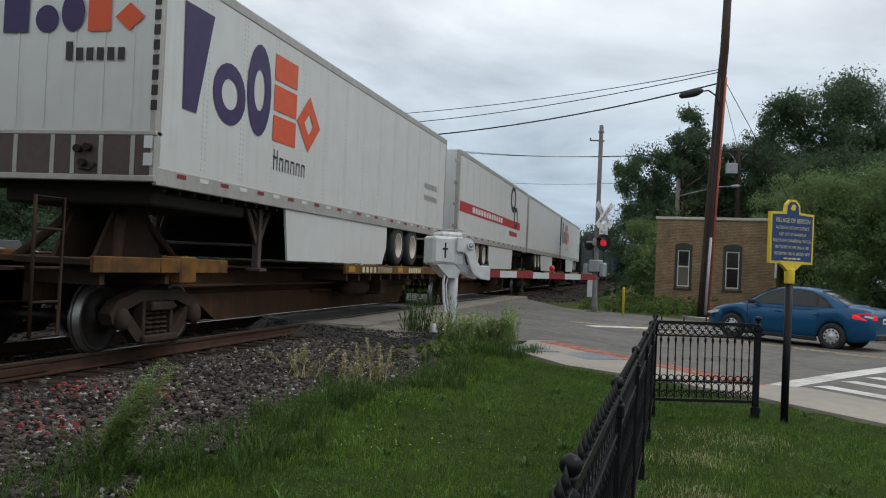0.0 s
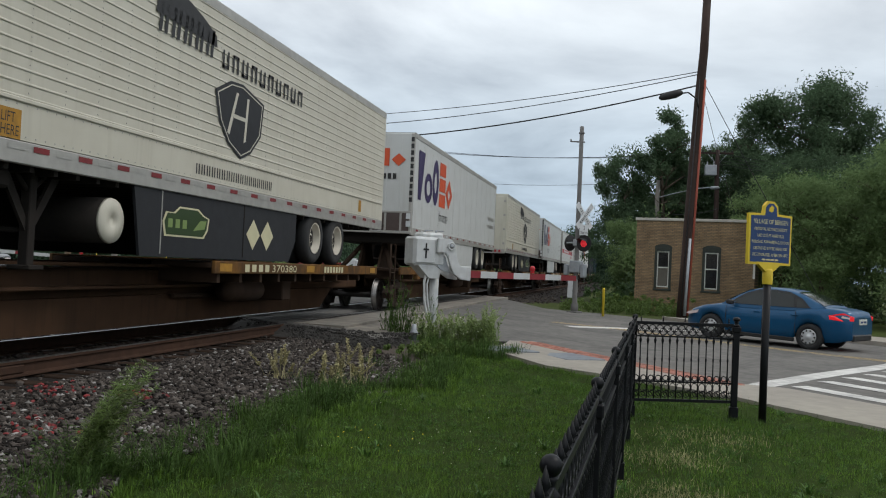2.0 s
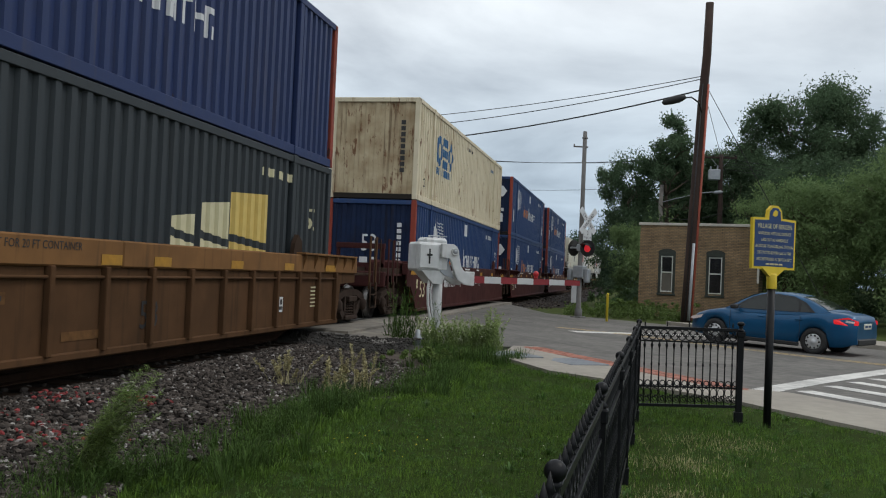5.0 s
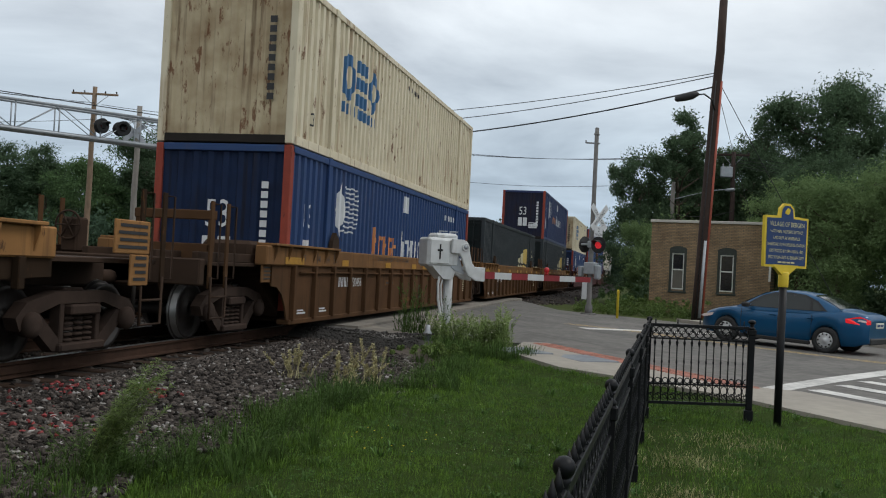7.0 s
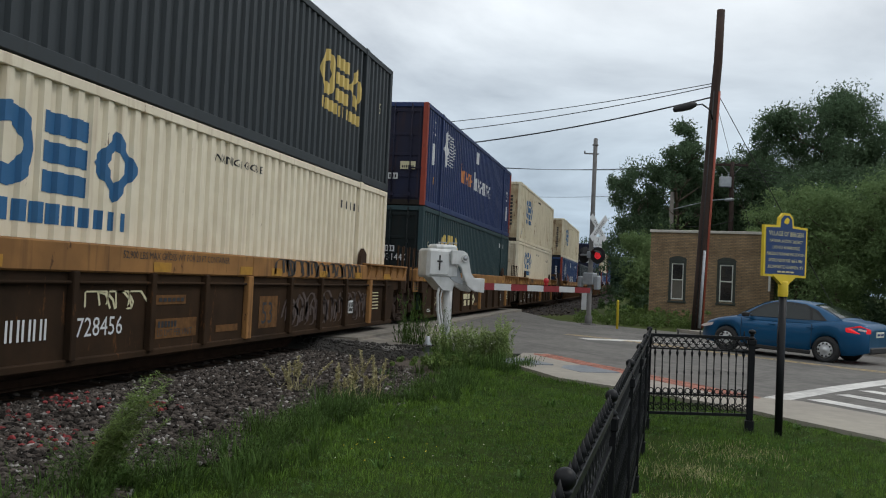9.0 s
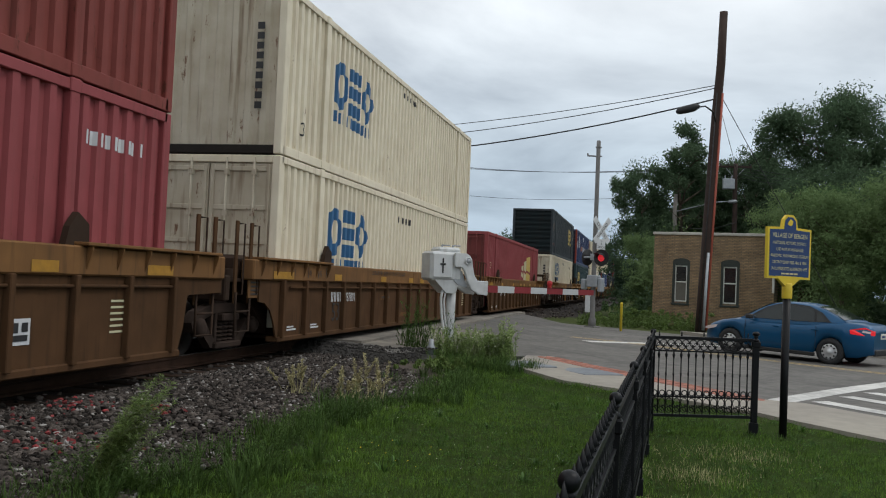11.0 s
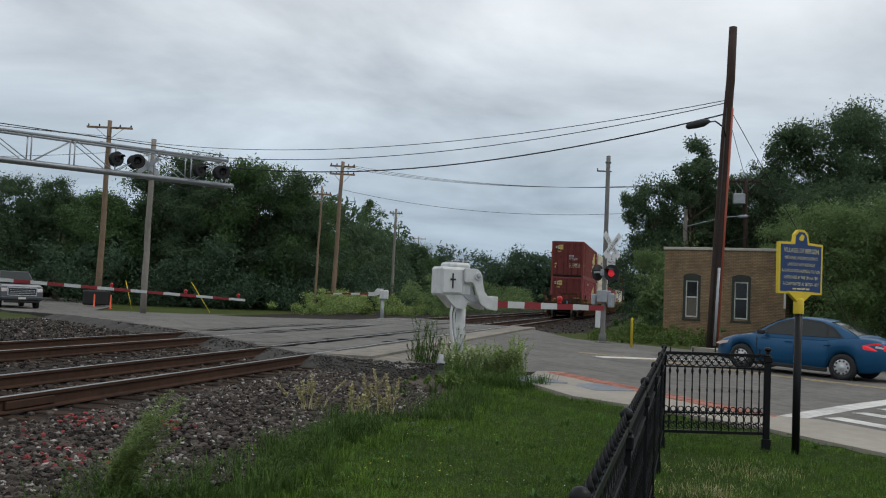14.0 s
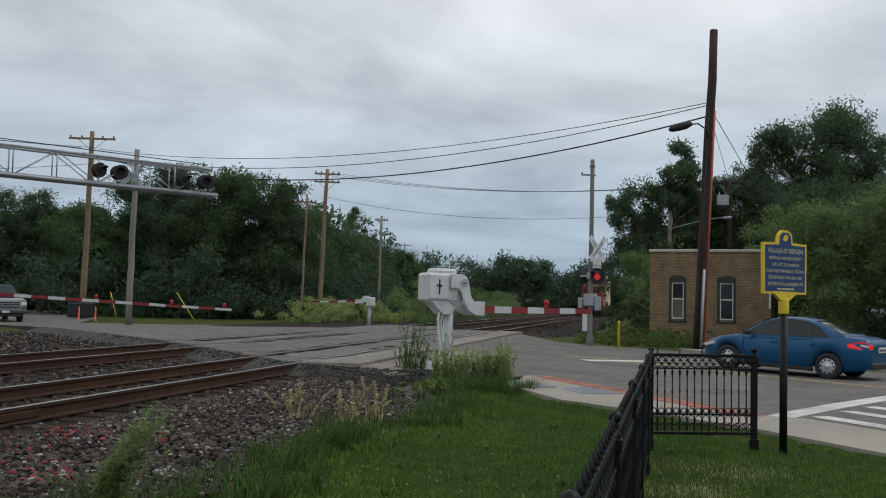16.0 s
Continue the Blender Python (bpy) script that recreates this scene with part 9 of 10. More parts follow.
def sedan(m):
    car = thing("sedan_car", m, "blue four-door sedan with lit tail lamps waiting at the crossing", "car")
    L, REAR, FRONT, R = 4.53, 0.98, 3.63, 0.315
    top = [(0.0, 0.86), (0.06, 1.00), (0.35, 1.06), (0.75, 1.07), (1.4, 0.99), (2.2, 0.95), (3.1, 0.94), (3.45, 0.95), (3.95, 0.86), (4.3, 0.74), (4.46, 0.60), (4.53, 0.48)]
    half = [(0.0, 0.68), (0.12, 0.80), (0.5, 0.88), (1.0, 0.91), (2.2, 0.91), (3.4, 0.905), (3.9, 0.87), (4.25, 0.76), (4.45, 0.58), (4.53, 0.46)]
    low = [(0.0, 0.34), (0.3, 0.24), (0.7, 0.20), (2.2, 0.18), (4.0, 0.19), (4.4, 0.22), (4.53, 0.30)]
    stations = []
    xs = sorted(set([0, 0.03, 0.08, 0.15, 0.3, 0.45] + [0.6 + 0.1 * i for i in range(37)] + [4.3, 4.38, 4.46, 4.5, 4.53]))
    for x in xs:
        t, w, b = lin(top, x), lin(half, x), lin(low, x)
        arch = 0.0
        for ax in (REAR, FRONT):
            d = abs(x - ax)
            if d < 0.35:
                arch = max(arch, R + math.sqrt(0.35 ** 2 - d * d))
        bb = max(b, arch if arch else 0)
        bb = min(bb, t - 0.15)
        h = t - bb
        st = [(w * 0.90, bb), (w * 0.97, bb + 0.10 * h), (w, bb + 0.35 * h), (w * 0.995, bb + 0.62 * h), (w * 0.965, bb + 0.86 * h), (w * 0.90, t - 0.03), (w * 0.78, t), (w * 0.4, t + 0.018)]
        pts = [(x, y, z) for y, z in st] + [(x, 0, t + 0.024)] + [(x, -y, z) for y, z in st[::-1]]
        stations.append(pts)
    bm = bmesh.new()
    loft(bm, stations)
    part("body", bm, M_CARBLUE, car)
    # roof and pillars
    roof = [(0.62, 1.07), (0.9, 1.22), (1.25, 1.37), (1.6, 1.445), (2.0, 1.475), (2.4, 1.46), (2.7, 1.39), (3.0, 1.23), (3.3, 1.05), (3.42, 0.97)]
    stations = []
    for x in [0.62 + 0.1 * i for i in range(29)]:
        t = lin(roof, x)
        b = lin(top, x) - 0.05
        k = (t - b) / 0.55
        wb = 0.845 - 0.12 * smooth(2.9, 3.42, x) - 0.10 * smooth(1.0, 0.62, x)
        wt = wb - 0.235 * min(1.0, max(0.05, k))
        st = [(wb, b), (wb - 0.02, b + 0.15 * (t - b)), (wt + 0.03, t - 0.10 * min(1, k)), (wt - 0.04, t - 0.03), (wt * 0.5, t)]
        pts = [(x, y, z) for y, z in st] + [(x, 0, t + 0.008)] + [(x, -y, z) for y, z in st[::-1]]
        stations.append(pts)
    bm = bmesh.new()
    loft(bm, stations)
    part("cabin", bm, M_CARBLUE, car)

    def side_y(x, z, s):
        b, t = lin(top, x) - 0.05, lin(roof, x)
        k = (t - b) / 0.55
        wb = 0.845 - 0.12 * smooth(2.9, 3.42, x) - 0.10 * smooth(1.0, 0.62, x)
        wt = wb - 0.235 * min(1.0, max(0.05, k))
        f = (z - b) / max(0.02, t - b)
        return s * (wb - 0.02 + (wt + 0.03 - wb + 0.02) * min(1, max(0, (f - 0.15) / 0.75)) + 0.012)

    def side_glass(name, outline, mtl, s):
        bm = bmesh.new()
        bm.faces.new([bm.verts.new((x, side_y(x, z, s), z)) for x, z in outline])
        bmesh.ops.triangulate(bm, faces=bm.faces[:])
        bmesh.ops.subdivide_edges(bm, edges=bm.edges[:], cuts=2)
        for v in bm.verts:
            v.co.y = side_y(v.co.x, v.co.z, s)
        for f in bm.faces:
            f.normal_update()
            if f.normal.y * s < 0:
                f.normal_flip()
            f.smooth = True
        return part(name, bm, mtl, car)
    for s in (1, -1):
        side_glass("window_trim", [(0.98, 1.03), (3.16, 0.97), (3.02, 1.10), (2.72, 1.30), (2.4, 1.405), (2.0, 1.425), (1.6, 1.395), (1.25, 1.26)], M_PLASTIC, s)
        for o in ([(2.24, 1.00), (3.04, 0.985), (2.95, 1.08), (2.68, 1.27), (2.4, 1.37), (2.24, 1.385)], [(1.40, 1.015), (2.17, 1.00), (2.17, 1.385), (2.0, 1.395), (1.62, 1.365), (1.46, 1.29)], [(1.08, 1.035), (1.34, 1.02), (1.39, 1.27), (1.28, 1.22)]):
            g = side_glass("side_window", o, M_CARGLASS, s * 1.0)
            g.location.y = 0.006 * s
        for y, x in ((2.36, 0), (1.36, 0)):
            bm = bmesh.new()
            box(bm, y - 0.09, y + 0.09, s * 0.905 if s > 0 else -0.935, 0.935 if s > 0 else -0.905, 0.815, 0.845, 0.008)
            part("door_handle", bm, M_CARBLUE, car)
        for x in (1.33, 2.2, 3.2):
            bm = bmesh.new()
            box(bm, x - 0.004, x + 0.004, s * 0.90 if s > 0 else -0.914, 0.914 if s > 0 else -0.90, 0.34, 0.92)
            part("door_gap", bm, M_PLASTIC, car)
        bm = bmesh.new()
        box(bm, 2.98, 3.16, 0.87 if s > 0 else -1.04, 1.04 if s > 0 else -0.87, 0.96, 1.08, 0.03)
        part("door_mirror", bm, M_PLASTIC, car)
        bm = bmesh.new()
        lathe_pts = [(0.015, 0.90), (0.20, 0.98), (0.52, 0.90), (0.50, 0.80), (0.2, 0.78), (0.012, 0.80)]
        prism(bm, [(x, z) for x, z in lathe_pts], 0.62 * s, 0.885 * s, "y")
        for v in bm.verts:
            v.co.y = s * (0.008 + min(abs(v.co.y), lin(half, v.co.x) * 0.985)) if abs(v.co.y) > 0.7 else v.co.y
            if v.co.x < 0.1:
                v.co.x -= 0.015
        part("tail_lamp", bm, M_TAIL, car, "lit red tail lamp")
        bm = bmesh.new()
        prism(bm, [(0.06, 0.88), (0.22, 0.91), (0.24, 0.86), (0.07, 0.84)], 0.70 * s, 0.90 * s, "y")
        for v in bm.verts:
            v.co.y = s * (0.014 + min(abs(v.co.y), lin(half, v.co.x) * 0.99)) if abs(v.co.y) > 0.75 else v.co.y
        part("reversing_lamp", bm, M_TAILW, car)
        bm = bmesh.new()
        prism(bm, [(3.95, 0.74), (4.32, 0.66), (4.42, 0.60), (4.3, 0.58), (4.0, 0.66)], 0.45 * s, 0.80 * s, "y")
        part("head_lamp", bm, M_TAILW, car)
        for ax in (REAR, FRONT):
            bm = bmesh.new()
            lathe(bm, [(0.30, 0.0), (0.333, 0.0), (0.333, 0.14), (0.30, 0.14)], 28, Matrix.Translation((ax, s * 0.72, R)) @ Matrix.Rotation(radians(-90 * s), 4, "X"))
            part("wheel_arch", bm, M_PLASTIC, car)
            road_wheel(car, ax, s * 0.80, R, s, M_HUB)
        bm = bmesh.new()
        box(bm, 1.35, 3.25, 0.82 if s > 0 else -0.9, 0.9 if s > 0 else -0.82, 0.16, 0.26, 0.02)
        part("sill", bm, M_PLASTIC, car)
    # glass front and back
    for name, x0, x1, w0, w1 in (("rear_window", 0.72, 1.42, 0.66, 0.55), ("windscreen", 3.34, 2.62, 0.70, 0.58)):
        n, rows = 8, []
        bm = bmesh.new()
        for i in range(n + 1):
            x = x0 + (x1 - x0) * i / n
            w = w0 + (w1 - w0) * i / n
            rows.append([bm.verts.new((x, w * c, lin(roof, x) + 0.014 - 0.025 * c * c)) for c in (-1, -0.5, 0, 0.5, 1)])
        for a, b in zip(rows, rows[1:]):
            for i in range(4):
                f = bm.faces.new((a[i], a[i + 1], b[i + 1], b[i]))
                f.smooth = True
        for f in bm.faces:
            f.normal_update()
            if f.normal.z < 0:
                f.normal_flip()
        part(name, bm, M_CARGLASS, car)
    bm = bmesh.new()
    box(bm, -0.03, 0.06, -0.62, 0.62, 0.30, 0.46, 0.03)
    part("bumper_insert", bm, M_PLASTIC, car)
    bm = bmesh.new()
    box(bm, -0.012, 0.03, -0.26, 0.26, 0.70, 0.84, 0.01)
    part("number_plate", bm, M_PLATEBAR, car, "pale number plate")
    bm = bmesh.new()
    for y0, y1 in ((-0.2, -0.04), (0.02, 0.2)):
        box(bm, -0.016, -0.01, y0, y1, 0.745, 0.795)
    part("plate_mark", bm, M_SIGNBLUE, car)
    bm = bmesh.new()
    tube(bm, (1.75, 0, 1.46), (1.62, 0, 1.60), 0.008, n=5)
    part("aerial", bm, M_PLASTIC, car)
    return car


HEAD = 148.0
hv = Vector((math.cos(radians(HEAD)), math.sin(radians(HEAD)), 0))
left = Vector((-hv.y, hv.x, 0))
rear_contact = Vector((4.31, 23.55, 0))
origin = rear_contact - hv * 0.98 * 0.98 - left * 0.88 * 0.98
sedan(Matrix.Translation((origin.x, origin.y, road_z(4.31, 23.55) - 0.03)) @ pose(0, 0, 0, 0, 0, HEAD) @ Matrix.Rotation(radians(-1.6), 4, 'Y') @ Matrix.Diagonal((0.98, 0.98, 0.98, 1)))


def pickup(m):
    car = thing("pickup_truck", m, "dark grey pickup truck with a chrome grille waiting beyond the tracks", "pickup truck")
    bm = bmesh.new()
    prism(bm, [(0, 0.62), (0.05, 1.22), (2.0, 1.26), (3.6, 1.28), (5.2, 1.24), (5.62, 1.16), (5.74, 0.98), (5.78, 0.52), (5.5, 0.42), (5.2, 0.44), (5.14, 0.72), (4.98, 0.88), (4.7, 0.94), (4.42, 0.88), (4.26, 0.72), (4.2, 0.44), (1.55, 0.44), (1.49, 0.72), (1.33, 0.88), (1.05, 0.94), (0.77, 0.88), (0.61, 0.72), (0.55, 0.46)], -0.99, 0.99, "y")
    bmesh.ops.bevel(bm, geom=[e for e in bm.edges if abs(e.verts[0].co.y - e.verts[1].co.y) < 0.01], offset=0.06, segments=2, affect="EDGES")
    part("body", bm, M_SILVER, car)
    bm = bmesh.new()
    for x0, x1, zz, w0, w1 in ((1.95, 4.25, 1.24, 0.92, 0.92),):
        lo = [bm.verts.new((x, y, zz)) for x, y in ((x0, -w0), (x1, -w0), (x1, w0), (x0, w0))]
        hi = [bm.verts.new((x, y, 1.93)) for x, y in ((x0 + 0.14, -0.72), (x1 - 0.85, -0.72), (x1 - 0.85, 0.72), (x0 + 0.14, 0.72))]
        bm.faces.new(hi)
        for i in range(4):
            bm.faces.new((lo[i], lo[(i + 1) % 4], hi[(i + 1) % 4], hi[i]))
    bmesh.ops.recalc_face_normals(bm, faces=bm.faces[:])
    bmesh.ops.bevel(bm, geom=bm.edges[:], offset=0.05, segments=2, affect="EDGES")
    part("cab", bm, M_SILVER, car)
    bm = bmesh.new()
    v = [bm.verts.new(p) for p in ((4.20, -0.80, 1.32), (4.20, 0.80, 1.32), (3.50, 0.66, 1.87), (3.50, -0.66, 1.87))]
    bm.faces.new(v)
    bmesh.ops.translate(bm, vec=(0.02, 0, 0.02), verts=bm.verts[:])
    part("windscreen", bm, M_CARGLASS, car)
    for s in (1, -1):
        for x0, x1 in ((2.25, 2.95), (3.03, 3.72)):
            bm = bmesh.new()
            v = [bm.verts.new((x, s * (y + 0.012), z)) for x, y, z in ((x0, 0.895, 1.32), (x1, 0.895, 1.32), (x1 - (0.28 if x1 > 3.5 else 0.0), 0.745, 1.84), (x0, 0.745, 1.84))]
            f = bm.faces.new(v if s < 0 else v[::-1])
            part("side_window", bm, M_CARGLASS, car)
        bm = bmesh.new()
        box(bm, 3.70, 3.88, 0.98 if s > 0 else -1.22, 1.22 if s > 0 else -0.98, 1.28, 1.48, 0.03)
        part("door_mirror", bm, M_PLASTIC, car)
        bm = bmesh.new()
        box(bm, 5.66, 5.77, 0.66 if s > 0 else -0.96, 0.96 if s > 0 else -0.66, 0.88, 1.06, 0.02)
        part("head_lamp", bm, M_TAILW, car)
        for ax in (1.05, 4.7):
            road_wheel(car, ax, s * 0.88, 0.40, s, M_HUB)
    bm = bmesh.new()
    box(bm, 5.72, 5.80, -0.66, 0.66, 0.70, 1.10, 0.03)
    grille = part("grille", bm, M_PLASTIC, car, "black grille in a chrome frame")
    for y0, y1, z0, z1 in ((-0.68, 0.68, 1.06, 1.12), (-0.68, 0.68, 0.68, 0.73), (-0.69, -0.63, 0.70, 1.10), (0.63, 0.69, 0.70, 1.10), (-0.6, 0.6, 0.96, 0.985), (-0.6, 0.6, 0.88, 0.905), (-0.6, 0.6, 0.80, 0.825)):
        bm = bmesh.new()
        box(bm, 5.78, 5.83, y0, y1, z0, z1, 0.008)
        part("grille_bar", bm, M_CHROME, grille, "chrome grille bar")
    bm = bmesh.new()
    box(bm, 5.62, 5.86, -0.98, 0.98, 0.48, 0.66, 0.05)
    part("bumper", bm, M_SILVER, car)
    bm = bmesh.new()
    box(bm, 5.6, 5.82, -0.8, 0.8, 0.34, 0.48, 0.03)
    part("air_dam", bm, M_PLASTIC, car)
    bm = bmesh.new()
    box(bm, 5.86, 5.87, -0.17, 0.17, 0.52, 0.63)
    part("number_plate", bm, M_PLATEBAR, car)
    return car


pickup(pose(-35.3, 42.9, road_z(-33, 42) - 0.05, 0, 0, -41))
for x, y in ((-32.6, 47.5), (-31.5, 47.5)):
    bm = bmesh.new()
    lathe(bm, [(0.11, 0.0), (0.11, 0.03), (0.055, 0.05), (0.04, 0.8), (0.015, 0.84)], 10)
    tagged(part("traffic_cone", bm, M_ORANGE, None, matrix=pose(x, y, land(x, y))), "tall orange traffic cone in the grass", "traffic cone")
bm = bmesh.new()
box(bm, -0.7, 0.7, -0.5, 0.5, 0, 0.9, 0.08)
tagged(part("utility_cabinet", bm, M_HOOD, None, matrix=pose(-33.2, 48.6, 0.2, 0, 0, 20)), "black utility cabinet beside the pole", "cabinet")

for (x0, y0, z0), (x1, y1, z1) in (((-30.39, 48.0, 0.1), (-30.9, 48.0, 1.77)), ((-25.3, 48.0, 0.1), (-26.6, 48.0, 1.84))):
    bm = bmesh.new()
    tube(bm, (x0, y0, z0), (x1, y1, z1), 0.022, n=8)
    tagged(part("guy_guard", bm, M_SIGNYEL), "thin yellow plastic guard on a guy wire", "guard", "guy wire guards")
# ---- plants ----
def leaf_cloud(centres, radii, per, size, seed, squash=0.8, droop=0.25):
    """Leaves as small pointed blades scattered through clumps. Returns vertices and faces."""
    rng = np.random.default_rng(seed)
    c = np.repeat(np.asarray(centres, float), per, 0)
    r = np.repeat(np.asarray(radii, float), per)
    n = len(c)
    d = rng.normal(0, 1, (n, 3))
    d /= np.linalg.norm(d, axis=1)[:, None]
    k = 0.1 + 0.95 * rng.random(n) ** 0.75 + np.where(rng.random(n) < 0.15, 0.45 * rng.random(n), 0)
    d = d * np.repeat(rng.uniform(0.65, 1.4, (len(centres), 3)), per, 0)
    p = c + d * (r * k)[:, None] * np.array([1, 1, squash])
    a = rng.normal(0, 1, (n, 3)) + np.array([0, 0, -droop])
    a /= np.linalg.norm(a, axis=1)[:, None]
    b = np.cross(a, d + rng.normal(0, 0.6, (n, 3)))
    b /= np.linalg.norm(b, axis=1)[:, None] + 1e-9
    s = rng.uniform(*size, n)[:, None]
    v = np.stack([p - a * s, p + b * s * 0.75, p + a * s], 1).reshape(-1, 3)
    f = np.arange(3 * n).reshape(-1, 3)
    return v, f


def cloud_mesh(name, v, f, material):
    me = bpy.data.meshes.new(name)
    me.vertices.add(len(v))
    me.vertices.foreach_set("co", np.asarray(v, np.float32).ravel())
    k = f.shape[1]
    me.loops.add(f.size)
    me.loops.foreach_set("vertex_index", f.astype(np.int32).ravel())
    me.polygons.add(len(f))
    me.polygons.foreach_set("loop_start", np.arange(0, f.size, k, dtype=np.int32))
    me.update(calc_edges=True)
    me.materials.append(material)
    return me


def tree_meshes(seed, height, spread, trunk_share, leaves, clumps, per, leaf=(0.10, 0.2), top_heavy=0.0):
    """A tapered trunk with limbs, and clumps of leaves round the limbs' ends, uneven and with gaps."""
    rng = random.Random(seed)
    bm = bmesh.new()
    ends = []
    r0 = height * 0.02

    def limb(p, d, length, r, depth):
        q = p
        steps = 3
        for i in range(steps):
            d = (d + Vector((rng.uniform(-0.2, 0.2), rng.uniform(-0.2, 0.2), rng.uniform(-0.05, 0.18)))).normalized()
            e = q + d * (length / steps)
            tube(bm, q, e, r * (1 - 0.22 * i), r * (1 - 0.22 * (i + 1)), 4 if depth else 6, caps=False)
            q = e
            if depth >= 1 or i == steps - 1:
                ends.append(q.copy())
        if depth < 2:
            for k in range(3 if depth == 0 else 2):
                ang = rng.uniform(0, 2 * math.pi)
                nd = (d * 0.4 + Vector((math.cos(ang), math.sin(ang), rng.uniform(0.0, 0.6)))).normalized()
                limb(q, nd, length * 0.5, r * 0.45, depth + 1)
    p = Vector((0, 0, -0.3))
    d = Vector((0, 0, 1))
    for i in range(5):
        e = p + Vector((rng.uniform(-0.12, 0.12) * height * 0.1, rng.uniform(-0.12, 0.12) * height * 0.1, height * 0.15))
        tube(bm, p, e, r0 * (1 - 0.15 * i), r0 * (1 - 0.15 * (i + 1)), 10, caps=False)
        if i >= 1:
            for k in range(3):
                ang = rng.uniform(0, 2 * math.pi)
                limb(e, Vector((math.cos(ang), math.sin(ang), rng.uniform(0.15, 0.8))).normalized(), spread * rng.uniform(0.38, 0.6), r0 * 0.35, 0)
        p = e
    limb(p, Vector((0, 0, 1)), height * 0.08, r0 * 0.2, 1)
    trunk = mesh_of(bm, "trunk")
    trunk.materials.append(M_BARK)
    cs, rs = [], []
    z0 = height * trunk_share
    for k in range(clumps):
        if ends and rng.random() < 0.5:
            e = rng.choice(ends)
            c = e + Vector((rng.gauss(0, 0.5), rng.gauss(0, 0.5), rng.gauss(0, 0.4)))
        else:
            t = rng.random() ** (0.9 - 0.4 * top_heavy)
            z = z0 + (height - z0) * t
            prof = math.sin(math.pi * min(1, 0.18 + 0.80 * t)) ** 0.7
            ang = rng.uniform(0, 2 * math.pi)
            rr = spread * prof * (0.45 + 0.6 * rng.random()) * (0.85 + 0.3 * math.sin(ang * 3 + seed))
            c = Vector((rr * math.cos(ang), rr * math.sin(ang), z))
        c.z = min(max(c.z, z0), height * rng.uniform(0.93, 1.03))
        cs.append(c[:])
        rs.append(rng.uniform(0.45, 1.15) * spread * 0.25)
    ca, ra = np.array(cs), np.array(rs)
    gap = np.linalg.norm(ca[:, None] - ca[None], axis=2) - 1.0 * (ra[:, None] + ra[None])
    keep = (gap < 0).sum(1) >= 4         # no clump hangs apart from the crown
    v, f = leaf_cloud(ca[keep], ra[keep], per, leaf, seed)
    return trunk, cloud_mesh("crown", v, f, leaves)


def plant_tree(meshes, x, y, scale, turn, label, group="trees behind the crossing", sz=None):
    ob = thing("tree", Matrix.Translation((x, y, 0.1)) @ pose(0, 0, 0, 0, 0, turn) @ Matrix.Diagonal((scale, scale, (sz or scale), 1)), label, "tree", group)
    piece("trunk", meshes[0], ob)
    piece("crown", meshes[1], ob)
    return ob


T_BROAD = tree_meshes(1, 10.0, 4.2, 0.06, M_LEAF_DARK, 170, 230, (0.07, 0.16))
T_TALL = tree_meshes(2, 13.0, 3.6, 0.10, M_LEAF_DARK, 165, 230, (0.07, 0.16))
T_ROUND = tree_meshes(3, 9.0, 4.4, 0.05, M_LEAF, 170, 230, (0.07, 0.16))
T_LOOSE = tree_meshes(4, 12.5, 3.0, 0.30, M_LEAF_DARK, 80, 300, (0.07, 0.15), 0.6)
T_LIGHT = tree_meshes(5, 7.0, 3.6, 0.02, M_LEAF_LIGHT, 190, 250, (0.05, 0.11))
T_WISP = tree_meshes(6, 12.0, 3.2, 0.15, M_LEAF, 80, 260, (0.07, 0.14), 0.3)
T_WIDE = tree_meshes(7, 15.0, 6.2, 0.12, M_LEAF_DARK, 260, 300, (0.08, 0.17))

# beyond the tracks, from the road's far side to the line's vanishing point
for kind, x, y, s, turn, sz in ((T_BROAD, -62, 52, 1.0, 10, 0.94), (T_ROUND, -55, 57, 1.1, 40, 1.02), (T_BROAD, -50, 59, 0.98, 80, 0.92), (T_TALL, -46, 62, 0.8, 120, 0.72), (T_ROUND, -41.5, 61, 0.95, 160, 0.9),
                                (T_BROAD, -38, 64, 1.1, 200, 1.02), (T_BROAD, -33.5, 63, 1.1, 240, 1.10), (T_ROUND, -30.5, 64.5, 1.15, 280, 1.2), (T_BROAD, -28.0, 66, 1.0, 320, 1.02), (T_ROUND, -29.5, 72, 1.0, 30, 1.0),
                                (T_TALL, -36, 90, 0.85, 70, 0.74), (T_BROAD, -33, 98, 1.0, 110, 0.85), (T_WISP, -37.5, 112, 1.15, 150, 1.12), (T_BROAD, -35, 122, 1.0, 190, 0.9), (T_ROUND, -38, 140, 1.1, 230, 1.0),
                                (T_BROAD, -45, 80, 1.2, 15, 1.1)):
    plant_tree(kind, x, y, s, turn, "leafy green tree in the wood beyond the tracks", "trees beyond the tracks", sz)
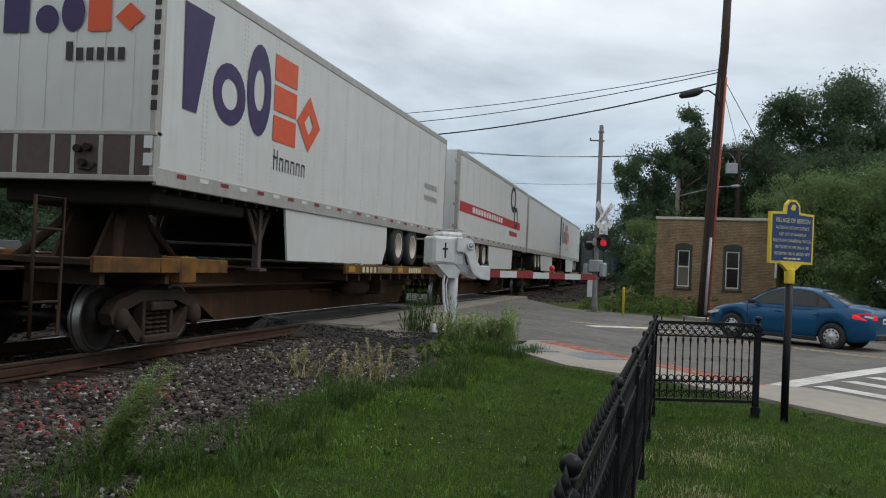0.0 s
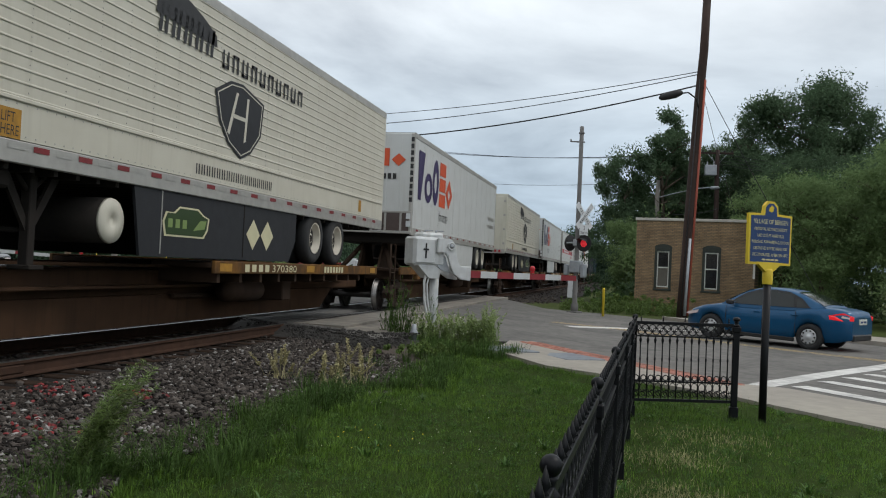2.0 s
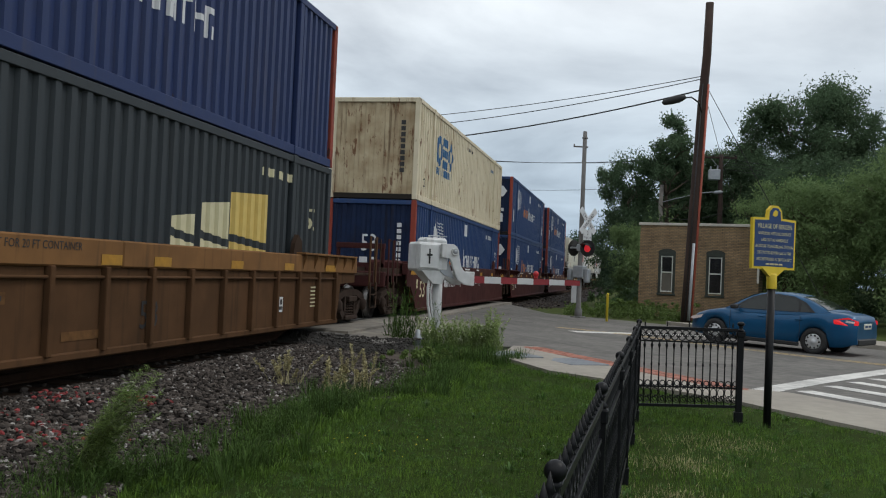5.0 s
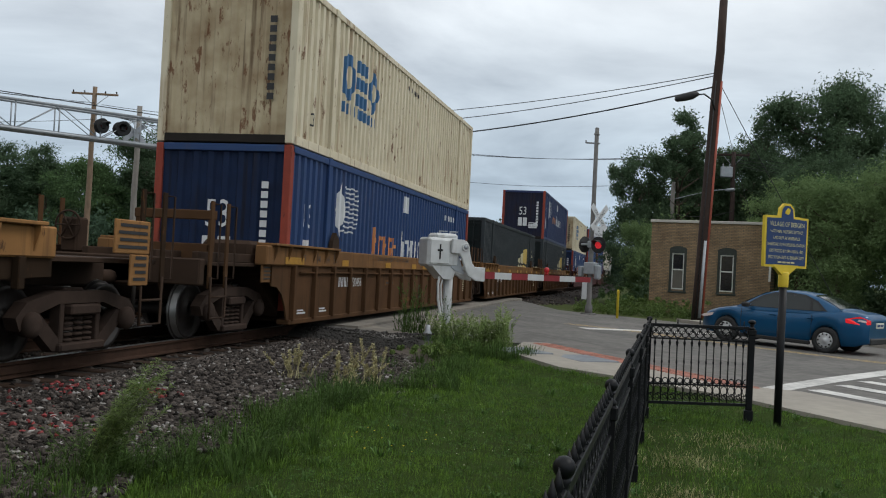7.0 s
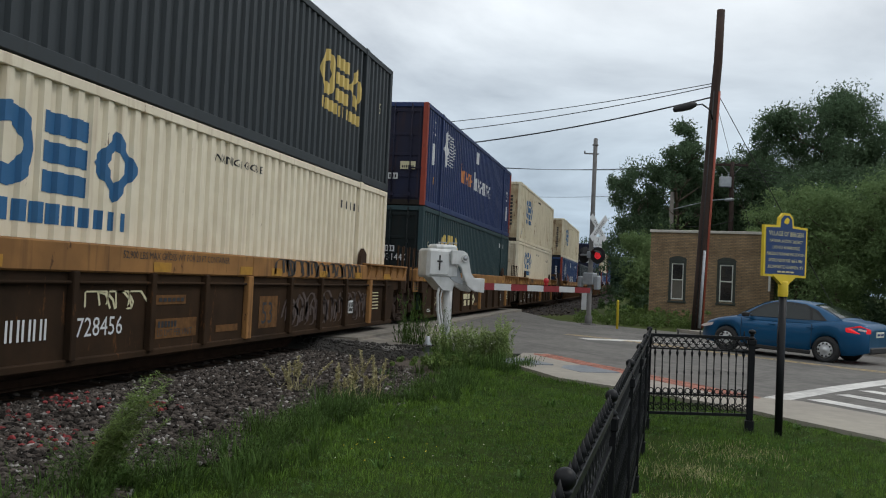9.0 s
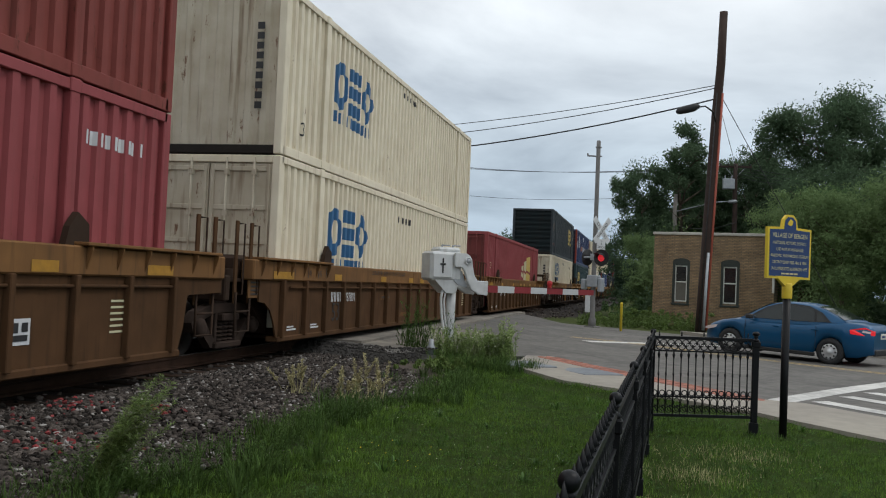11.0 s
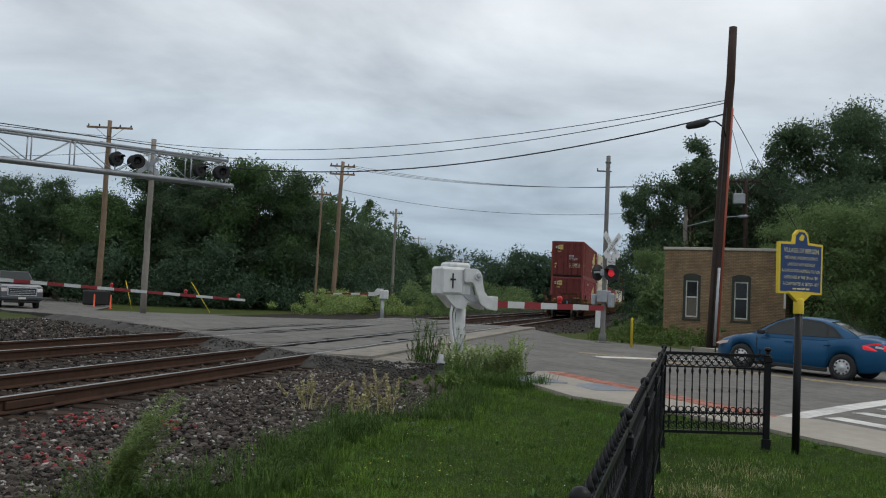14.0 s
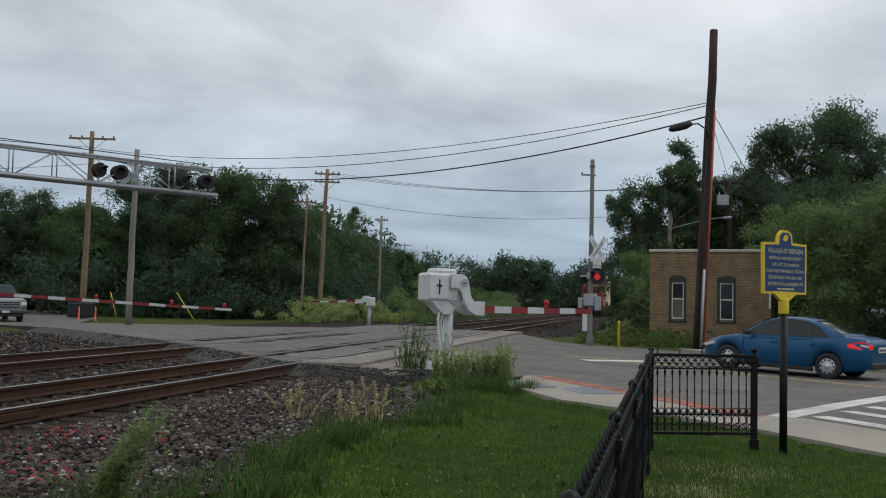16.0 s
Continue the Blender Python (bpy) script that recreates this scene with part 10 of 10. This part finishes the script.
for kind, x, y, s, turn, sz in ((T_LOOSE, 2.0, 61, 1.0, 20, 1.0), (T_BROAD, -0.1, 62, 0.78, 60, 0.98), (T_ROUND, 2.6, 66, 0.85, 100, 1.1), (T_BROAD, 3.6, 63, 0.7, 140, 0.95), (T_BROAD, 6.6, 62, 0.9, 180, 1.0),
                                (T_WIDE, 12.6, 65, 1.0, 260, 1.0), (T_TALL, 7.2, 66, 0.62, 220, 1.0), (T_WIDE, 19.5, 62, 0.9, 340, 0.98), (T_BROAD, 11.0, 56, 1.0, 15, 0.9),
                                (T_LIGHT, 8.2, 42, 0.9, 50, 0.84), (T_LIGHT, 11.3, 40, 1.0, 90, 0.98), (T_LIGHT, 7.3, 47, 0.8, 130, 0.84), (T_LIGHT, 0.4, 57, 0.62, 10, 0.68), (T_BROAD, 14.5, 48, 0.9, 170, 0.85), (T_ROUND, 9.6, 52, 0.8, 210, 0.8)):
    plant_tree(kind, x, y, s, turn, "dense green tree behind the brick building" if kind is not T_LIGHT else "lighter green leafy tree beside the street", "trees behind the building", sz)


def thicket(name, line, count, height, per, leaves, label, seed, leaf=(0.07, 0.16), depth=2.0):
    rng = random.Random(seed)
    cs, rs = [], []
    for k in range(count):
        t = rng.random() * (len(line) - 1)
        i = min(int(t), len(line) - 2)
        a, b = Vector(line[i]), Vector(line[i + 1])
        p = a.lerp(b, t - i)
        h = height * rng.uniform(0.35, 1.0)
        cs.append((p.x + rng.gauss(0, depth * 0.5), p.y + rng.gauss(0, depth * 0.5), 0.2 + rng.random() * h))
        rs.append(rng.uniform(0.35, 0.9) * height * 0.35)
    v, f = leaf_cloud(cs, rs, per, leaf, seed)
    v[:, 2] = np.maximum(v[:, 2], 0.05)
    return tagged(piece(name, cloud_mesh(name, v, f, leaves), None), label, "bushes", kind="stuff")


# The darker leaf colour stands in for shade under the wood.
thicket("undergrowth", [(-80, 46), (-50, 54), (-38, 58), (-30, 61), (-27, 70), (-27, 90)], 330, 5.0, 170, M_LEAF_HAZE_SHADE, "undergrowth at the foot of the wood, shade put into its leaf colour", 21, (0.1, 0.2), 3.5)
thicket("undergrowth", [(3.0, 54), (4.5, 54), (8, 50), (14, 46), (20, 40)], 200, 3.0, 140, M_LEAF_DARK, "dark undergrowth behind the brick building", 22, (0.1, 0.2), 2.5)
thicket("weeds", [(-20, 50), (-22, 58), (-24, 70), (-20, 56), (-17, 62)], 170, 1.5, 230, M_FEATHER, "tall light green weeds beside the far track", 23, (0.035, 0.09), 2.2)
thicket("bushes", [(-16.5, 62), (-17, 75), (-17, 100), (-18, 130)], 120, 3.4, 210, M_LEAF_LIGHT, "light green bushes along the line", 24, (0.07, 0.15), 2.0)
thicket("weeds", [(-1.9, 41), (0.2, 42.5), (2.0, 43.3), (-1.0, 46)], 80, 0.6, 150, M_WEED, "green weeds at the building's foot", 25, (0.03, 0.06), 0.9)
thicket("undergrowth", [(0.9, 55), (1.8, 58), (2.4, 62)], 90, 5.0, 220, M_LEAF_LIGHT, "light green bushes at the corner of the wood", 32, (0.08, 0.17), 1.2)
thicket("weeds", [(-1.2, 50), (-0.2, 60), (1.5, 90)], 80, 1.0, 120, M_LEAF, "weeds beside the near track", 26, (0.06, 0.14), 0.9)
thicket("dense_wood", [(-95, 70), (-60, 68), (-45, 72), (-33, 74), (-31, 90), (-36, 120)], 330, 9.4, 420, M_LEAF_DARK, "dense dark wood behind the first trees", 31, (0.2, 0.42), 3.0)
# Distance haze is put into these woods' leaf colour.
thicket("far_woods", [(-60, 190), (-30, 172), (-12, 168), (4, 175), (30, 150)], 620, 10.5, 260, M_LEAF_HAZE_SHADE, "far green wood along the horizon", 27, (0.2, 0.42), 6.0)
thicket("far_woods", [(-200, 150), (-110, 140), (-60, 150), (-40, 160)], 260, 10, 90, M_LEAF_HAZE_SHADE, "far dark wood beyond the road", 28, (0.35, 0.7), 8.0)
thicket("far_woods", [(22, 60), (40, 50), (70, 30), (110, -20)], 200, 12, 70, M_LEAF_DARK, "wood beyond the street", 29, (0.3, 0.6), 6.0)


# ---- grass ----
def blades(name, xy, height, width, material, label, seed, lean=0.5, parts=1, base=None):
    rng = np.random.default_rng(seed)
    n = len(xy)
    z = np.array([land(x, y) for x, y in xy]) if base is None else base
    h = rng.uniform(*height, n)
    w = rng.uniform(*width, n)
    a = rng.uniform(0, 2 * np.pi, n)
    b = rng.uniform(0, 2 * np.pi, n)
    l = rng.random(n) * lean
    side = np.stack([np.cos(a), np.sin(a), np.zeros(n)], -1) * w[:, None] * 0.5
    out = np.stack([np.cos(b), np.sin(b), np.zeros(n)], -1)
    if n > 100000:
        h = h * (0.85 + 0.42 * np.sin(xy[:, 0] * 9.1 + 2 * np.sin(xy[:, 1] * 4.3)) * np.sin(xy[:, 1] * 8.3 + 2 * np.sin(xy[:, 0] * 5.1)) + 0.2 * np.sin(xy[:, 0] * 2.3 + xy[:, 1] * 1.7))
    p = np.stack([xy[:, 0], xy[:, 1], z - 0.01], -1)
    tip = p + out * (l * h)[:, None] + np.array([0, 0, 1]) * (h * np.sqrt(np.maximum(0.15, 1 - l * l)))[:, None]
    if parts == 1:
        v = np.stack([p - side, p + side, tip], 1).reshape(-1, 3)
        f = np.arange(3 * n).reshape(-1, 3)
    else:
        mid = p + out * (l * h * 0.22)[:, None] + np.array([0, 0, 1]) * (h * 0.6)[:, None]
        v = np.stack([p - side, p + side, mid + side * 0.8, mid - side * 0.8, mid - side * 0.8, mid + side * 0.8, tip, tip], 1).reshape(-1, 3)
        f = np.arange(8 * n).reshape(-1, 4)
    return tagged(piece(name, cloud_mesh(name, v, f, material), None), label, "grass", kind="stuff")




def lawn_points(count, seed):
    rng = np.random.default_rng(seed)
    y = 3.2 + 14.5 * rng.random(count) ** 1.12
    x = -4.3 + rng.random(count) * 11.0
    n = 0.8 * x + 0.6 * y
    edge = -3.5 + 0.07 * (y - 6) + 0.22 * np.sin(y * 1.1) + 0.12 * np.sin(y * 2.7 + 1)
    rim = np.interp(-0.6 * x + 0.8 * y, (8.6, 11.3, 12.4, 15.2), (8.6, 8.15, 7.66, 8.05))
    keep = (n < rim + 0.05 * np.sin(x * 5)) & (x > edge) & ~((x < -2.6) & (y > 16.0))
    bare = (np.abs(x - 0.12 - 0.026 * y) < 0.28) & (y < 10.6) & (rng.random(count) < 0.55)
    return np.stack([x, y], -1)[keep & ~bare]


bm = bmesh.new()
grid_x, grid_y = axis(((-4.6, 8.0, 0.45),)), axis(((-2.0, 18.0, 0.45),))
vv = {}
for j, y in enumerate(grid_y):
    for i, x in enumerate(grid_x):
        vv[i, j] = bm.verts.new((x, y, land(x, y) + 0.006))
for j in range(len(grid_y) - 1):
    for i in range(len(grid_x) - 1):
        x, y = grid_x[i] + 0.22, grid_y[j] + 0.22
        if 0.8 * x + 0.6 * y < 8.9:
            bm.faces.new((vv[i, j], vv[i + 1, j], vv[i + 1, j + 1], vv[i, j + 1]))
for v in [v for v in bm.verts if not v.link_faces]:
    bm.verts.remove(v)
tagged(part("lawn", bm, M_LAWN, smooth=True), "mown green lawn beside the railway", "lawn", kind="structure")
blades("lawn_grass", lawn_points(380000, 41), (0.035, 0.085), (0.004, 0.009), M_BLADE, "short mown lawn grass", 42, 0.8)
blades("lawn_tufts", lawn_points(26000, 43), (0.07, 0.14), (0.005, 0.010), M_TALL, "longer tufts in the lawn", 44, 0.8)


def tufts(name, centres, per, height, width, material, label, seed, spread=0.07, lean=0.75):
    """Blades that fan out from the middle of each tuft."""
    rng = np.random.default_rng(seed)
    c = np.repeat(centres, per, 0)
    n = len(c)
    a = rng.uniform(0, 2 * np.pi, n)
    r = np.abs(rng.normal(0, spread, n))
    out = np.stack([np.cos(a), np.sin(a), np.zeros(n)], -1)
    xy = c + out[:, :2] * r[:, None]
    z = np.array([land(x, y) for x, y in centres]).repeat(per)
    big = np.repeat(rng.uniform(0.6, 1.15, len(centres)), per)
    h = rng.uniform(*height, n) * big
    l = rng.random(n) * lean
    side = np.stack([-np.sin(a), np.cos(a), np.zeros(n)], -1) * rng.uniform(*width, n)[:, None] * 0.5
    p = np.stack([xy[:, 0], xy[:, 1], z - 0.02], -1)
    up = np.array([0, 0, 1.0])
    m1 = p + out * (l * h * 0.18)[:, None] + up * (h * 0.45)[:, None]
    m2 = p + out * (l * h * 0.55)[:, None] + up * (h * (0.8 - 0.1 * l))[:, None]
    tip = p + out * (l * h * 1.05)[:, None] + up * (h * (1.0 - 0.35 * l))[:, None]
    v = np.stack([p - side, p + side, m1 + side, m1 - side, m2 + side * 0.7, m2 - side * 0.7, tip], 1).reshape(-1, 3)
    k = np.arange(n)[:, None] * 7
    f = np.concatenate([k + np.array([[0, 1, 2]]), k + np.array([[0, 2, 3]]), k + np.array([[3, 2, 4]]), k + np.array([[3, 4, 5]]), k + np.array([[5, 4, 6]])])
    return tagged(piece(name, cloud_mesh(name, v, f, material), None), label, "grass", kind="stuff")


def edge_line(y):
    return -3.62 + 0.07 * (y - 6) + 0.22 * np.sin(y * 1.1) + 0.12 * np.sin(y * 2.7 + 1)


def edge_centres(count, seed, spread, shift=0.0):
    rng = np.random.default_rng(seed)
    y = 4.6 + 11.5 * rng.random(count)
    x = edge_line(y) + shift + rng.normal(0, spread, count)
    return np.stack([x, y], -1)


tufts("tall_edge_grass", edge_centres(170, 45, 0.22, 0.12), 44, (0.12, 0.34), (0.005, 0.010), M_TALL, "tall uncut grass tufts along the ballast", 46)
tufts("low_edge_grass", edge_centres(420, 47, 0.35, 0.35), 36, (0.06, 0.16), (0.005, 0.009), M_BLADE, "short green tufts at the lawn's edge", 48)
tufts("soil_weeds", np.array([(-3.6, 14.6), (-3.3, 15.2), (-3.9, 13.8), (-3.0, 15.9), (-2.6, 16.3), (-3.2, 14.2), (-2.9, 15.0)]), 60, (0.12, 0.30), (0.006, 0.012), M_TALL, "grass tufts on the bare soil", 49, 0.15)


def clump_points(spots, count, seed):
    rng = np.random.default_rng(seed)
    s = np.array(spots)
    k = rng.integers(0, len(s), count)
    return s[k, :2] + rng.normal(0, 1, (count, 2)) * s[k, 2:3]


def feathery(name, stems, per, leaf, width, material, label, seed, sweep_up=0.75, low=0.12):
    """Stems (x, y, z, height, lean x, lean y) closely set with thin upswept leaves."""
    rng = np.random.default_rng(seed)
    st = np.repeat(np.asarray(stems, float), per, 0)
    n = len(st)
    t = low + (1 - low) * rng.random(n)
    h, lean = st[:, 3], st[:, 4:6]
    p = np.stack([st[:, 0] + lean[:, 0] * h * t ** 1.6, st[:, 1] + lean[:, 1] * h * t ** 1.6, st[:, 2] + h * t * (1 - 0.12 * t * np.hypot(lean[:, 0], lean[:, 1]))], -1)
    a = rng.uniform(0, 2 * np.pi, n)
    up = rng.normal(sweep_up, 0.25, n)
    d = np.stack([np.cos(a) + lean[:, 0] * up, np.sin(a) + lean[:, 1] * up, up], -1)
    d /= np.linalg.norm(d, axis=1)[:, None]
    l = rng.uniform(*leaf, n) * (1.1 - 0.55 * t)
    side = np.stack([-np.sin(a), np.cos(a), rng.normal(0, 0.5, n)], -1) * (width * rng.uniform(0.6, 1.2, n))[:, None] * 0.5
    mid = p + d * (l * 0.55)[:, None]
    tip = p + d * l[:, None] - np.array([0, 0, 1]) * (l * 0.22)[:, None]
    v = np.stack([p, mid - side, tip, mid + side], 1).reshape(-1, 3)
    s0 = np.asarray(stems, float)
    ts = np.linspace(0, 1, 6)
    sv, sf = [], []
    for q in s0:
        for u in ts:
            c = np.array([q[0] + q[4] * q[3] * u ** 1.6, q[1] + q[5] * q[3] * u ** 1.6, q[2] + q[3] * u * (1 - 0.12 * u * math.hypot(q[4], q[5]))])
            w = 0.006 * (1.1 - u)
            sv += [c - (w, 0, 0), c + (w, 0, 0)]
        j = len(sv) - 12
        sf += [(j + 2 * i, j + 2 * i + 1, j + 2 * i + 3, j + 2 * i + 2) for i in range(5)]
    v = np.concatenate([v, np.array(sv)])
    f = np.concatenate([np.arange(4 * n).reshape(-1, 4), np.array(sf) + 4 * n])
    return tagged(piece(name, cloud_mesh(name, v, f, material), None), label, "weeds", kind="stuff")


def stem_rows(spots, count, height, lean, seed):
    rng = np.random.default_rng(seed)
    s = np.array(spots)
    k = rng.integers(0, len(s), count)
    xy = s[k, :2] + rng.normal(0, 1, (count, 2)) * s[k, 2:3]
    h = rng.uniform(*height, count) * (s[k, 3] if s.shape[1] > 3 else 1.0)
    return np.column_stack([xy, [land(x, y) - 0.02 for x, y in xy], h, rng.normal(0, lean, (count, 2))])


DRY = [(-4.42, 11.1, 0.10, 0.9), (-3.78, 11.3, 0.12, 1.1), (-3.55, 11.6, 0.10, 1.0), (-3.70, 11.1, 0.2, 0.7)]
dry = stem_rows(DRY, 34, (0.25, 0.72), 0.32, 49)
feathery("dry_grass_tufts", dry, 110, (0.03, 0.09), 0.015, M_STRAW, "dry seeding grass tufts in the ballast", 50, 0.9, 0.55)
tufts("dry_tuft_leaves", dry[::2, :2], 14, (0.12, 0.32), (0.005, 0.009), M_STRAW, "dry leaves at the foot of the seeding grass", 87, 0.05, 0.9)
reeds = stem_rows([(-4.55, 17.6, 0.12, 1.0), (-4.30, 17.4, 0.10, 0.8), (-4.05, 17.6, 0.10, 0.75), (-4.75, 17.8, 0.06, 0.55)], 48, (0.75, 1.3), 0.10, 51)
feathery("reed_grass", reeds, 26, (0.12, 0.30), 0.013, M_TALL, "tall reedy grass round the gate post", 52, 2.2, 0.05)
blades("fence_dry_grass", clump_points([(0.35, 5.2, 0.20), (0.42, 7.0, 0.25), (0.45, 8.4, 0.22), (0.38, 6.1, 0.2), (0.30, 4.4, 0.18), (0.9, 9.6, 0.35)], 5200, 53), (0.03, 0.09), (0.005, 0.010), M_STRAW, "dry trampled grass along the fence", 54, 0.9)
ferns = stem_rows([(-3.75, 17.1, 0.14, 0.85), (-3.45, 17.0, 0.14, 0.9), (-3.1, 17.1, 0.13, 0.95), (-2.8, 17.25, 0.11, 1.1), (-2.65, 17.3, 0.08, 1.15)], 115, (0.45, 0.82), 0.2, 55)
feathery("gate_weeds", ferns, 130, (0.06, 0.13), 0.012, M_FEATHER, "feathery light green weeds round the gate post", 56, 0.8, 0.10)
tufts("gate_grass", np.column_stack([np.random.default_rng(57).uniform(-3.9, -1.9, 60), np.random.default_rng(58).uniform(15.6, 16.8, 60)]), 36, (0.12, 0.34), (0.006, 0.011), M_TALL, "long green grass in front of the gate", 59, 0.10)
foot = np.column_stack([np.random.default_rng(64).uniform(-2.9, 2.6, 260), np.random.default_rng(65).uniform(37.6, 43.6, 260)])
foot = foot[foot[:, 1] > 38.2 + 0.55 * foot[:, 0]]
feathery("kerb_weeds", np.column_stack([foot, [land(x, y) - 0.02 for x, y in foot], np.random.default_rng(66).uniform(0.15, 0.65, len(foot)), np.random.default_rng(67).normal(0, 0.2, (len(foot), 2))]), 60, (0.08, 0.2), 0.03, M_WEED, "mixed green weeds before the brick building", 68, 0.7, 0.05)
thicket("edge_weeds", [(-3.6, 14.5), (-3.2, 15.5)], 24, 0.22, 110, M_WEED, "low weeds at the lawn's far edge", 56, (0.02, 0.045), 0.5)


plume = stem_rows([(-3.76, 5.72, 0.05)], 17, (0.5, 0.98), 0.10, 61)
plume[:, 4] += 0.50
plume[:, 5] += 0.10
feathery("leaning_weed", plume, 240, (0.06, 0.15), 0.006, M_FROND, "tall feathery yellow-green weed leaning over the ballast", 62, 0.6, 0.38)
feathery("weed_foot", stem_rows([(-3.74, 5.7, 0.12), (-3.6, 5.65, 0.14)], 26, (0.2, 0.5), 0.35, 63), 90, (0.05, 0.12), 0.006, M_TALL, "dark feathery leaves round the weed's foot", 69, 0.8, 0.1)
feathery("verge_weeds", stem_rows([(-3.62, 6.1, 0.14), (-3.4, 6.5, 0.15), (-3.3, 6.0, 0.15), (-3.3, 7.0, 0.16), (-3.25, 7.5, 0.15), (-3.3, 8.4, 0.15), (-3.05, 9.6, 0.18)], 110, (0.18, 0.42), 0.35, 93), 75, (0.03, 0.08), 0.005, M_TALL, "dark feathery weeds on the verge", 94, 0.9, 0.08)
edge = edge_centres(230, 90, 0.16, 0.10)
edge = edge[edge[:, 1] < 12.6]
rng_e = np.random.default_rng(91)
feathery("edge_fronds", np.column_stack([edge, [land(x, y) - 0.02 for x, y in edge], rng_e.uniform(0.16, 0.42, len(edge)), rng_e.normal(0.12, 0.3, (len(edge), 2))]), 70, (0.03, 0.085), 0.005, M_TALL, "dark feathery weeds along the ballast", 92, 0.9, 0.08)


def specks(name, xy, size, material, label, seed, up):
    rng = np.random.default_rng(seed)
    n = len(xy)
    z = np.array([land(x, y) for x, y in xy]) + rng.uniform(*up, n)
    p = np.stack([xy[:, 0], xy[:, 1], z], -1)
    s = rng.uniform(*size, (n, 1))
    ex, ey = np.array([[1, 0, 0.3]]) * s, np.array([[0, 1, 0.4]]) * s
    v = np.stack([p - ex, p - ey, p + ex, p + ey], 1).reshape(-1, 3)
    return tagged(piece(name, cloud_mesh(name, v, np.arange(4 * n).reshape(-1, 4), material), None), label, "flowers", kind="stuff")


cl = lawn_points(9000, 81)
cv, cf = leaf_cloud(np.column_stack([cl, [land(x, y) + 0.035 for x, y in cl]]), np.full(len(cl), 0.05), 12, (0.006, 0.014), 82, 0.35)
tagged(piece("clover_leaves", cloud_mesh("clover_leaves", cv, cf, M_CLOVER), None), "small clover leaves through the lawn", "clover", kind="stuff")
dandelions = lawn_points(160, 83)
tufts("broadleaf_weeds", dandelions, 14, (0.05, 0.13), (0.014, 0.03), M_CLOVER, "broad-leaved weeds in the lawn", 84, 0.03, 0.95)
tufts("pale_lawn_tufts", lawn_points(900, 85), 34, (0.04, 0.11), (0.004, 0.008), M_TALL, "paler tufts in the lawn", 86, 0.09)
bm = bmesh.new()
ring = [bm.verts.new((-3.75 + 0.75 * math.cos(a) * (1 + 0.15 * math.sin(3 * a)), 15.35 + 0.85 * math.sin(a), land(-3.75 + 0.75 * math.cos(a), 15.35 + 0.85 * math.sin(a)) + 0.02)) for a in [2 * math.pi * i / 28 for i in range(28)]]
bm.faces.new(ring)
tagged(part("soil_patch", bm, M_SOIL), "patch of bare dark soil by the gate", "soil", kind="structure")
specks("clover_flowers", clump_points([(-1.8, 8.0, 0.7), (-1.2, 9.5, 0.9), (-2.4, 10.5, 0.8), (-0.8, 7.2, 0.6)], 30, 71), (0.004, 0.007), M_FLOWER, "tiny white clover flowers in the lawn", 72, (0.06, 0.1))
specks("yellow_flowers", clump_points([(-2.3, 7.6, 0.25), (-2.0, 8.2, 0.3)], 14, 73), (0.006, 0.010), M_YFLOWER, "small yellow flowers in the lawn", 74, (0.07, 0.12))
specks("white_weed_flowers", clump_points([(-2.9, 16.6, 0.3), (-3.6, 16.9, 0.3)], 34, 75), (0.010, 0.018), M_FLOWER, "small white weed flowers by the gate", 76, (0.25, 0.7))

def motions():
    for ob, s, z in TRAIN:
        walk(ob, [(0.0, pose(TRACKS[0], s - 26.6 * 12, z)), (16.0, pose(TRACKS[0], s + 26.6 * 4, z))])


motions()
